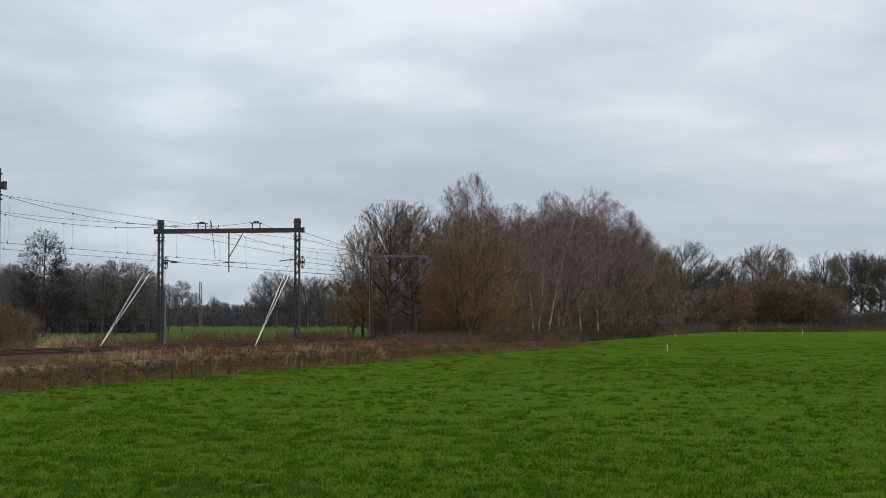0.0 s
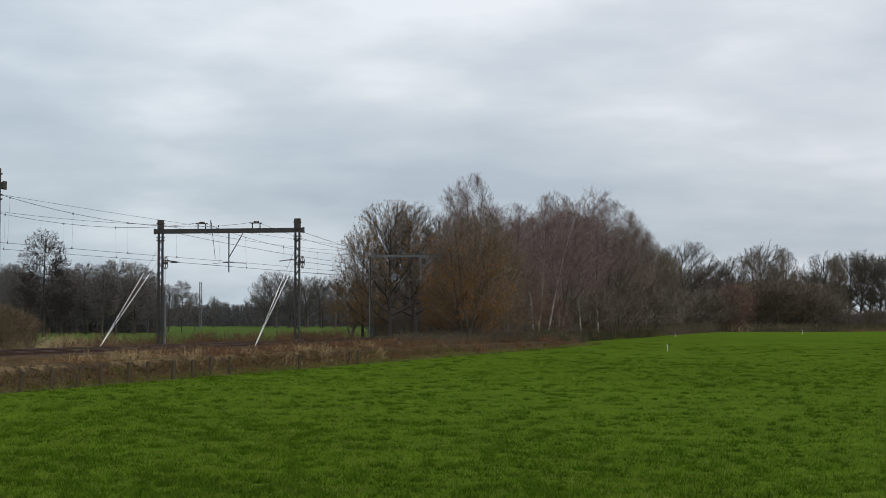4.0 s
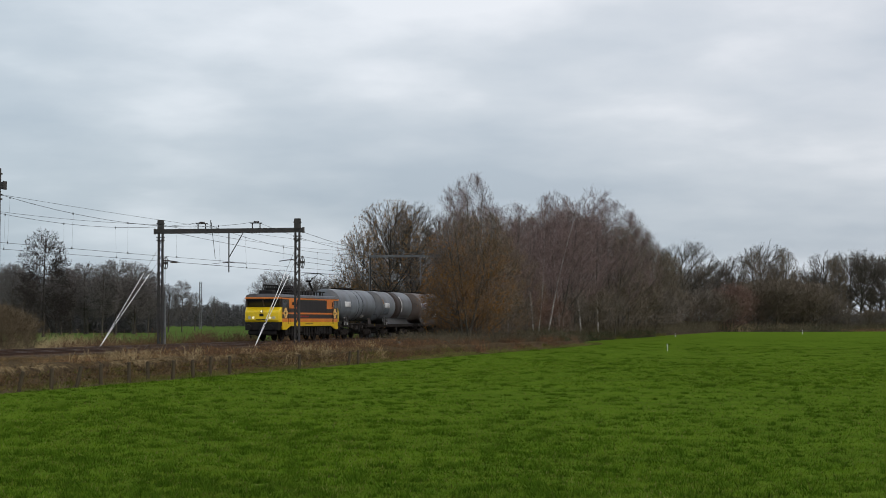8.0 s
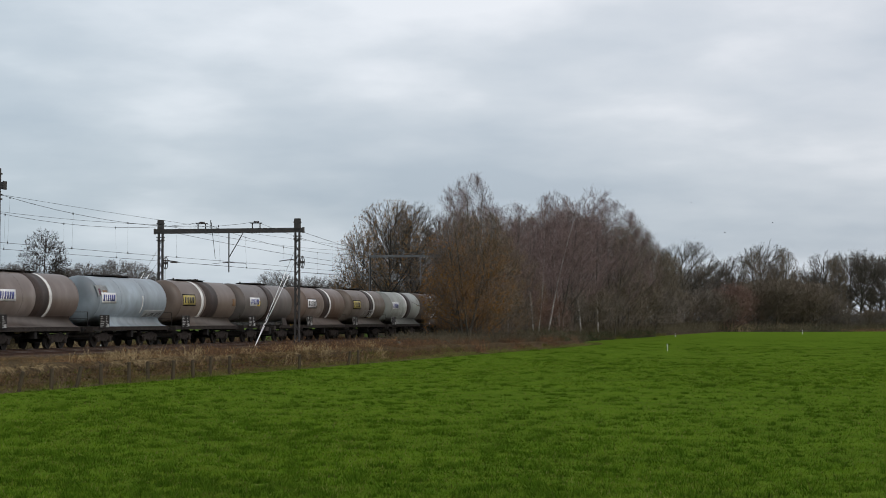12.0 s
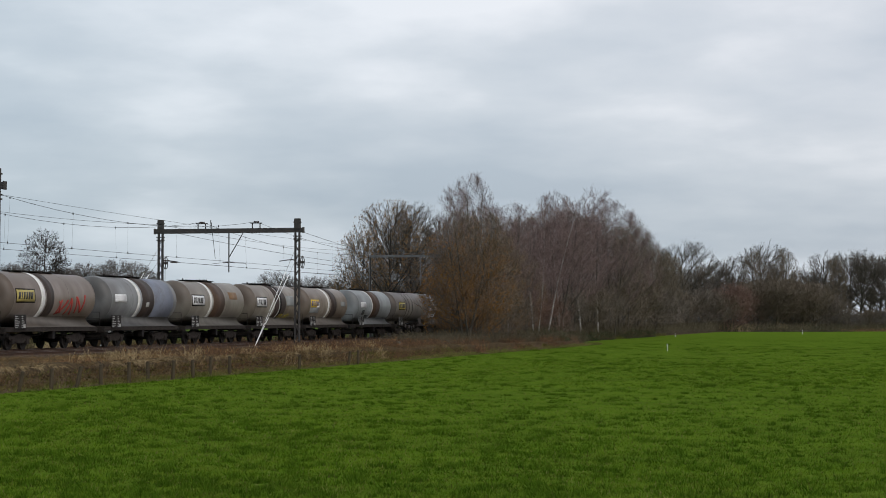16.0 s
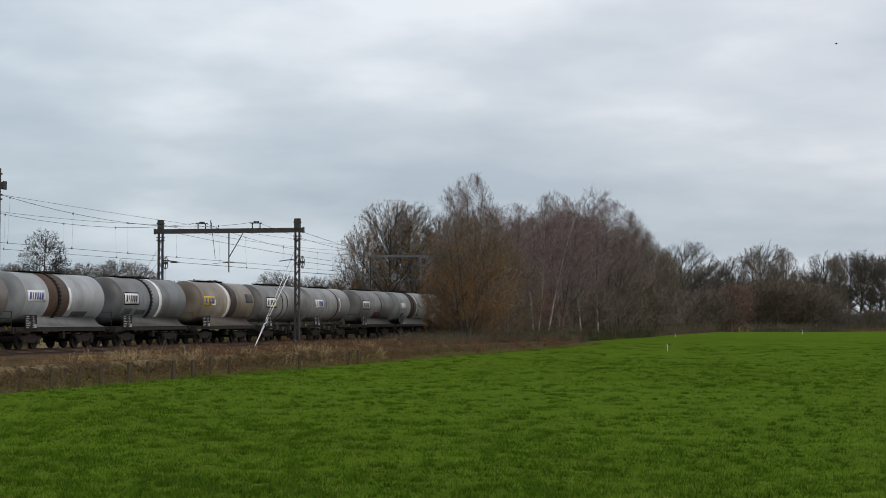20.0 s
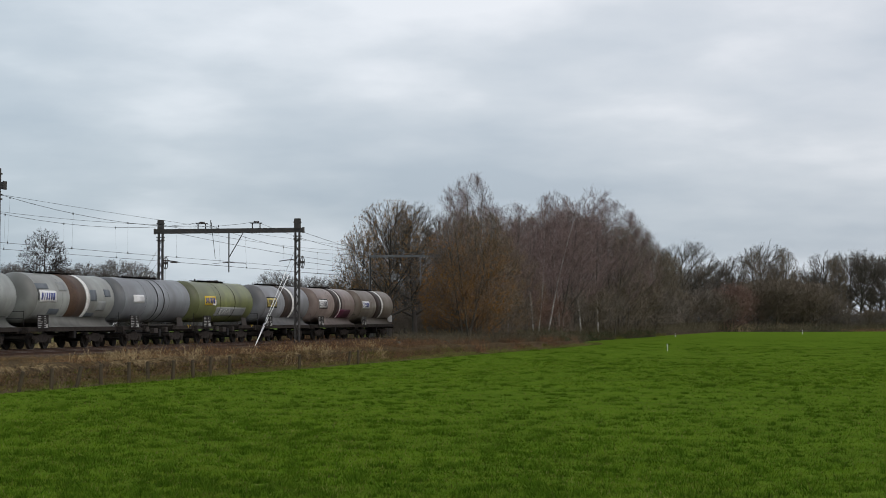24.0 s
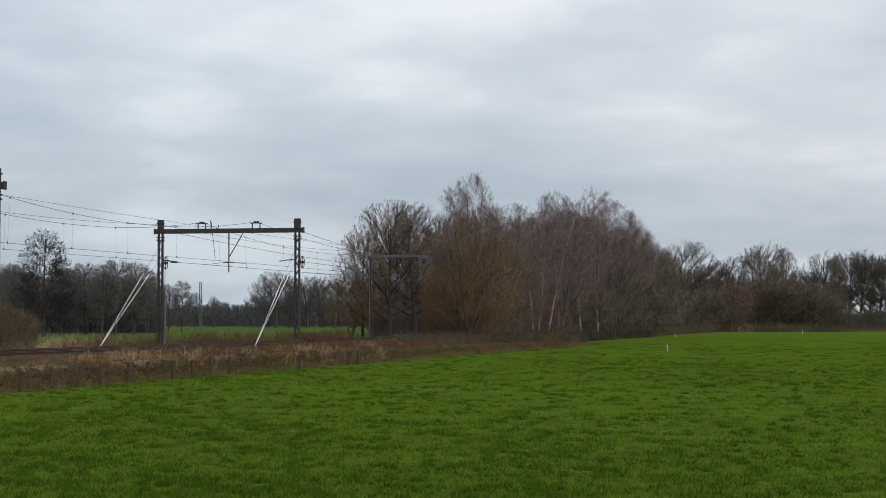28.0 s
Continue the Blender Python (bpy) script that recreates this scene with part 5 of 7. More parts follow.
def make_loco():
    root = empty("locomotive", Matrix.Identity(4), "yellow, orange and black electric locomotive with one raised pantograph", "locomotive")
    L, hw = 15.2, 1.44
    # body shell: side section with the roof's shoulders
    sec = [(-hw, 1.14), (-hw, 3.38), (-hw + 0.10, 3.58), (-hw + 0.45, 3.76), (-0.5, 3.84), (0.5, 3.84), (hw - 0.45, 3.76), (hw - 0.10, 3.58), (hw, 3.38), (hw, 1.14)]

    def shell(x0, x1, pts, m, name, label=""):
        bm = B()
        a = [bm.verts.new((x0, y, z)) for y, z in pts]
        b = [bm.verts.new((x1, y, z)) for y, z in pts]
        n = len(pts)
        bm.faces.new(a[::-1])
        bm.faces.new(b)
        for i in range(n):
            j = (i + 1) % n
            bm.faces.new((a[i], a[j], b[j], b[i]))
        bmesh.ops.recalc_face_normals(bm, faces=bm.faces)
        return part(name, bm, m, root, label)

    shell(0.0, L, [p for p in sec if p[1] < 3.6], M_DARK, "body", "charcoal painted body sides")
    shell(-0.30, L + 0.30, [(-hw + 0.02, 3.585), (-hw + 0.10, 3.80), (-hw + 0.36, 3.895), (-0.5, 3.93), (0.5, 3.93), (hw - 0.36, 3.895), (hw - 0.10, 3.80), (hw - 0.02, 3.585)], M_ROOF, "roof", "grey curved roof")
    # side stripes and panels, on both sides
    for y, q in ((-hw, -1), (hw, 1)):
        def strip(x0, x1, z0, z1, m, name="stripe", lift=0.008, label=""):
            bm = B()
            box(bm, ((x0 + x1) / 2, y + q * lift / 2, (z0 + z1) / 2), (x1 - x0, lift + 0.004, z1 - z0))
            return part(name, bm, m, root, label)
        strip(0.0, L, 1.46, 1.74, M_ORG, label="orange stripe")
        strip(0.0, L, 2.07, 2.20, M_ORG, label="thin orange stripe")
        strip(-0.1, L + 0.1, 3.40, 3.54, M_ORG, label="orange cantrail stripe")
        strip(0.0, L, 1.14, 1.455, M_YEL, "skirt", label="yellow lower skirt")
        for x0, x1 in ((0.0, 1.9), (L - 1.9, L)):
            bm = B()
            pts = [(x0, 1.15), (x0, 0.88), (x0 + 0.95, 0.88), (x0 + 1.5, 1.02), (x1, 1.15)] if x0 == 0.0 else [(x0, 1.15), (x1 - 1.5, 1.02), (x1 - 0.95, 0.88), (x1, 0.88), (x1, 1.15)]
            slab(bm, pts, y - 0.05, y + 0.05)
            part("skirt_corner", bm, M_YEL, root, "yellow skirt corner")
            c = x0 + 0.85 if x0 == 0.0 else x1 - 0.85
            em = B()
            star = [(0.62, 0.0), (0.50, 0.17), (0.34, 0.24), (0.30, 0.44), (0.0, 0.54), (-0.30, 0.44), (-0.34, 0.24), (-0.50, 0.17), (-0.62, 0.0), (-0.50, -0.17), (-0.34, -0.24), (-0.30, -0.44), (0.0, -0.54), (0.30, -0.44), (0.34, -0.24), (0.50, -0.17)]
            slab(em, [(c + 0.9 * a, 2.16 + 0.78 * z) for a, z in star], min(y, y + q * 0.016), max(y, y + q * 0.016))
            e = part("emblem", em, M_EMB, root, "pale yellow plain emblem")
            em = B()
            rod(em, (c, y + q * 0.012, 2.16), (c, y + q * 0.024, 2.16), 0.12, sides=12)
            for a, z in ((0.30, 0), (-0.30, 0), (0, 0.22), (0, -0.22)):
                box(em, (c + a, y + q * 0.018, 2.16 + z), (0.10, 0.012, 0.08))
            part("emblem_centre", em, M_BLACK, e)
        for x0, x1 in ((1.75, 3.65), (L - 3.2, L - 1.3)):
            strip(x0, x1, 2.52, 3.40, M_ORG, "side_panel", 0.010, "orange side panel")
        strip(2.45, 2.95, 2.84, 3.12, M_BLACK, "marking", 0.016)
        strip(L - 1.75, L - 1.5, 2.72, 3.25, M_GLASS, "side_window", 0.016, "narrow dark window")
        strip(3.72, L - 3.28, 2.26, 3.34, M_GRILL, "louvre_bank", 0.010, "dark grey ventilation louvres")
        for k in range(9):
            strip(3.8, L - 3.35, 2.32 + k * 0.115, 2.345 + k * 0.115, M_GRILL, "louvre_slat", 0.018)
        for x0, x1 in ((0.04, 1.25), (L - 1.2, L - 0.1)):
            strip(x0, x1, 2.66, 3.36, M_PANE, "side_window", 0.014, "glossy cab side window with sky reflection painted in")
        for x0 in (1.38, L - 1.75):
            strip(x0, x0 + 0.34, 1.8, 2.04, M_DARK, "door_step_plate", 0.014)
            for e in (x0 - 0.02, x0 + 0.42):
                bm = B()
                rod(bm, (e, y + q * 0.06, 1.3), (e, y + q * 0.06, 2.7), 0.013, sides=5)
                part("handrail", bm, M_BLACK, root)
        strip(6.0, 8.0, 1.28, 1.34, M_LBL_K, "writing_bar", 0.014)
        for k in range(7):
            strip(3.9 + 0.45 * k, 4.22 + 0.45 * k, 1.86, 1.96, M_RED, "writing_bar", 0.014)
    # two broken-nosed cabs
    for x, q in ((0.0, -1), (L, 1)):
        bm = B()
        prof = [(0.0, 1.46), (0.60, 1.46), (0.72, 1.60), (0.70, 2.20), (0.56, 2.36), (0.12, 2.60), (0.0, 2.60)]
        rows = []
        for yy, sc in ((-hw, 0.55), (-hw + 0.12, 0.9), (-0.9, 1.0), (0.9, 1.0), (hw - 0.12, 0.9), (hw, 0.55)):
            rows.append([bm.verts.new((x + q * a * (sc if a > 0.1 else 1), yy, z)) for a, z in prof])
        for r0, r1 in zip(rows, rows[1:]):
            for i in range(len(prof) - 1):
                bm.faces.new((r0[i], r0[i + 1], r1[i + 1], r1[i]))
        bm.faces.new(rows[0])
        bm.faces.new(rows[-1][::-1])
        bmesh.ops.recalc_face_normals(bm, faces=bm.faces)
        part("nose", bm, M_YEL, root, "yellow nose")
        bm = B()
        pts = [(0.0, 2.58), (0.02, 2.58), (0.42, 3.42), (0.0, 3.42)]
        slab(bm, [(x + q * a, z) for a, z in pts], -hw + 0.06, hw - 0.06)
        part("windscreen_frame", bm, M_DARK, root)
        for y0, y1 in ((-1.25, -0.06), (0.06, 1.25)):
            bm = B()
            slab(bm, [(x + q * (0.075 + 0.02), 2.68), (x + q * (0.075 + 0.03), 2.68), (x + q * 0.41, 3.33), (x + q * 0.40, 3.33)], y0, y1)
            part("windscreen", bm, M_GLASS, root, "dark slanted windscreen")
        bm = B()
        box(bm, (x + q * 0.24, 0, 3.50), (0.52, 2 * hw - 0.06, 0.14), bevel=0.02)
        part("brow", bm, M_ORG, root, "orange brow over the windscreen")
        for y in (-0.82, 0.82):
            bm = B()
            rod(bm, (x + q * 0.66, y + 0.13, 1.80), (x + q * 0.745, y + 0.13, 1.80), 0.13, sides=16)
            rod(bm, (x + q * 0.66, y - 0.17, 1.80), (x + q * 0.745, y - 0.17, 1.80), 0.12, sides=16)
            h = part("lamp_housing", bm, M_CHROME, root)
            bm = B()
            s = 0.13 if y < 0 else -0.17
            rod(bm, (x + q * 0.745, y + s, 1.80), (x + q * 0.755, y + s, 1.80), 0.085, sides=16)
            part("headlight", bm, M_LAMP if q < 0 else M_GLASS, h, "lit white headlight" if q < 0 else "")
        bm = B()
        rod(bm, (x + q * 0.60, 0, 2.28), (x + q * 0.725, 0, 2.28), 0.12, sides=16)
        h = part("lamp_housing", bm, M_BLACK, root)
        bm = B()
        rod(bm, (x + q * 0.725, 0, 2.28), (x + q * 0.735, 0, 2.28), 0.08, sides=16)
        part("headlight", bm, M_LAMP if q < 0 else M_GLASS, h, "lit white headlight" if q < 0 else "")
        bm = B()
        box(bm, (x + q * 0.70, 0, 2.0), (0.03, 0.34, 0.22))
        box(bm, (x + q * 0.735, 0, 1.66), (0.02, 0.9, 0.05))
        part("number_bar", bm, M_BLACK, root)
        bm = B()
        box(bm, (x + q * 0.34, 0, 1.14), (0.66, 2.66, 0.62), bevel=0.05)
        box(bm, (x + q * 0.45, 0, 0.66), (0.22, 2.3, 0.40), bevel=0.10)
        part("buffer_beam", bm, M_BLACK, root, "sooty black buffer beam")
        for y in (-0.875, 0.875):
            bf = shared("buffer", K.buffer, root, pose(x + q * 0.62, y, 1.06, 0, 0, 0 if q < 0 else 180))
        shared("coupling", K.coupler, root, pose(x + q * 0.62, 0, 1.02, 0, 0, 0 if q < 0 else 180))
        bm = B()
        for y in (-1.2, 1.2):
            for k in range(3):
                box(bm, (x - q * 0.9, y * 1.12, 0.35 + 0.27 * k), (0.45, 0.22, 0.03))
            box(bm, (x - q * 0.68, y * 1.1, 0.65), (0.03, 0.08, 0.9))
        part("steps", bm, M_BLACK, root)
    # undercarriage
    dark_bogie = K.bogie.copy()
    dark_bogie.materials[0] = M_BLACK
    for x in (3.3, L - 3.3):
        b = shared("bogie", dark_bogie, root, pose(x, 0, 0) @ Matrix.Diagonal((1.45, 1.12, 1.25, 1)))
        for q in (-0.97, 0.97):
            shared("wheelset", K.wheel, b, Matrix.Translation((q, 0, 0)) @ Matrix.Diagonal((0.88, 0.9, 1.0, 1)))
        bm = B()
        for y in (-1.08, 1.08):
            for e in (-1.4, 0.0, 1.4):
                box(bm, (e * 0.7, y, 0.62), (0.35, 0.10, 0.26), bevel=0.03)
                rod(bm, (e * 0.7 + 0.3, y, 0.42), (e * 0.7 + 0.3, y, 0.74), 0.05, sides=8)
        part("suspension", bm, M_BLACK, b)
    bm = B()
    box(bm, (L / 2, 0, 0.85), (2.6, 2.3, 0.62), bevel=0.06)
    box(bm, (L / 2 - 2.0, 0, 0.98), (0.9, 2.2, 0.35), bevel=0.04)
    box(bm, (L / 2 + 2.0, 0, 0.98), (0.9, 2.2, 0.35), bevel=0.04)
    box(bm, (L / 2, 0, 1.10), (L - 1.0, 2.3, 0.12))
    part("equipment_box", bm, M_BLACK, root)
    rng = random.Random(12)
    for y in (-1.30, 1.30):
        bm = B()
        xx = 1.3
        while xx < L - 1.2:
            w, h = rng.uniform(0.25, 0.75), rng.uniform(0.35, 0.78)
            box(bm, (xx, y, 1.08 - h / 2), (w, 0.10, h), bevel=0.015)
            rod(bm, (xx + 0.2, y, 1.10), (xx + 0.32, y, 0.42), 0.03, sides=5)
            xx += rng.uniform(0.55, 1.0)
        rod(bm, (1.2, y, 0.55), (L - 1.2, y, 0.55), 0.03, sides=5)
        part("brake_rigging", bm, M_BLACK, root, "sooty rods and boxes under the skirt")
    # roof gear
    bm = B()
    box(bm, (0.75, 0, 3.99), (0.95, 1.1, 0.26), bevel=0.06)
    part("air_unit", bm, M_BLACK, root, "dark boxy roof unit")
    bm = B()
    for k in range(8):
        xx = 1.7 + k * 0.5
        rod(bm, (xx, -0.85, 3.95), (xx, -0.6, 4.34), 0.035, sides=5)
        rod(bm, (xx, -0.6, 4.34), (xx, 0.6, 4.40), 0.035, sides=5)
        rod(bm, (xx, 0.6, 4.40), (xx, 0.85, 3.95), 0.035, sides=5)
    for yy, zz in ((-0.85, 4.0), (-0.72, 4.18), (-0.6, 4.34), (0.6, 4.40)):
        rod(bm, (1.5, yy, zz), (5.4, yy, zz), 0.032, sides=5)
    box(bm, (2.6, 0, 4.10), (1.5, 1.1, 0.34), bevel=0.05)
    box(bm, (4.5, 0, 4.08), (1.3, 1.2, 0.30), bevel=0.05)
    part("roof_cage", bm, M_BLACK, root, "dark roof equipment cage")
    for xx, ln, hh in ((6.4, 1.2, 0.22), (8.2, 1.5, 0.26), (10.0, 1.2, 0.2)):
        bm = B()
        box(bm, (xx, 0, 3.90 + hh / 2), (ln, 1.3, hh), bevel=0.04)
        part("roof_box", bm, M_GRILL, root, "grey roof equipment box")
    bm = B()
    for x in np.arange(5.8, 13.8, 0.8):
        rod(bm, (x, -0.75, 3.84), (x, -0.75, 4.10), 0.06, 0.04, sides=7)
    rod(bm, (5.4, -0.75, 4.12), (13.7, -0.75, 4.12), 0.028, sides=6)
    rod(bm, (5.4, 0.75, 4.14), (13.0, 0.75, 4.14), 0.028, sides=6)
    part("roof_busbar", bm, M_BLACK, root)
    # pantographs: the front one folded, the rear one up
    bm = B()
    for y in (-0.5, 0.5):
        rod(bm, (2.2, y, 4.12), (4.1, y, 4.2), 0.03, sides=6)
    for x in (2.3, 4.0):
        rod(bm, (x, -0.8, 4.24), (x, 0.8, 4.24), 0.03, sides=6)
        for y in (-0.5, 0.5):
            rod(bm, (x, y, 3.9), (x, y, 4.14), 0.06, sides=7)
    part("folded_pantograph", bm, M_BLACK, root)
    xp = 12.0
    bm = B()
    for y in (-0.45, 0.45):
        rod(bm, (xp - 0.3, y, 4.14), (xp + 1.5, y, 4.14), 0.035, sides=6)
        for x in (xp - 0.2, xp + 1.4):
            rod(bm, (x, y, 3.86), (x, y, 4.14), 0.07, 0.05, sides=7)
    pan = part("pantograph_base", bm, M_BLACK, root)
    bm = B()
    rod(bm, (xp + 0.85, 0, 4.16), (xp - 0.35, 0, 4.86), 0.065, sides=8)
    rod(bm, (xp + 1.1, 0.15, 4.16), (xp - 0.2, 0.1, 4.80), 0.025, sides=6)
    part("lower_arm", bm, M_BLACK, pan)
    bm = B()
    for y in (-0.35, 0.35):
        rod(bm, (xp - 0.35, y * 0.25, 4.86), (xp + 0.75, y * 1.2, 5.44), 0.026, sides=6)
    rod(bm, (xp - 0.35, -0.22, 4.86), (xp - 0.35, 0.22, 4.86), 0.07, sides=8)
    rod(bm, (xp + 0.15, -0.26, 5.13), (xp + 0.15, 0.26, 5.13), 0.02, sides=6)
    part("upper_arm", bm, M_BLACK, pan)
    for x in (xp + 0.5, xp + 0.95):
        bm = B()
        rod(bm, (x, -0.62, 5.49), (x, 0.62, 5.49), 0.028, sides=6)
        rod(bm, (x, -0.62, 5.49), (x, -0.93, 5.32), 0.018, sides=5)
        rod(bm, (x, 0.62, 5.49), (x, 0.93, 5.32), 0.018, sides=5)
        part("collector_strip", bm, M_BLACK, pan)
    # the low roofline of this class, with its tall gear
    for ob in root.children_recursive:
        if ob.data and ob.name.split(".")[0] not in ("bogie", "wheelset", "buffer", "coupling", "suspension"):
            for v in ob.data.vertices:
                z = v.co.z
                v.co.z = z if z < 2.6 else 2.6 + 0.78 * (z - 2.6) if z < 3.93 else 3.637 + 1.5 * (z - 3.93) if z < 4.45 else z - 0.033
    return root


def motions():
    for ob, u, back in TRAIN:
        walk(ob, [(t, along(D_FAR, s_of(u, t) + back, RAIL_Z)) for t in (0.0, 28.0)])
    for ob, rows in BIRDS:
        walk(ob, rows)


# ---- trees: every limb and twig is a tapered tube, grown level by level into a rounded crown ----
class Level:
    """A set of curved branches: start, direction, length, bend, root radius."""
    def __init__(self, p, d, ln, bend, r):
        self.p, self.d, self.ln, self.bend, self.r = p, d, ln, bend, r

    def at(self, i, t):
        L = self.ln[i][:, None]
        t = t[:, None]
        return self.p[i] + self.d[i] * L * t + self.bend[i] * L * t * t

    def tangent(self, i, t):
        return unit(self.d[i] + 2 * self.bend[i] * t[:, None])

    def tubes(self, m, sides, tip=0.3):
        n = len(self.p)
        i = np.arange(n)
        out0, out1, a, b = [], [], [], []
        for k in range(m):
            t0, t1 = np.full(n, k / m), np.full(n, (k + 1) / m)
            out0.append(self.at(i, t0))
            out1.append(self.at(i, t1))
            a.append(self.r * (1 - (1 - tip) * k / m))
            b.append(self.r * (1 - (1 - tip) * (k + 1) / m))
        return prisms(np.concatenate(out0), np.concatenate(out1), np.concatenate(a), np.concatenate(b), sides)

    def points(self):
        return spikes(self.p, self.at(np.arange(len(self.p)), np.ones(len(self.p))), self.r)


def reach(p, d, env):
    """How far a branch can grow before it leaves the crown's rounded outline."""
    c, r = env
    q, e = (p - c) / r, d / r
    a, b, k = (e * e).sum(1), (q * e).sum(1), (q * q).sum(1) - 1
    disc = b * b - a * k
    return np.where(disc > 0, np.maximum(0.0, (-b + np.sqrt(np.maximum(disc, 0))) / a), 0.0)


def sprout(par, n, t0, t1, out, up, ln, r, rng, env, bend_up=0.1, over=1.0, least=0.25):
    """n children on the branches of par, spread between t0 and t1."""
    i = rng.choice(len(par.p), n, p=par.ln / par.ln.sum())
    t = rng.uniform(t0, t1, n)
    tan = par.tangent(i, t)
    rnd = unit(np.cross(tan, rng.normal(size=(n, 3))))
    d = unit(tan + rnd * out * rng.uniform(0.6, 1.4, n)[:, None] + np.array([0, 0, up]))
    p = par.at(i, t)
    L = np.minimum(ln * rng.uniform(0.55, 1.25, n), np.maximum(least, reach(p, d, env) * over * rng.uniform(0.85, 1.1, n)))
    bend = unit(rng.normal(size=(n, 3))) * 0.10 + np.array([0, 0, bend_up])
    return Level(p, d, L, bend, np.full(n, r) * rng.uniform(0.7, 1.2, n) * (1.1 - 0.4 * t))


def grow(seed, h, trunk_r, n_limb, wide, f0, out, up, n2, n3, n4, twig=0.008, lean=0.03, stems=1, fine=0.8, droop=0.0, low=0.12, top=1.0, bow=0.03, cone=0.0, spread=1.0):
    """The levels of one bare tree. wide: the crown's half width; f0: where the limbs begin; low: where the crown begins."""
    rng = np.random.default_rng(seed)
    env = (np.array([0, 0, h * (low + 1.0) / 2]), np.array([wide, wide, h * (1.0 - low) / 2]))
    p = np.zeros((stems, 3))
    d = unit(np.stack([rng.normal(size=stems) * lean, rng.normal(size=stems) * lean, np.ones(stems)], axis=1))
    if stems > 1:
        p[:, :2] = rng.normal(size=(stems, 2)) * 0.05 * wide
        d = unit(d + np.concatenate([rng.normal(size=(stems, 2)) * 0.55 * wide / h, np.zeros((stems, 1))], axis=1))
    ln = np.minimum(h * 0.94, np.maximum(h * 0.5, reach(p + np.array([0, 0, h * 0.3]), d, env) + h * 0.27)) * top
    trunk = Level(p, d, ln, np.stack([rng.normal(size=stems) * bow, rng.normal(size=stems) * bow, np.zeros(stems)], axis=1), np.full(stems, trunk_r))
    n = n_limb * stems
    i = np.repeat(np.arange(stems), n_limb)
    t = np.tile(f0 + (0.98 - f0) * (np.arange(n_limb) + 0.5) / n_limb, stems) + rng.uniform(-0.02, 0.02, n)
    az = np.arange(n) * 2.399 + rng.uniform(-0.5, 0.5, n)
    rise = (up + 1.0 * t) * rng.uniform(0.7, 1.3, n)
    dd = unit(np.stack([np.cos(az) * out, np.sin(az) * out, rise], axis=1))
    lp = trunk.at(i, np.clip(t, 0, 1))
    L = np.maximum(0.6, reach(lp, dd, env)) * rng.uniform(0.72, 0.95, n) * (1 - cone * np.clip(t, 0, 1))
    bend = np.stack([rng.normal(size=n) * 0.08, rng.normal(size=n) * 0.08, np.full(n, 0.06 - droop)], axis=1)
    limbs = Level(lp, dd, L, bend, trunk_r * (1.05 - 0.85 * np.clip(t, 0, 1)) * 0.48)
    br = sprout(limbs, n2, 0.15, 1.0, 0.7 * spread, 0.08, wide * 0.62, trunk_r * 0.10, rng, env, 0.05 - droop, 0.9, 0.5)
    tw = sprout(br, n3, 0.1, 1.0, 0.75 * spread, 0.05, wide * 0.36, twig * 1.7, rng, env, 0.03 - droop, 1.0, 0.4)
    fi = sprout(tw, n4, 0.1, 1.0, 0.7 * spread, 0.04, fine, twig, rng, env, -droop, 1.0, fine * 0.45)
    return trunk, limbs, br, tw, fi, rng


def tree_meshes(levels, bark, twigs, leaf=None, leaf_n=0, leaf_size=0.1, part_low=9.0, bush=False, pale=False):
    trunk, limbs, br, tw, fi, rng = levels
    flare = Level(trunk.p - np.array([0, 0, 0.1]), trunk.d, np.full(len(trunk.p), 0.7), trunk.bend * 0, trunk.r * 1.35)
    wood = [limbs.tubes(4, 5, 0.22), br.tubes(2, 3, 0.35), blades(tw.p, tw.at(np.arange(len(tw.p)), np.ones(len(tw.p))), tw.r * 1.25, rng), blades(fi.p, fi.at(np.arange(len(fi.p)), np.ones(len(fi.p))), fi.r * 1.3, rng)]
    if bush:
        t_me = None
        wood = [trunk.tubes(5, 5, 0.15)] + wood
    else:
        t_me = mesh_arrays("trunk", [trunk.tubes(9, 9, 0.12), flare.tubes(2, 9, 0.7)], bark, True)
    c_me = mesh_arrays("crown", wood, bark if not pale else twigs, False, twigs, 3 if bush else 2)
    f_me = None
    if leaf:
        k = rng.choice(len(fi.p), leaf_n)
        k = k[rng.uniform(0, 1, leaf_n) < np.clip(part_low - fi.p[k][:, 2] / fi.p[:, 2].max(), 0, 1)]
        f_me = mesh_arrays("foliage", [leaves(fi.at(k, rng.uniform(0, 1, len(k))), leaf_size, rng)], leaf)
    return t_me, c_me, f_me


TREES = {}


def define(key, name, label, h, levels, bark, twigs, **kw):
    TREES[key] = (name, label, tree_meshes(levels, bark, twigs, **kw), h)


def plant(key, x, y, h, turn=0.0, wide=1.0, label="", group="bare winter trees", z=0.0, tilt=0.0):
    name, lab, (t, c, f), h0 = TREES[key]
    k = h / h0
    root = empty(name, pose(x, y, z, 0, tilt, 0) @ pose(0, 0, 0, 0, 0, turn) @ Matrix.Diagonal((k * wide, k * wide, k, 1)), label or lab, "shrub" if "shrub" in name else "tree", group)
    if t:
        shared("trunk", t, root)
    shared("crown", c, root)
    if f:
        shared("foliage", f, root)
    return root


def by_sight(px, dist, top):
    """The plan place and height of a tree that stands dist metres ahead."""
    return (px - 784) / 3500 * dist, dist, EYE_Z + (566 - top) / 3500 * dist


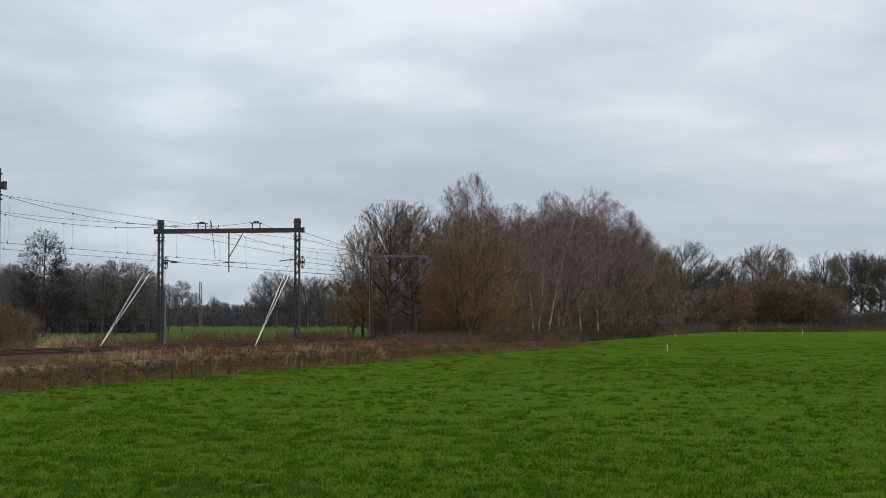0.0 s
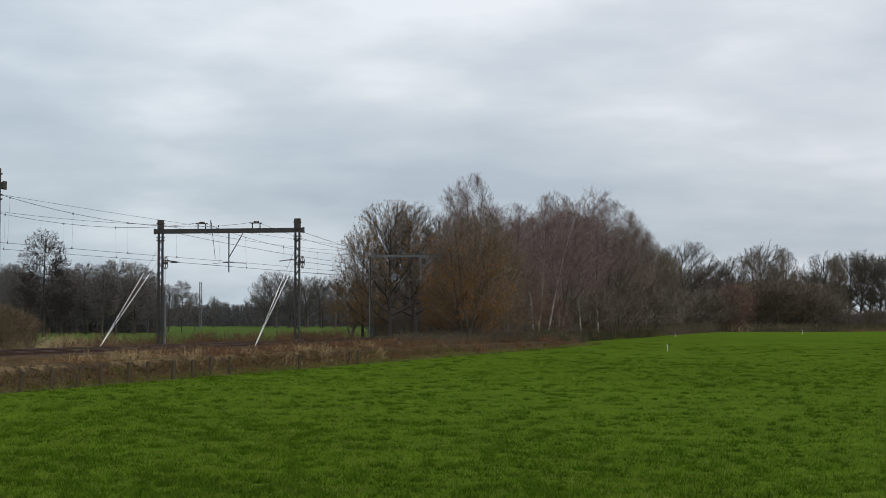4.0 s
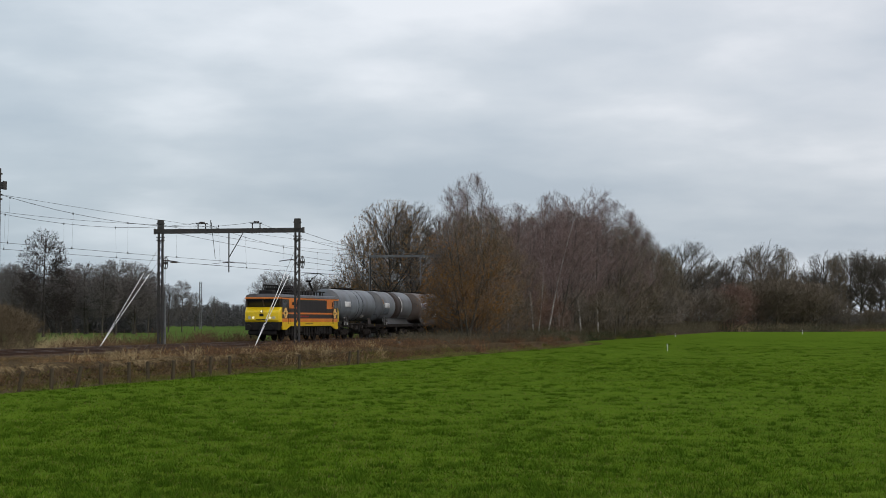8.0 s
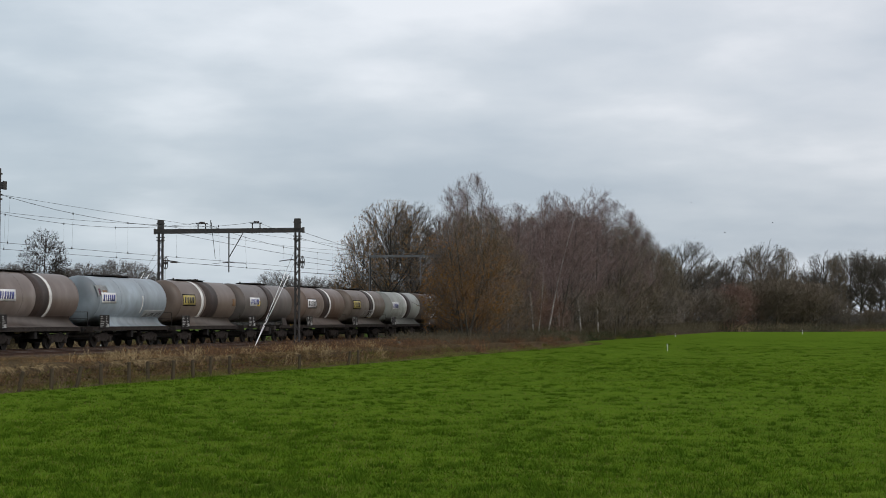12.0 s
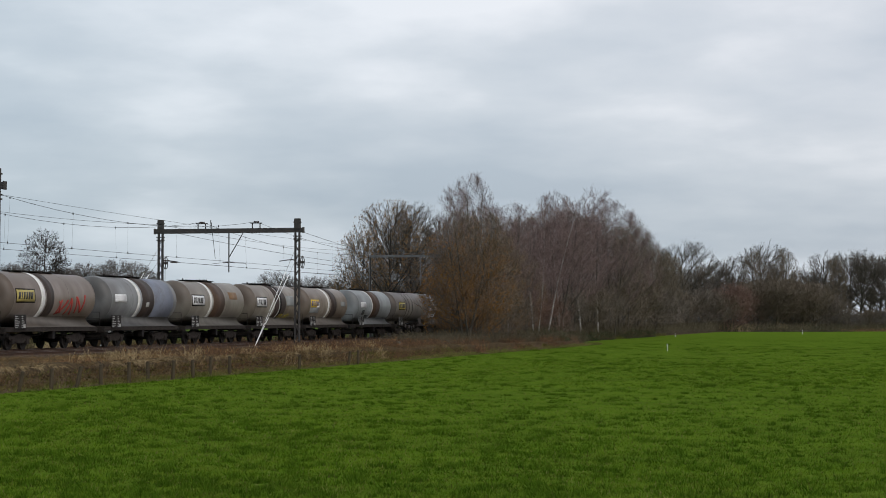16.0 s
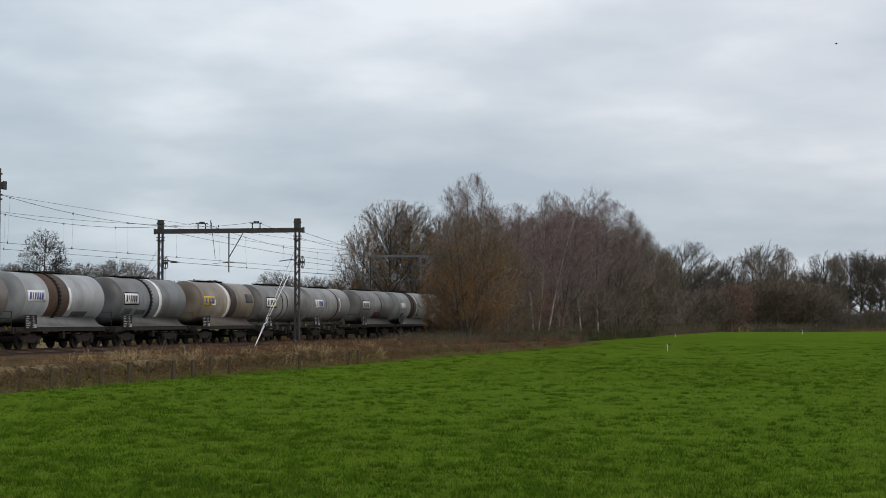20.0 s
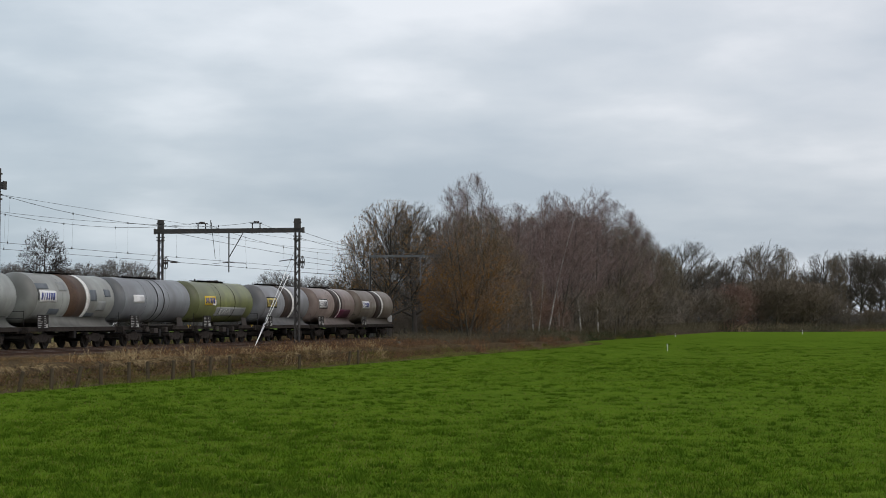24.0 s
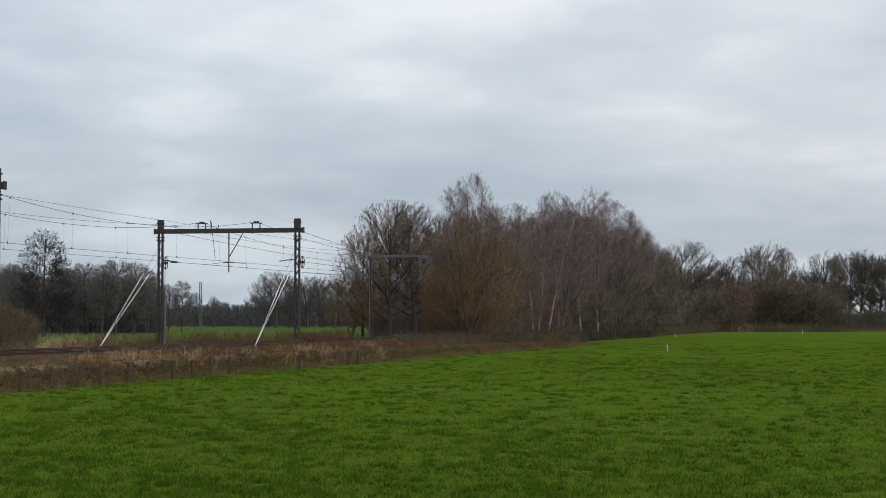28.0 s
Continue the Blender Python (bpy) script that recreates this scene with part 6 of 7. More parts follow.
def define_trees():
    purple, oak = "slender bare birch with pale trunk and purple twigs", "bare broad oak with a rounded crown of fine twigs"
    define("birch1", "birch_tree", purple, 18, grow(11, 18, 0.10, 22, 3.6, 0.25, 0.8, 0.75, 170, 1200, 6500, 0.007, 0.09, fine=0.8, droop=0.01, low=0.15, bow=0.09, spread=0.8), M_BIRCH, M_TWIGP, pale=True)
    define("birch2", "birch_tree", purple, 18, grow(12, 18, 0.09, 24, 3.0, 0.20, 0.7, 0.9, 170, 1200, 6500, 0.007, 0.12, fine=0.8, droop=0.01, low=0.12, bow=0.11, spread=0.8), M_BIRCH, M_TWIGP, pale=True)
    define("birch3", "birch_tree", "bare multi-stemmed birch with dark purple twigs", 17, grow(13, 17, 0.10, 14, 4.0, 0.15, 0.75, 0.8, 200, 1400, 7500, 0.007, 0.05, stems=3, fine=0.9, low=0.05), M_BARK, M_TWIGP)
    define("oak1", "oak_tree", oak, 17, grow(21, 17, 0.40, 24, 6.2, 0.16, 1.0, 0.25, 300, 1500, 5500, 0.009, fine=0.9, low=0.06, top=0.85, spread=0.75), M_ALDERBARK, M_TWIGD)
    define("oakleaf", "oak_tree", "oak with withered orange-brown leaves in its crown", 16, grow(43, 16, 0.30, 24, 5.6, 0.14, 1.0, 0.35, 280, 1200, 5000, 0.009, stems=1, fine=0.8, low=0.06, top=0.85, spread=0.8), M_ALDERBARK, M_TWIGD, leaf=M_LEAFB, leaf_n=8000, leaf_size=0.13)
    define("hornbeam", "hornbeam_tree", "young tree still holding withered orange leaves", 12, grow(42, 12, 0.10, 16, 4.0, 0.04, 0.9, 0.5, 260, 1600, 7000, 0.0065, stems=3, lean=0.05, fine=0.7, low=0.02), M_BARK, M_TWIG, leaf=M_LEAF, leaf_n=30000, leaf_size=0.09, part_low=1.0)
    define("hornbeamb", "hornbeam_tree", "young tree with thin withered brown leaves on olive twigs", 12, grow(44, 12, 0.10, 16, 4.0, 0.04, 0.9, 0.5, 280, 1700, 7500, 0.0068, stems=3, lean=0.05, fine=0.7, low=0.02), M_BARK, M_TWIGG, leaf=M_LEAFB, leaf_n=16000, leaf_size=0.09, part_low=1.0)
    # lighter trees for the distance
    define("oakf1", "oak_tree", oak, 18, grow(21, 18, 0.40, 22, 7.0, 0.20, 1.0, 0.25, 240, 1100, 5000, 0.016, fine=1.0, low=0.10, top=0.8, spread=0.72), M_BARK, M_TWIGD)
    define("oakf2", "oak_tree", oak, 18, grow(22, 18, 0.38, 20, 6.4, 0.24, 1.0, 0.35, 230, 1100, 5000, 0.016, lean=0.05, fine=1.0, low=0.14, top=0.82, spread=0.72), M_BARK, M_TWIGD)
    define("oakf3", "oak_tree", "bare tree with upright olive-grey branches to the ground", 18, grow(23, 18, 0.26, 24, 5.2, 0.05, 0.8, 0.6, 180, 900, 4200, 0.018, fine=1.1, low=-0.1, top=0.92), M_BARK, M_TWIGG)
    define("alder", "alder_tree", "tall bare alder with level branches and a straight trunk", 18, grow(31, 18, 0.30, 36, 6.4, 0.22, 1.0, -0.70, 330, 2200, 10000, 0.018, fine=0.55, low=-0.30, cone=0.55), M_ALDERBARK, M_CONE, leaf=M_CONE, leaf_n=17000, leaf_size=0.15)
    # far copy of the alder, haze painted into its twigs
    define("aldern", "alder_tree", "bare alder of the far wood with twigs paled for haze", 18, grow(33, 18, 0.24, 34, 4.8, 0.24, 1.0, -0.45, 420, 2200, 7500, 0.018, fine=0.7, low=0.20, cone=0.5), M_BARK, M_ALDER, leaf=M_ALDER, leaf_n=3500, leaf_size=0.15)
    # the same oaks again with haze painted into their twig colour
    for key, src in (("oakn1", "oakf1"), ("oakn2", "oakf2"), ("oakn3", "oakf3")):
        name, label, (t, c, f), h = TREES[src]
        c = c.copy()
        c.materials[1] = M_TWIGN
        TREES[key] = (name, "bare tree of the far wood with twigs greyed for haze", (t, c, f), h)
    for key, name, label, seed, m in (("shrub", "willow_shrub", "dense bare olive shrub of many thin stems", 51, M_TWIGG), ("shrubr", "dogwood_shrub", "dense bare shrub with reddish stems", 52, M_TWIGR), ("shrubb", "hazel_shrub", "dense bare brown shrub of many thin stems", 53, M_TWIG), ("shrubo", "osier_shrub", "dense ochre-brown shrub of many thin stems", 54, M_OSIER)):
        define(key, name, label, 5, grow(seed, 5, 0.035, 7, 2.6, 0.04, 0.7, 0.7, 160, 1100, 4000, 0.0080, stems=9, lean=0.12, fine=0.6, low=-0.25), m, m, bush=True)


def brush(name, label, n, place, h, material, seed, r=0.012, side=4, lean=0.25, category="undergrowth", leafy=None, leaf_n=0, leaf_size=0.12, flat=False):
    """Thin stems with side twigs, as one mass. place(rng, n) gives d, s, ground height."""
    rng = np.random.default_rng(seed)
    d, s, z = place(rng, n)
    p = np.stack([-d * CT + s * ST, d * ST + s * CT, z - 0.05], axis=1)
    hh = h * rng.uniform(0.35, 1.15, n)
    dirv = unit(np.stack([rng.normal(size=n) * lean, rng.normal(size=n) * lean, np.ones(n)], axis=1))
    make = (lambda a, b, w: blades(a, b, w, rng)) if flat else spikes
    blocks = [make(p, p + dirv * hh[:, None], np.full(n, r) * rng.uniform(0.7, 1.4, n))]
    if side:
        i = np.repeat(np.arange(n), side)
        t = rng.uniform(0.2, 0.95, len(i))
        q = p[i] + dirv[i] * (hh[i] * t)[:, None]
        e = unit(dirv[i] + rng.normal(size=(len(i), 3)) * 0.6)
        blocks.append(blades(q, q + e * (hh[i] * rng.uniform(0.2, 0.5, len(i)))[:, None], np.full(len(i), r * 0.8), rng))
    ob = tagged(new(name, mesh_arrays(name, blocks, material)), label, category, "", "stuff")
    if leafy:
        i = rng.choice(n, leaf_n)
        q = p[i] + dirv[i] * (hh[i] * rng.uniform(0.05, 1.0, leaf_n))[:, None] + rng.normal(size=(leaf_n, 3)) * 0.12
        lo = part("foliage", mesh_arrays("foliage", [leaves(q, leaf_size, rng)], leafy), leafy, ob)
        lo["kind"] = "stuff"
    return ob


def bank_z(d, s):
    e = np.where(s > 230, D_EDGE + 7.2, np.where(s > 205, D_EDGE + 7.2 * (s - 205) / 25.0, D_EDGE))
    f = np.minimum(1.0, 0.5 * (41.2 - e))
    return 0.03 + np.clip((d - e - 0.7 * f) / (0.45 * f), 0, 1) * (0.80 - 0.40 * np.clip((s - 120.0) / 90.0, 0, 1))


def fallen_log():
    root = empty("tree_stump", along(34.6, 133.0, 0.72) @ pose(0, 0, 0, 0, 20, 60), "dark sawn tree stump lying in the brambles", "stump")
    bm = B()
    rod(bm, (-0.7, 0, 0.1), (0.5, 0, 0.1), 0.20, 0.24, sides=12)
    part("log", bm, M_BARK, root)
    bm = B()
    rod(bm, (0.5, 0, 0.1), (0.51, 0, 0.1), 0.22, sides=12)
    part("cut_face", bm, M_POST, root)


def hanging_straw():
    """Withered straw that hangs in tufts over the dug edge of the bank."""
    rng = np.random.default_rng(41)
    k = 70
    cs, n = rng.uniform(46, 112, k), 60
    i = np.repeat(np.arange(k), n)
    s = cs[i] + rng.normal(size=len(i)) * 0.22
    d = D_EDGE + 1.05 + rng.normal(size=len(i)) * 0.10
    z = 0.86 - 0.40 * np.clip((s - 120.0) / 90.0, 0, 1) + rng.uniform(-0.05, 0.06, len(i))
    p0 = np.stack([-d * CT + s * ST, d * ST + s * CT, z], axis=1)
    d1, s1 = d - rng.uniform(0.0, 0.40, len(i)), s + rng.normal(size=len(i)) * 0.28
    p1 = np.stack([-d1 * CT + s1 * ST, d1 * ST + s1 * CT, z + rng.uniform(-0.42, 0.08, len(i))], axis=1)
    half = rng.uniform(0, 1, k)[i] < 0.5
    for pick, m, label in ((half, M_STRAW, "pale straw tufts hanging over the dug bank edge"), (~half, M_DRY, "brown straw tufts hanging over the dug bank edge")):
        ob = new("dry_grass", mesh_arrays("dry_grass", [blades(p0[pick], p1[pick], rng.uniform(0.008, 0.018, pick.sum()), rng)], m))
        tagged(ob, label, "grass", "", "stuff")


def peat_clods():
    """Lumps of dug turf and matted roots on the broken face of the bank."""
    rng = np.random.default_rng(52)
    n = 3600
    s = rng.uniform(46, 150, n)
    f = rng.uniform(0, 1, n)
    d = D_EDGE + 0.72 + 0.50 * f + rng.normal(size=n) * 0.05
    z = (0.14 + 0.70 * f) * (1 - 0.35 * np.clip((s - 120) / 60, 0, 1)) + rng.normal(size=n) * 0.05
    p = np.stack([-d * CT + s * ST, d * ST + s * CT, z], axis=1)
    r0 = rng.uniform(0.03, 0.09, n)
    a = unit(rng.normal(size=(n, 3)))
    b = unit(np.cross(a, rng.normal(size=(n, 3))))
    c = np.cross(a, b)
    axes = [a, -a, b, -b, c, -c]
    v = np.stack([p + q * (r0 * rng.uniform(0.6, 1.2, n))[:, None] for q in axes], axis=1)
    q = np.array([[0, 2, 4], [2, 1, 4], [1, 3, 4], [3, 0, 4], [2, 0, 5], [1, 2, 5], [3, 1, 5], [0, 3, 5]])
    k = (np.arange(n) * 6)[:, None, None] + q[None]
    m = mat("dug_turf", (0.120, 0.082, 0.050), (0.040, 0.030, 0.021), 1.0, 3.0, 20, 0.8, 0.03, third=(0.20, 0.145, 0.085), world=True, rnd=-0.6, spec=0.0)
    tagged(new("turf_clods", mesh_arrays("turf_clods", [(v.reshape(-1, 3), k.reshape(-1, 3))], m)), "dark clods of turf and roots on the dug bank", "soil", "", "stuff")


def make_verges():
    def near(d0, d1, s0, s1):
        def f(rng, n):
            s, d = rng.uniform(s0, s1, n), rng.uniform(d0, d1, n)
            return d, s, bank_z(d, s)
        return f

    def clumped(d0, d1, s0, s1, clumps, spread):
        def f(rng, n):
            k = rng.integers(0, clumps, n)
            cs, cd = rng.uniform(s0, s1, clumps), rng.uniform(d0, d1, clumps)
            s, d = cs[k] + rng.normal(size=n) * spread, np.clip(cd[k] + rng.normal(size=n) * spread * 0.6, d0, d1)
            return d, s, np.where(d < 45, bank_z(d, s), np.clip((54.5 - d) / 4, 0, 1) * 0.4)
        return f
    def across(px0, px1, y0, y1):
        def f(rng, n):
            y = rng.uniform(y0, y1, n)
            x = (rng.uniform(px0, px1, n) - 784) / 3500 * y
            return -x * CT + y * ST, x * ST + y * CT, np.zeros(n)
        return f
    def patches(px0, px1, y0, y1, clumps, spread):
        def f(rng, n):
            k = rng.integers(0, clumps, n)
            cy = rng.uniform(y0, y1, clumps)
            cx = (rng.uniform(px0, px1, clumps) - 784) / 3500 * cy
            y, x = cy[k] + rng.normal(size=n), cx[k] + rng.normal(size=n) * spread
            return -x * CT + y * ST, x * ST + y * CT, np.zeros(n)
        return f
    reed = mat("pale_reed", (0.38, 0.30, 0.17), (0.24, 0.17, 0.09), 0.9, 1, 10, 0, world=True, rnd=-0.35, spec=0.0)
    brush("dry_grass", "dead straw-coloured grass lying flat on the railway bank", 30000, clumped(D_EDGE + 1.3, 42.0, 46, 125, 420, 0.6), 0.26, M_DRY, 1, 0.011, 1, 1.3, "grass", flat=True)
    brush("dry_grass", "thin brown dead grass between the brambles", 12000, clumped(D_EDGE + 0.8, 40.8, 96, 215, 260, 0.8), 0.22, M_BROWNG, 12, 0.012, 1, 0.7, "grass", flat=True)
    brush("dry_grass", "tufts of dead straw-coloured grass along the fence", 8000, clumped(D_EDGE + 0.3, D_EDGE + 0.9, 46, 125, 90, 0.35), 0.40, M_DRY, 2, 0.012, 1, 0.7, "grass", flat=True)
    brush("dry_grass", "pale straw on the lip of the ditch", 6000, clumped(D_EDGE + 1.1, D_EDGE + 1.7, 46, 118, 90, 0.30), 0.30, M_STRAW, 22, 0.012, 1, 1.3, "grass", flat=True)
    hanging_straw()
    peat_clods()
    brush("dry_grass", "brown dead grass and roots on the dug face of the bank", 20000, clumped(D_EDGE + 0.55, D_EDGE + 1.20, 46, 150, 300, 0.35), 0.30, M_DRY, 23, 0.013, 2, 1.0, "grass", flat=True)
    brush("dry_grass", "olive grass at the foot of the bank", 12000, clumped(D_EDGE + 0.2, D_EDGE + 1.0, 46, 150, 200, 0.4), 0.30, M_MIXED, 24, 0.012, 1, 0.7, "grass", flat=True)
    brush("dry_grass", "low fading green grass along the fence foot", 15000, clumped(D_EDGE - 0.2, D_EDGE + 0.9, 46, 215, 360, 0.45), 0.34, M_MIXED, 21, 0.012, 1, 0.6, "grass", flat=True)
    brush("bramble", "tangle of brown bramble stems behind the fence", 3600, clumped(D_EDGE + 0.9, D_EDGE + 2.8, 46, 130, 60, 0.8), 0.34, M_BRAMBLE, 3, 0.010, 6, 0.8, "bramble", M_LEAFB, 7000, 0.08)
    brush("bramble", "tall red-brown bramble thicket on the bank", 11000, clumped(D_EDGE + 0.6, 38.5, 94, 205, 110, 1.0), 0.62, M_BRAMBLE, 31, 0.011, 6, 0.6, "bramble", M_LEAFB, 11000, 0.09)
    fallen_log()
    brush("dead_reeds", "pale dead reeds and hogweed on the bank", 650, clumped(D_EDGE + 0.6, D_EDGE + 3, 78, 128, 34, 0.5), 0.70, reed, 4, 0.016, 3, 0.6, "reeds")
    brush("undergrowth", "leafless brown scrub under the grove", 9000, near(D_EDGE + 1.5, 40.6, 150, 215), 1.1, M_SCRUB, 5, 0.012, 4, 0.4)
    brush("undergrowth", "leafless brown scrub at the edge of the grove", 11000, near(39.6, 41.2, 213, 480), 1.9, M_SCRUB, 6, 0.015, 5, 0.4)
    brush("hedge", "low dark tangle of bare shrubs closing the meadow", 8000, across(1110, 1680, 452, 480), 2.4, M_SCRUB, 62, 0.022, 6, 0.6)
    brush("hedge", "low olive scrub in front of the far shrubs", 4200, patches(1110, 1480, 436, 446, 46, 3.0), 2.0, M_SCRUB, 64, 0.022, 5, 0.6, "undergrowth", M_GREENBRUSH, 5000, 0.2)
    brush("hedge", "dead grass and brushwood at the end of the meadow", 4500, patches(1110, 1660, 446, 456, 70, 3.5), 1.0, M_BROWNG, 63, 0.024, 2, 0.7)
    brush("dead_reeds", "pale dead reeds at the end of the meadow", 420, patches(1225, 1420, 436, 444, 9, 1.2), 2.0, reed, 65, 0.024, 2, 0.3, "reeds")
    brush("dry_grass", "rough dead grass along the edge of the grove", 9000, near(38.6, 40.2, 205, 330), 0.50, M_MIXED, 61, 0.016, 1, 0.5, "grass", flat=True)
    brush("bramble", "low evergreen bramble thicket at the edge of the grove", 3200, clumped(38.4, 40.2, 196, 330, 40, 1.6), 1.25, M_BRAMBLE, 7, 0.012, 4, 0.7, "bramble", M_GREENBRUSH, 40000, 0.13)
    brush("bramble", "low evergreen bramble thicket under the shrubs", 500, clumped(33.5, 38.0, 180, 200, 10, 1.2), 1.0, M_BRAMBLE, 71, 0.012, 4, 0.6, "bramble", M_GREENBRUSH, 5000, 0.13)
    brush("saplings", "thin red-brown saplings beside the far track", 4000, clumped(51.6, 54.0, 119, 190, 52, 0.9), 1.45, M_BRAMBLE, 8, 0.014, 6, 0.28)
    brush("dry_grass", "dead grass on the far side of the railway", 16000, clumped(51.2, 57.5, 60, 235, 260, 1.5), 0.80, M_DRY, 9, 0.014, 1, 0.35, "grass", flat=True)
    brush("dry_grass", "fading olive grass beyond the far track", 16000, clumped(56.0, 62.0, 124, 168, 90, 1.6), 1.0, M_MIXED, 91, 0.022, 1, 0.45, "grass", flat=True)
    brush("dead_reeds", "pale reed bed beyond the far track", 4200, clumped(54.5, 59.0, 119, 133, 16, 1.4), 1.55, reed, 10, 0.014, 1, 0.2, "reeds")
    brush("saplings", "brown osier stems beyond the far track", 3000, clumped(54.0, 58.0, 60, 82, 16, 1.4), 2.7, M_OSIER, 11, 0.012, 6, 0.2)


def make_grass():
    rng = np.random.default_rng(77)

    def field(n, y0, y1):
        y = y0 * (y1 / y0) ** rng.uniform(0, 1, n)
        x = rng.uniform(-1, 1, n) * (0.235 * y + 1.0)
        keep = (-x * CT + y * ST < D_EDGE + 0.2)
        return x[keep], y[keep]

    def relief(x, y, a, b, z):
        # patchiness sampled on a coarse grid
        gx, gy = np.floor(x / a).astype(int), np.floor(y / a).astype(int)
        key = np.unique(np.stack([gx, gy], axis=1), axis=0, return_inverse=True)
        val = np.array([noise.noise(Vector((i * a / b, j * a / b, z))) for i, j in key[0]])
        return val[key[1].ravel()]
    for label, n, y0, y1, hh, rr in (("short green winter grass blades on the meadow", 420000, 27, 80, 0.062, 0.0060), ("short green winter grass further out on the meadow", 300000, 80, 300, 0.075, 0.015)):
        x, y = field(n, y0, y1)
        k = len(x)
        patch = relief(x, y, 0.12 if y0 < 50 else 0.4, 0.55 if y0 < 50 else 1.6, 2.0)
        keep = patch > rng.uniform(-0.95, -0.10, k)
        x, y, patch = x[keep], y[keep], patch[keep]
        k = len(x)
        h = hh * rng.uniform(0.5, 1.3, k) * (1 + 0.45 * patch)
        p = np.stack([x, y, meadow_z(x, y) - 0.015], axis=1)
        d = unit(np.stack([rng.normal(size=k) * 0.5, rng.normal(size=k) * 0.5, np.ones(k)], axis=1))
        me = mesh_arrays("grass", [blades(p, p + d * h[:, None], rr * rng.uniform(0.7, 1.3, k), rng)], M_BLADE)
        tagged(new("grass", me), label, "grass", "", "stuff")
    # darker, taller tufts all over the meadow, closer together near the camera on the left
    for label, n, lo, hi, w0, w1, tall in (("darker taller grass tufts scattered over the meadow", 3000, 27, 220, 0.03, 0.12, 0.13), ("small dark grass tufts all over the meadow", 7000, 27, 140, 0.015, 0.05, 0.09)):
        x, y = field(n, lo, hi)
        near_left = np.clip((-x / y - 0.02) * 6.0, 0, 1) * np.clip((60 - y) / 25, 0, 1)
        keep = np.array([noise.noise(Vector((a / 3.5, b / 5.0, 7.0))) + 0.5 * noise.noise(Vector((a / 14.0, b / 20.0, 2.0))) + 1.5 * w > rng.uniform(-1.5, 1.3) for a, b, w in zip(x, y, near_left)])
        x, y = x[keep], y[keep]
        if w1 > 0.1:
            x, y = np.append(x, (-0.45, -0.30, -0.52)), np.append(y, (32.7, 32.9, 32.5))
        per = 64 if w1 > 0.1 else 18
        i = np.repeat(np.arange(len(x)), per)
        w = (rng.uniform(0, 1, len(x)) ** 2 * (w1 - w0) + w0)[i] * (1 + y[i] / 90)
        px, py = x[i] + rng.normal(size=len(i)) * w * 1.3, y[i] + rng.normal(size=len(i)) * w * 1.3
        p = np.stack([px, py, meadow_z(px, py) - 0.015], axis=1)
        d = unit(np.stack([rng.normal(size=len(i)) * 0.7, rng.normal(size=len(i)) * 0.7, np.ones(len(i))], axis=1))
        h = tall * rng.uniform(0.4, 1.3, len(i))
        me = mesh_arrays("grass_tufts", [blades(p, p + d * h[:, None], 0.009 + 0.00010 * py, rng)], M_TUFT)
        tagged(new("grass_tufts", me), label, "grass", "", "stuff")
    # withered pale blades among the green
    x, y = field(20000, 27, 200)
    k = len(x)
    p = np.stack([x, y, meadow_z(x, y)], axis=1)
    d = unit(np.stack([rng.normal(size=k) * 0.9, rng.normal(size=k) * 0.9, np.ones(k)], axis=1))
    me = mesh_arrays("withered_grass", [blades(p, p + d * 0.08, 0.005 + 0.00007 * y, rng)], M_MIXED)
    tagged(new("withered_grass", me), "pale withered blades among the green grass", "grass", "", "stuff")


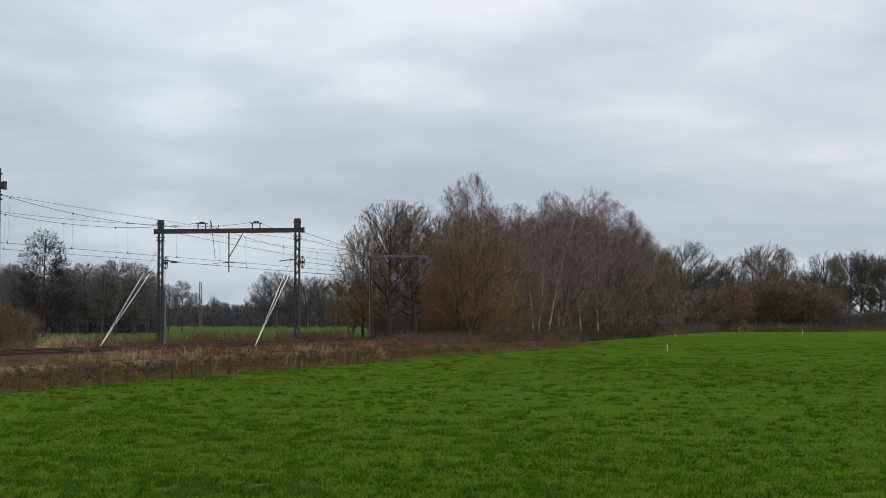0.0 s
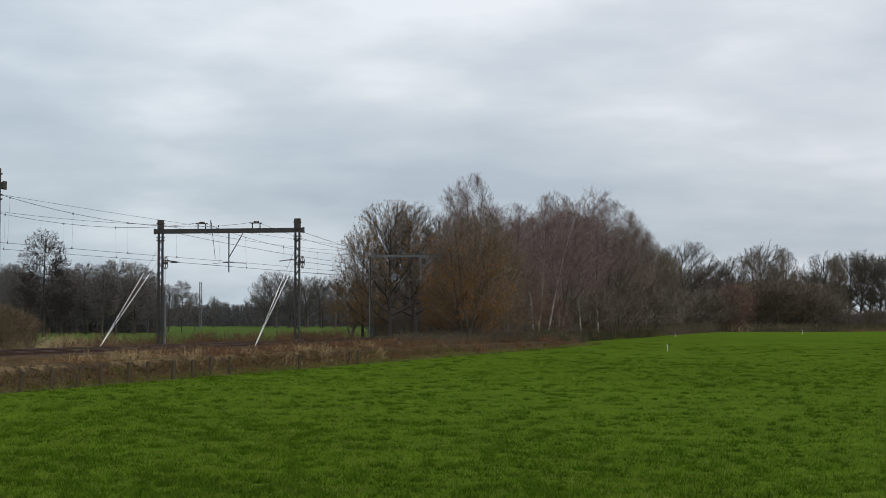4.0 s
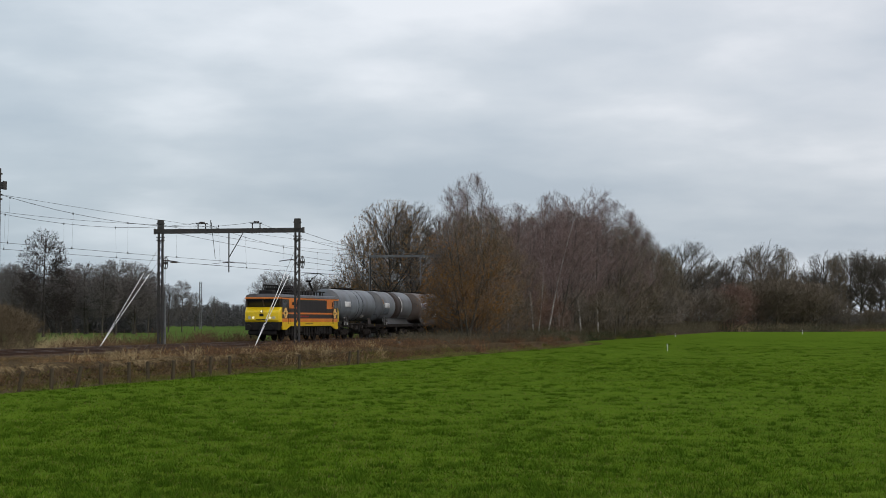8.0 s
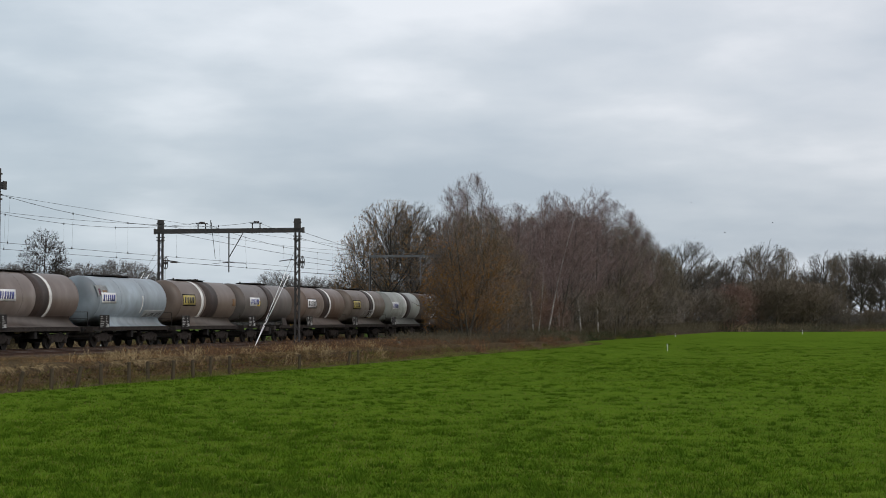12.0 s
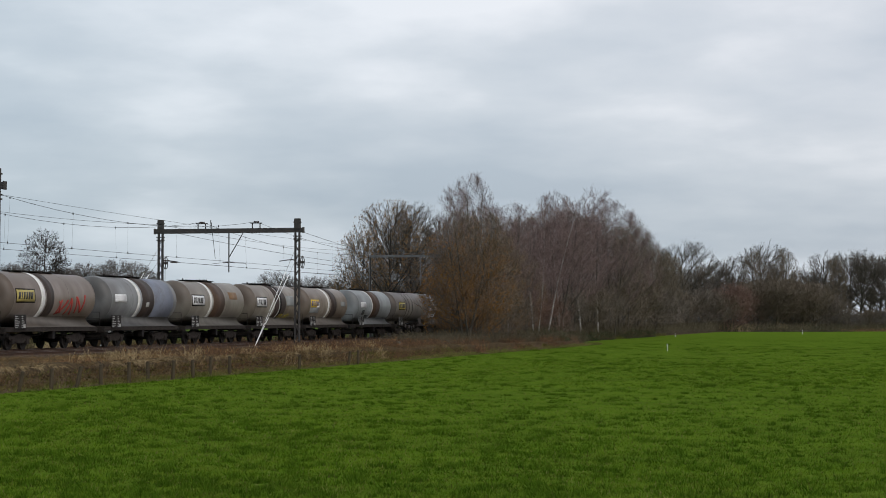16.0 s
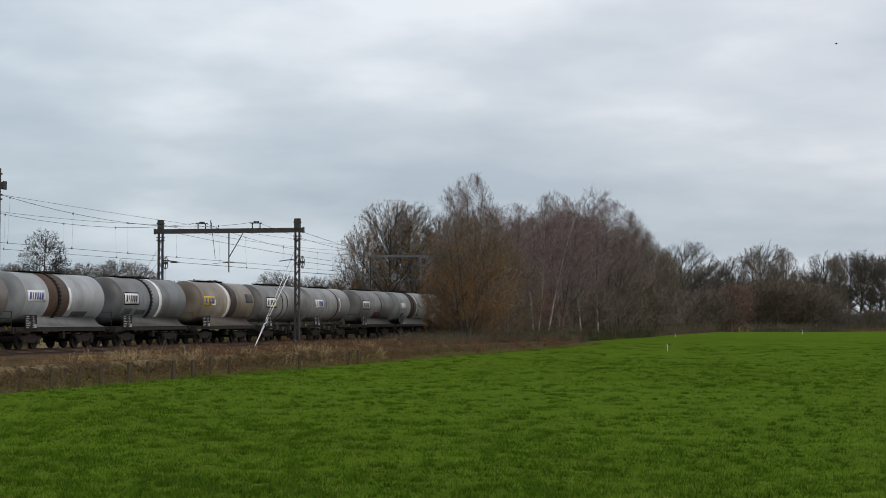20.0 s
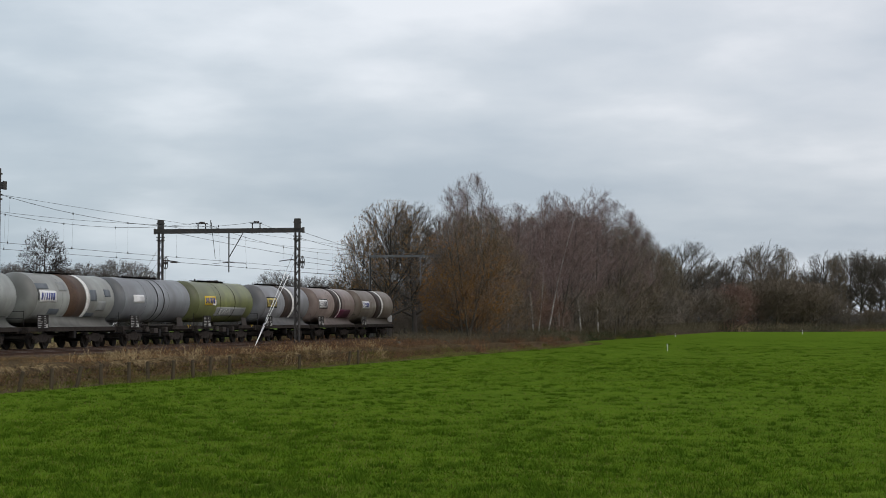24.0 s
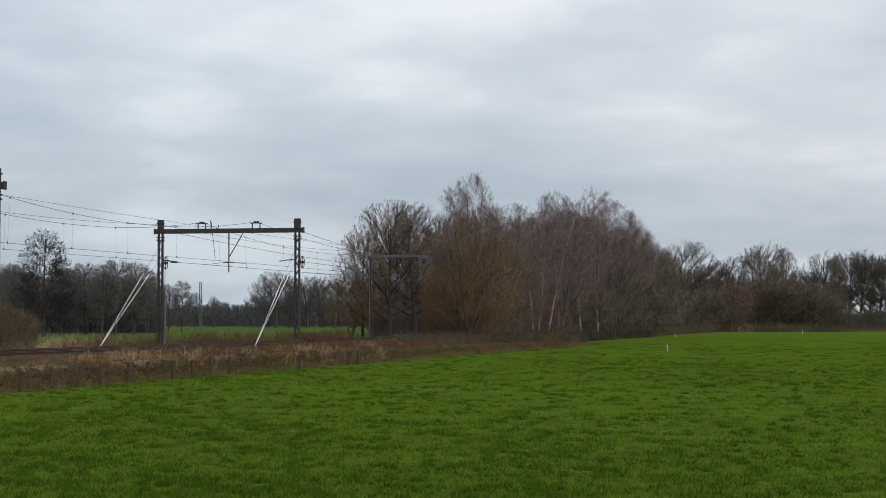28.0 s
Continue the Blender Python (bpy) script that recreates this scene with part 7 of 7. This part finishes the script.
def make_trees():
    R = random.Random(9)

    def row(items, group):
        for key, px, dist, top, wide, *tilt in items:
            if group in ("trees of the grove", "shrubs at the edge of the wood") and 900 < px < 1185:
                dist = max(dist, (40.2 if "shrub" not in key else 41.0) / (ST - CT * (px - 784) / 3500))
            x, y, h = by_sight(px, dist, top)
            plant(key, x, y, h, R.uniform(0, 360), wide, group=group, tilt=tilt[0] if tilt else 0.0)
    # the grove on the near side of the track
    row([("birch1", 950, 200, 352, 1.0, 10), ("birch2", 990, 208, 345, 1.0, 5), ("birch2", 900, 188, 372, 0.9, 4), ("hornbeam", 826, 168, 378, 1.05), ("hornbeam", 798, 172, 440, 0.95), ("hornbeam", 782, 174, 452, 0.7), ("hornbeamb", 845, 171, 368, 1.0), ("hornbeamb", 872, 180, 405, 1.0), ("hornbeamb", 912, 194, 440, 1.0),
         ("birch3", 832, 186, 305, 0.85), ("birch1", 805, 192, 318, 0.8), ("birch2", 872, 190, 345, 0.9), ("birch3", 905, 198, 358, 0.9),
         ("birch1", 945, 206, 362, 1.1), ("birch2", 968, 212, 348, 1.15), ("birch1", 1000, 220, 345, 1.1), ("birch3", 985, 230, 338, 1.0), ("birch2", 1030, 238, 345, 1.1),
         ("birch1", 1058, 246, 326, 1.0), ("birch3", 1082, 258, 352, 1.0), ("birch3", 1108, 270, 372, 1.0), ("oakf3", 1125, 280, 392, 0.9), ("birch3", 1140, 294, 408, 1.0), ("oakf3", 1160, 318, 432, 0.9),
         ("oakf3", 1172, 350, 440, 0.8), ("oakf3", 1190, 395, 452, 0.8), ("birch3", 930, 203, 385, 1.0), ("birch3", 1015, 232, 372, 1.0), ("birch3", 1050, 250, 378, 1.0), ("oakf3", 1095, 276, 400, 0.9)], "trees of the grove")
    # behind the track
    row([("oakleaf", 690, 222, 352, 0.95), ("oak1", 735, 228, 354, 0.85), ("oakleaf", 642, 238, 402, 0.85), ("oak1", 715, 248, 372, 0.8), ("hornbeam", 620, 255, 478, 1.15), ("oak1", 775, 240, 375, 0.8), ("hornbeam", 660, 235, 470, 1.0),
         ("oakf3", 700, 262, 420, 0.9), ("oakf3", 750, 268, 400, 1.0), ("birch3", 860, 268, 360, 1.2), ("oakf3", 815, 262, 370, 1.0), ("oakf3", 905, 285, 385, 1.0), ("oakf3", 950, 300, 380, 1.2), ("oakf3", 1005, 320, 375, 1.2), ("oakf3", 1055, 345, 380, 1.2), ("oakf3", 1100, 370, 405, 1.1), ("oakf3", 1140, 400, 430, 1.1)], "trees behind the railway")
    # the row across the end of the meadow
    row([("oakf3", 1183, 430, 452, 0.9), ("oakf1", 1216, 440, 422, 1.02), ("oakf2", 1255, 470, 455, 1.08), ("oakf1", 1298, 470, 450, 0.84), ("oakf3", 1335, 455, 442, 0.8), ("oakf1", 1352, 470, 428, 1.02), ("oakf3", 1388, 460, 438, 0.8), ("oakf2", 1425, 480, 470, 1.08), ("oakf1", 1462, 470, 444, 0.90), ("oakf3", 1478, 465, 452, 0.7),
         ("oakf2", 1520, 470, 437, 0.96), ("oakf1", 1556, 476, 450, 0.90), ("oakf2", 1590, 470, 440, 0.96), ("oakf1", 1640, 470, 440, 1.08), ("oakf2", 1502, 480, 442, 0.96), ("oakf1", 1538, 490, 446, 0.96), ("oakf2", 1572, 485, 446, 0.96), ("oakf3", 1496, 500, 500, 0.9), ("oakf3", 1545, 505, 512, 0.9), ("oakf3", 1585, 500, 510, 0.9),
         ("oakf3", 1210, 480, 475, 1.1), ("oakf3", 1280, 500, 478, 1.2), ("oakf3", 1370, 500, 465, 1.2), ("oakf3", 1440, 510, 480, 1.1), ("oakf3", 1240, 450, 470, 1.0), ("oakf3", 1410, 470, 480, 1.0)], "trees at the end of the meadow")
    row([("shrubb", 1170, 400, 530, 1.4), ("shrub", 1200, 418, 515, 1.5), ("shrubb", 1235, 432, 510, 1.5), ("shrubr", 1290, 440, 502, 1.2), ("shrubr", 1314, 446, 508, 1.2), ("shrub", 1262, 436, 515, 1.5), ("shrub", 1345, 450, 495, 1.5), ("shrub", 1378, 450, 492, 1.5), ("shrub", 1410, 455, 500, 1.5), ("shrub", 1440, 455, 500, 1.4), ("shrubb", 1470, 458, 520, 1.2), ("shrubb", 1505, 462, 545, 1.3), ("shrub", 1540, 464, 548, 1.3), ("shrubb", 1570, 462, 545, 1.3), ("shrubb", 1330, 460, 505, 1.5), ("shrubb", 1425, 462, 500, 1.5),
         ("shrub", 800, 176, 550, 1.1), ("shrubb", 850, 176, 515, 1.2), ("shrubb", 890, 187, 510, 1.2), ("shrubr", 940, 202, 505, 1.2), ("shrubb", 985, 220, 505, 1.3), ("shrub", 1030, 240, 500, 1.4), ("shrub", 1078, 260, 490, 1.4), ("shrub", 1120, 288, 495, 1.4), ("shrubb", 1150, 325, 505, 1.4), ("shrub", 1105, 274, 520, 1.4), ("shrubb", 1055, 254, 510, 1.4), ("shrubr", 965, 214, 520, 1.2), ("shrubb", 1180, 380, 520, 1.4), ("shrubb", 688, 236, 552, 1.3), ("shrubb", 720, 240, 545, 1.3), ("shrub", 752, 244, 540, 1.3), ("shrubb", 785, 250, 535, 1.3), ("shrubb", 705, 262, 530, 1.4), ("shrub", 740, 270, 525, 1.4)], "shrubs at the edge of the wood")
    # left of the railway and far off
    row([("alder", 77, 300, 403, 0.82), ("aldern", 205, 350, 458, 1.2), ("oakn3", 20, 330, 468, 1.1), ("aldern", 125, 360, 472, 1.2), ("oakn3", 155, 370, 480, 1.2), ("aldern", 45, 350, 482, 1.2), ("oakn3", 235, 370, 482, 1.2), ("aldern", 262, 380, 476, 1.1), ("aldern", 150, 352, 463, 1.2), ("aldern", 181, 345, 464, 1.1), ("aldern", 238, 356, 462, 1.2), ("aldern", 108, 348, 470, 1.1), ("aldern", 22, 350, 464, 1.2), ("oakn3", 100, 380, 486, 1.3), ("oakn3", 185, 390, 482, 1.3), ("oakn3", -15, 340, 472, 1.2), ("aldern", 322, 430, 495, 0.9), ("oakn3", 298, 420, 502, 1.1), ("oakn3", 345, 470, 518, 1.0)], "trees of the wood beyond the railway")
    row([("oakn2", 378, 620, 522, 0.7), ("oakn1", 488, 640, 477, 1.2), ("oakn1", 468, 650, 494, 1.1), ("oakn2", 512, 655, 486, 1.1), ("oakn1", 545, 645, 487, 1.1), ("oakn2", 592, 655, 490, 1.1), ("oakn3", 520, 665, 508, 1.3), ("oakn3", 474, 668, 518, 1.3), ("oakn3", 572, 662, 508, 1.3), ("oakn1", 455, 700, 520, 0.9), ("oakn2", 568, 650, 484, 0.8), ("oakn1", 540, 690, 500, 0.9), ("oakn3", 600, 700, 500, 1.0), ("oakn2", 640, 690, 498, 1.0), ("oakn1", 420, 900, 537, 1.0), ("oakn2", 515, 720, 505, 0.9), ("oakn3", 680, 700, 500, 1.0), ("oakn3", 555, 720, 510, 1.0), ("oakn3", 625, 720, 505, 1.0)], "far oaks behind the meadow")
    row([("shrubo", 12, 116, 540, 1.1), ("shrubo", 48, 126, 556, 1.1), ("shrubo", -12, 112, 536, 1.1)], "shrubs beside the railway")


def far_wood(name, label, n, y0, y1, px0, px1, top0, top1, seed, material):
    """A far strip of wood: stems and crowns too far off to be told apart."""
    rng = np.random.default_rng(seed)
    y = rng.uniform(y0, y1, n)
    px = rng.uniform(px0, px1, n)
    x = (px - 784) / 3500 * y
    wave = np.array([noise.noise(Vector((a / 22.0, seed, 0.5))) + 0.5 * noise.noise(Vector((a / 7.0, seed, 3.5))) for a in px])
    top = top0 + (top1 - top0) * (px - px0) / (px1 - px0) - 9 * wave
    h = (EYE_Z + (566 - top) / 3500 * y) * rng.uniform(0.75, 1.0, n)
    p = np.stack([x, y, np.zeros(n)], axis=1)
    up = unit(np.stack([rng.normal(size=n) * 0.05, rng.normal(size=n) * 0.05, np.ones(n)], axis=1))
    side = 52
    i = np.repeat(np.arange(n), side)
    t = rng.uniform(0.02, 0.98, len(i))
    q = p[i] + up[i] * (h[i] * t)[:, None]
    e = unit(rng.normal(size=(len(i), 3)) * np.array([1, 1, 0.6]) + np.array([0, 0, 0.5]))
    ln = h[i] * rng.uniform(0.08, 0.22, len(i)) * (1.1 - 0.6 * t)
    me = mesh_arrays(name, [prisms(p, p + up * (h * 0.8)[:, None], h * 0.007, h * 0.002, 3), blades(q, q + e * ln[:, None], np.full(len(i), 0.00016 * (y0 + y1) / 2), rng)], material)
    tagged(new(name, me), label, "wood", "", "stuff")


def make_far_woods():
    # haze in front of the far woods is part of this grey base colour
    m = mat("haze_grey_wood", (0.098, 0.095, 0.097), (0.076, 0.075, 0.078), 1.0, 0.05, 0.6, 0, third=(0.122, 0.117, 0.117), world=True, rnd=-0.2, spec=0.0)
    far_wood("far_woodland", "grey-brown bare woodland left of the far meadow", 1000, 385, 440, -60, 290, 468, 490, 1, m)
    far_wood("far_woodland", "grey-brown bare woodland behind the far meadow", 1000, 735, 840, 290, 720, 541, 524, 2, m)
    far_wood("far_woodland", "brown bare woodland behind the oaks", 500, 300, 350, 655, 900, 500, 470, 6, m)
    far_wood("far_woodland", "grey bare woodland on the horizon", 400, 1150, 1350, 280, 520, 535, 540, 3, m)
    far_wood("far_woodland", "grey-brown bare woodland behind the grove", 1000, 520, 600, 880, 1490, 482, 490, 4, m)
    far_wood("far_woodland", "far bare woodland behind the open row of trees", 500, 900, 1000, 1470, 1700, 552, 550, 5, m)


# ---- birds ----
def make_bird(label):
    root = empty("bird", Matrix.Identity(4), label, "bird", "birds")
    m = M_BLACK
    bm = B()
    bmesh.ops.create_uvsphere(bm, u_segments=10, v_segments=6, radius=1.0, matrix=Matrix.Diagonal((0.20, 0.06, 0.06, 1)))
    rod(bm, (0.17, 0, 0.02), (0.27, 0, 0.03), 0.035, 0.008, sides=6)
    part("body", bm, m, root)
    for q in (-1, 1):
        bm = B()
        slab(bm, [(0.09, 0.0), (-0.07, 0.0), (-0.06, 0.012), (0.06, 0.018)], 0, q * 0.02)
        pts = [(0.09, 0.02, 0.03), (0.10, 0.20, 0.10), (0.0, 0.42, 0.09), (-0.06, 0.20, 0.09), (-0.07, 0.02, 0.02)]
        a = [bm.verts.new((x, q * y, z)) for x, y, z in pts]
        b = [bm.verts.new((x, q * y, z + 0.012)) for x, y, z in pts]
        bm.faces.new(a)
        bm.faces.new(b[::-1])
        for i in range(5):
            j = (i + 1) % 5
            bm.faces.new((a[i], a[j], b[j], b[i]))
        part("wing", bm, m, root)
    bm = B()
    slab(bm, [(-0.15, 0.0), (-0.32, 0.0), (-0.32, 0.012), (-0.15, 0.02)], -0.05, 0.05)
    part("tail", bm, m, root)
    return root


def sight(px, py, dist):
    return Vector(((px - 784) / 3500 * dist, dist, EYE_Z + (566 - py) / 3500 * dist))


def fly(label, dist, path):
    """path: (time, across, down) along the flight."""
    ob = make_bird(label)
    rows = []
    pts = [(t, sight(a, b, dist)) for t, a, b in path]
    d = pts[-1][1] - pts[0][1]
    turn = math.degrees(math.atan2(d.y, d.x))
    for t, p in pts:
        rows.append((t, pose(p.x, p.y, p.z, 0, 0, turn)))
    BIRDS.append((ob, rows))


BIRDS, TRAIN = [], []

make_ground()
make_bank()
scatter_stones()
make_track(D_NEAR, "two rusty rails of the near track on dark sleepers")
make_track(D_FAR, "two worn rails of the far track on dark sleepers")
for k, s in enumerate(S_PORTALS):
    make_portal(s, k == 2, tension=k == 1)
make_portal(247.0, True)
make_stay(D_L, 120.3, 131.0)
make_stay(D_R, 121.8, 131.0)
make_wires()
make_far_mast()
make_fence()
make_stakes()
build_shared()
TRAIN.append((make_loco(), 634.6, 0.0))
for k in range(len(U_MARK)):
    TRAIN.append((make_wagon(k), U_MARK[k], 3.7))
define_trees()
make_trees()
make_far_woods()
make_verges()
make_grass()
DARK = "small dark bird flapping across the grey sky"
fly(DARK, 260, [(0.0, -4000, -900), (16.5, 432, -40), (17.1, 598, 7), (17.3, 650, 22), (17.5, 705, 36), (17.7, 760, 48), (18.0, 846, 55), (18.6, 1025, 57), (19.3, 1244, 63), (20.0, 1483, 76), (21.0, 1830, 95), (28.0, 4200, 160)])
FAR_BIRD = "dark bird circling far off above the trees"
fly(FAR_BIRD, 560, [(0.0, 1490, 500), (7.6, 1490, 475), (8.5, 1447, 434), (9.0, 1413, 418), (9.5, 1368, 403), (10.0, 1315, 389), (10.5, 1260, 380), (11.0, 1203, 378), (12.2, 1060, 420), (14.0, 1010, 500), (28.0, 1005, 500)])
fly(FAR_BIRD, 560, [(0.0, 1510, 500), (7.4, 1510, 470), (8.5, 1464, 427), (9.0, 1435, 420), (9.5, 1405, 412), (10.0, 1376, 404), (10.6, 1339, 389), (11.0, 1308, 380), (11.5, 1269, 365), (12.0, 1224, 359), (13.2, 1090, 420), (14.4, 1050, 500), (28.0, 1045, 500)])
fly(FAR_BIRD, 560, [(0.0, 1520, 500), (9.8, 1520, 470), (10.6, 1490, 431), (11.0, 1462, 419), (11.5, 1420, 406), (12.0, 1368, 394), (12.5, 1312, 383), (13.8, 1150, 440), (14.5, 1110, 500), (28.0, 1105, 500)])
fly(FAR_BIRD, 560, [(0.0, 1480, 500), (9.0, 1480, 470), (10.0, 1444, 427), (10.6, 1401, 416), (11.0, 1369, 413), (12.2, 1265, 412), (13.0, 1190, 470), (14.5, 1120, 510), (28.0, 1115, 510)])
fly(FAR_BIRD, 560, [(0.0, 1478, 500), (7.6, 1478, 475), (8.5, 1433, 437), (9.0, 1396, 424), (9.5, 1354, 413), (10.0, 1308, 401), (10.6, 1250, 395), (11.0, 1209, 398), (12.0, 1120, 440), (13.0, 1080, 500), (28.0, 1075, 500)])
fly(FAR_BIRD, 560, [(0.0, 1230, 500), (23.6, 1250, 470), (24.5, 1302, 414), (25.0, 1330, 410), (25.5, 1353, 414), (26.3, 1400, 450), (27.0, 1420, 500), (28.0, 1425, 500)])
motions()
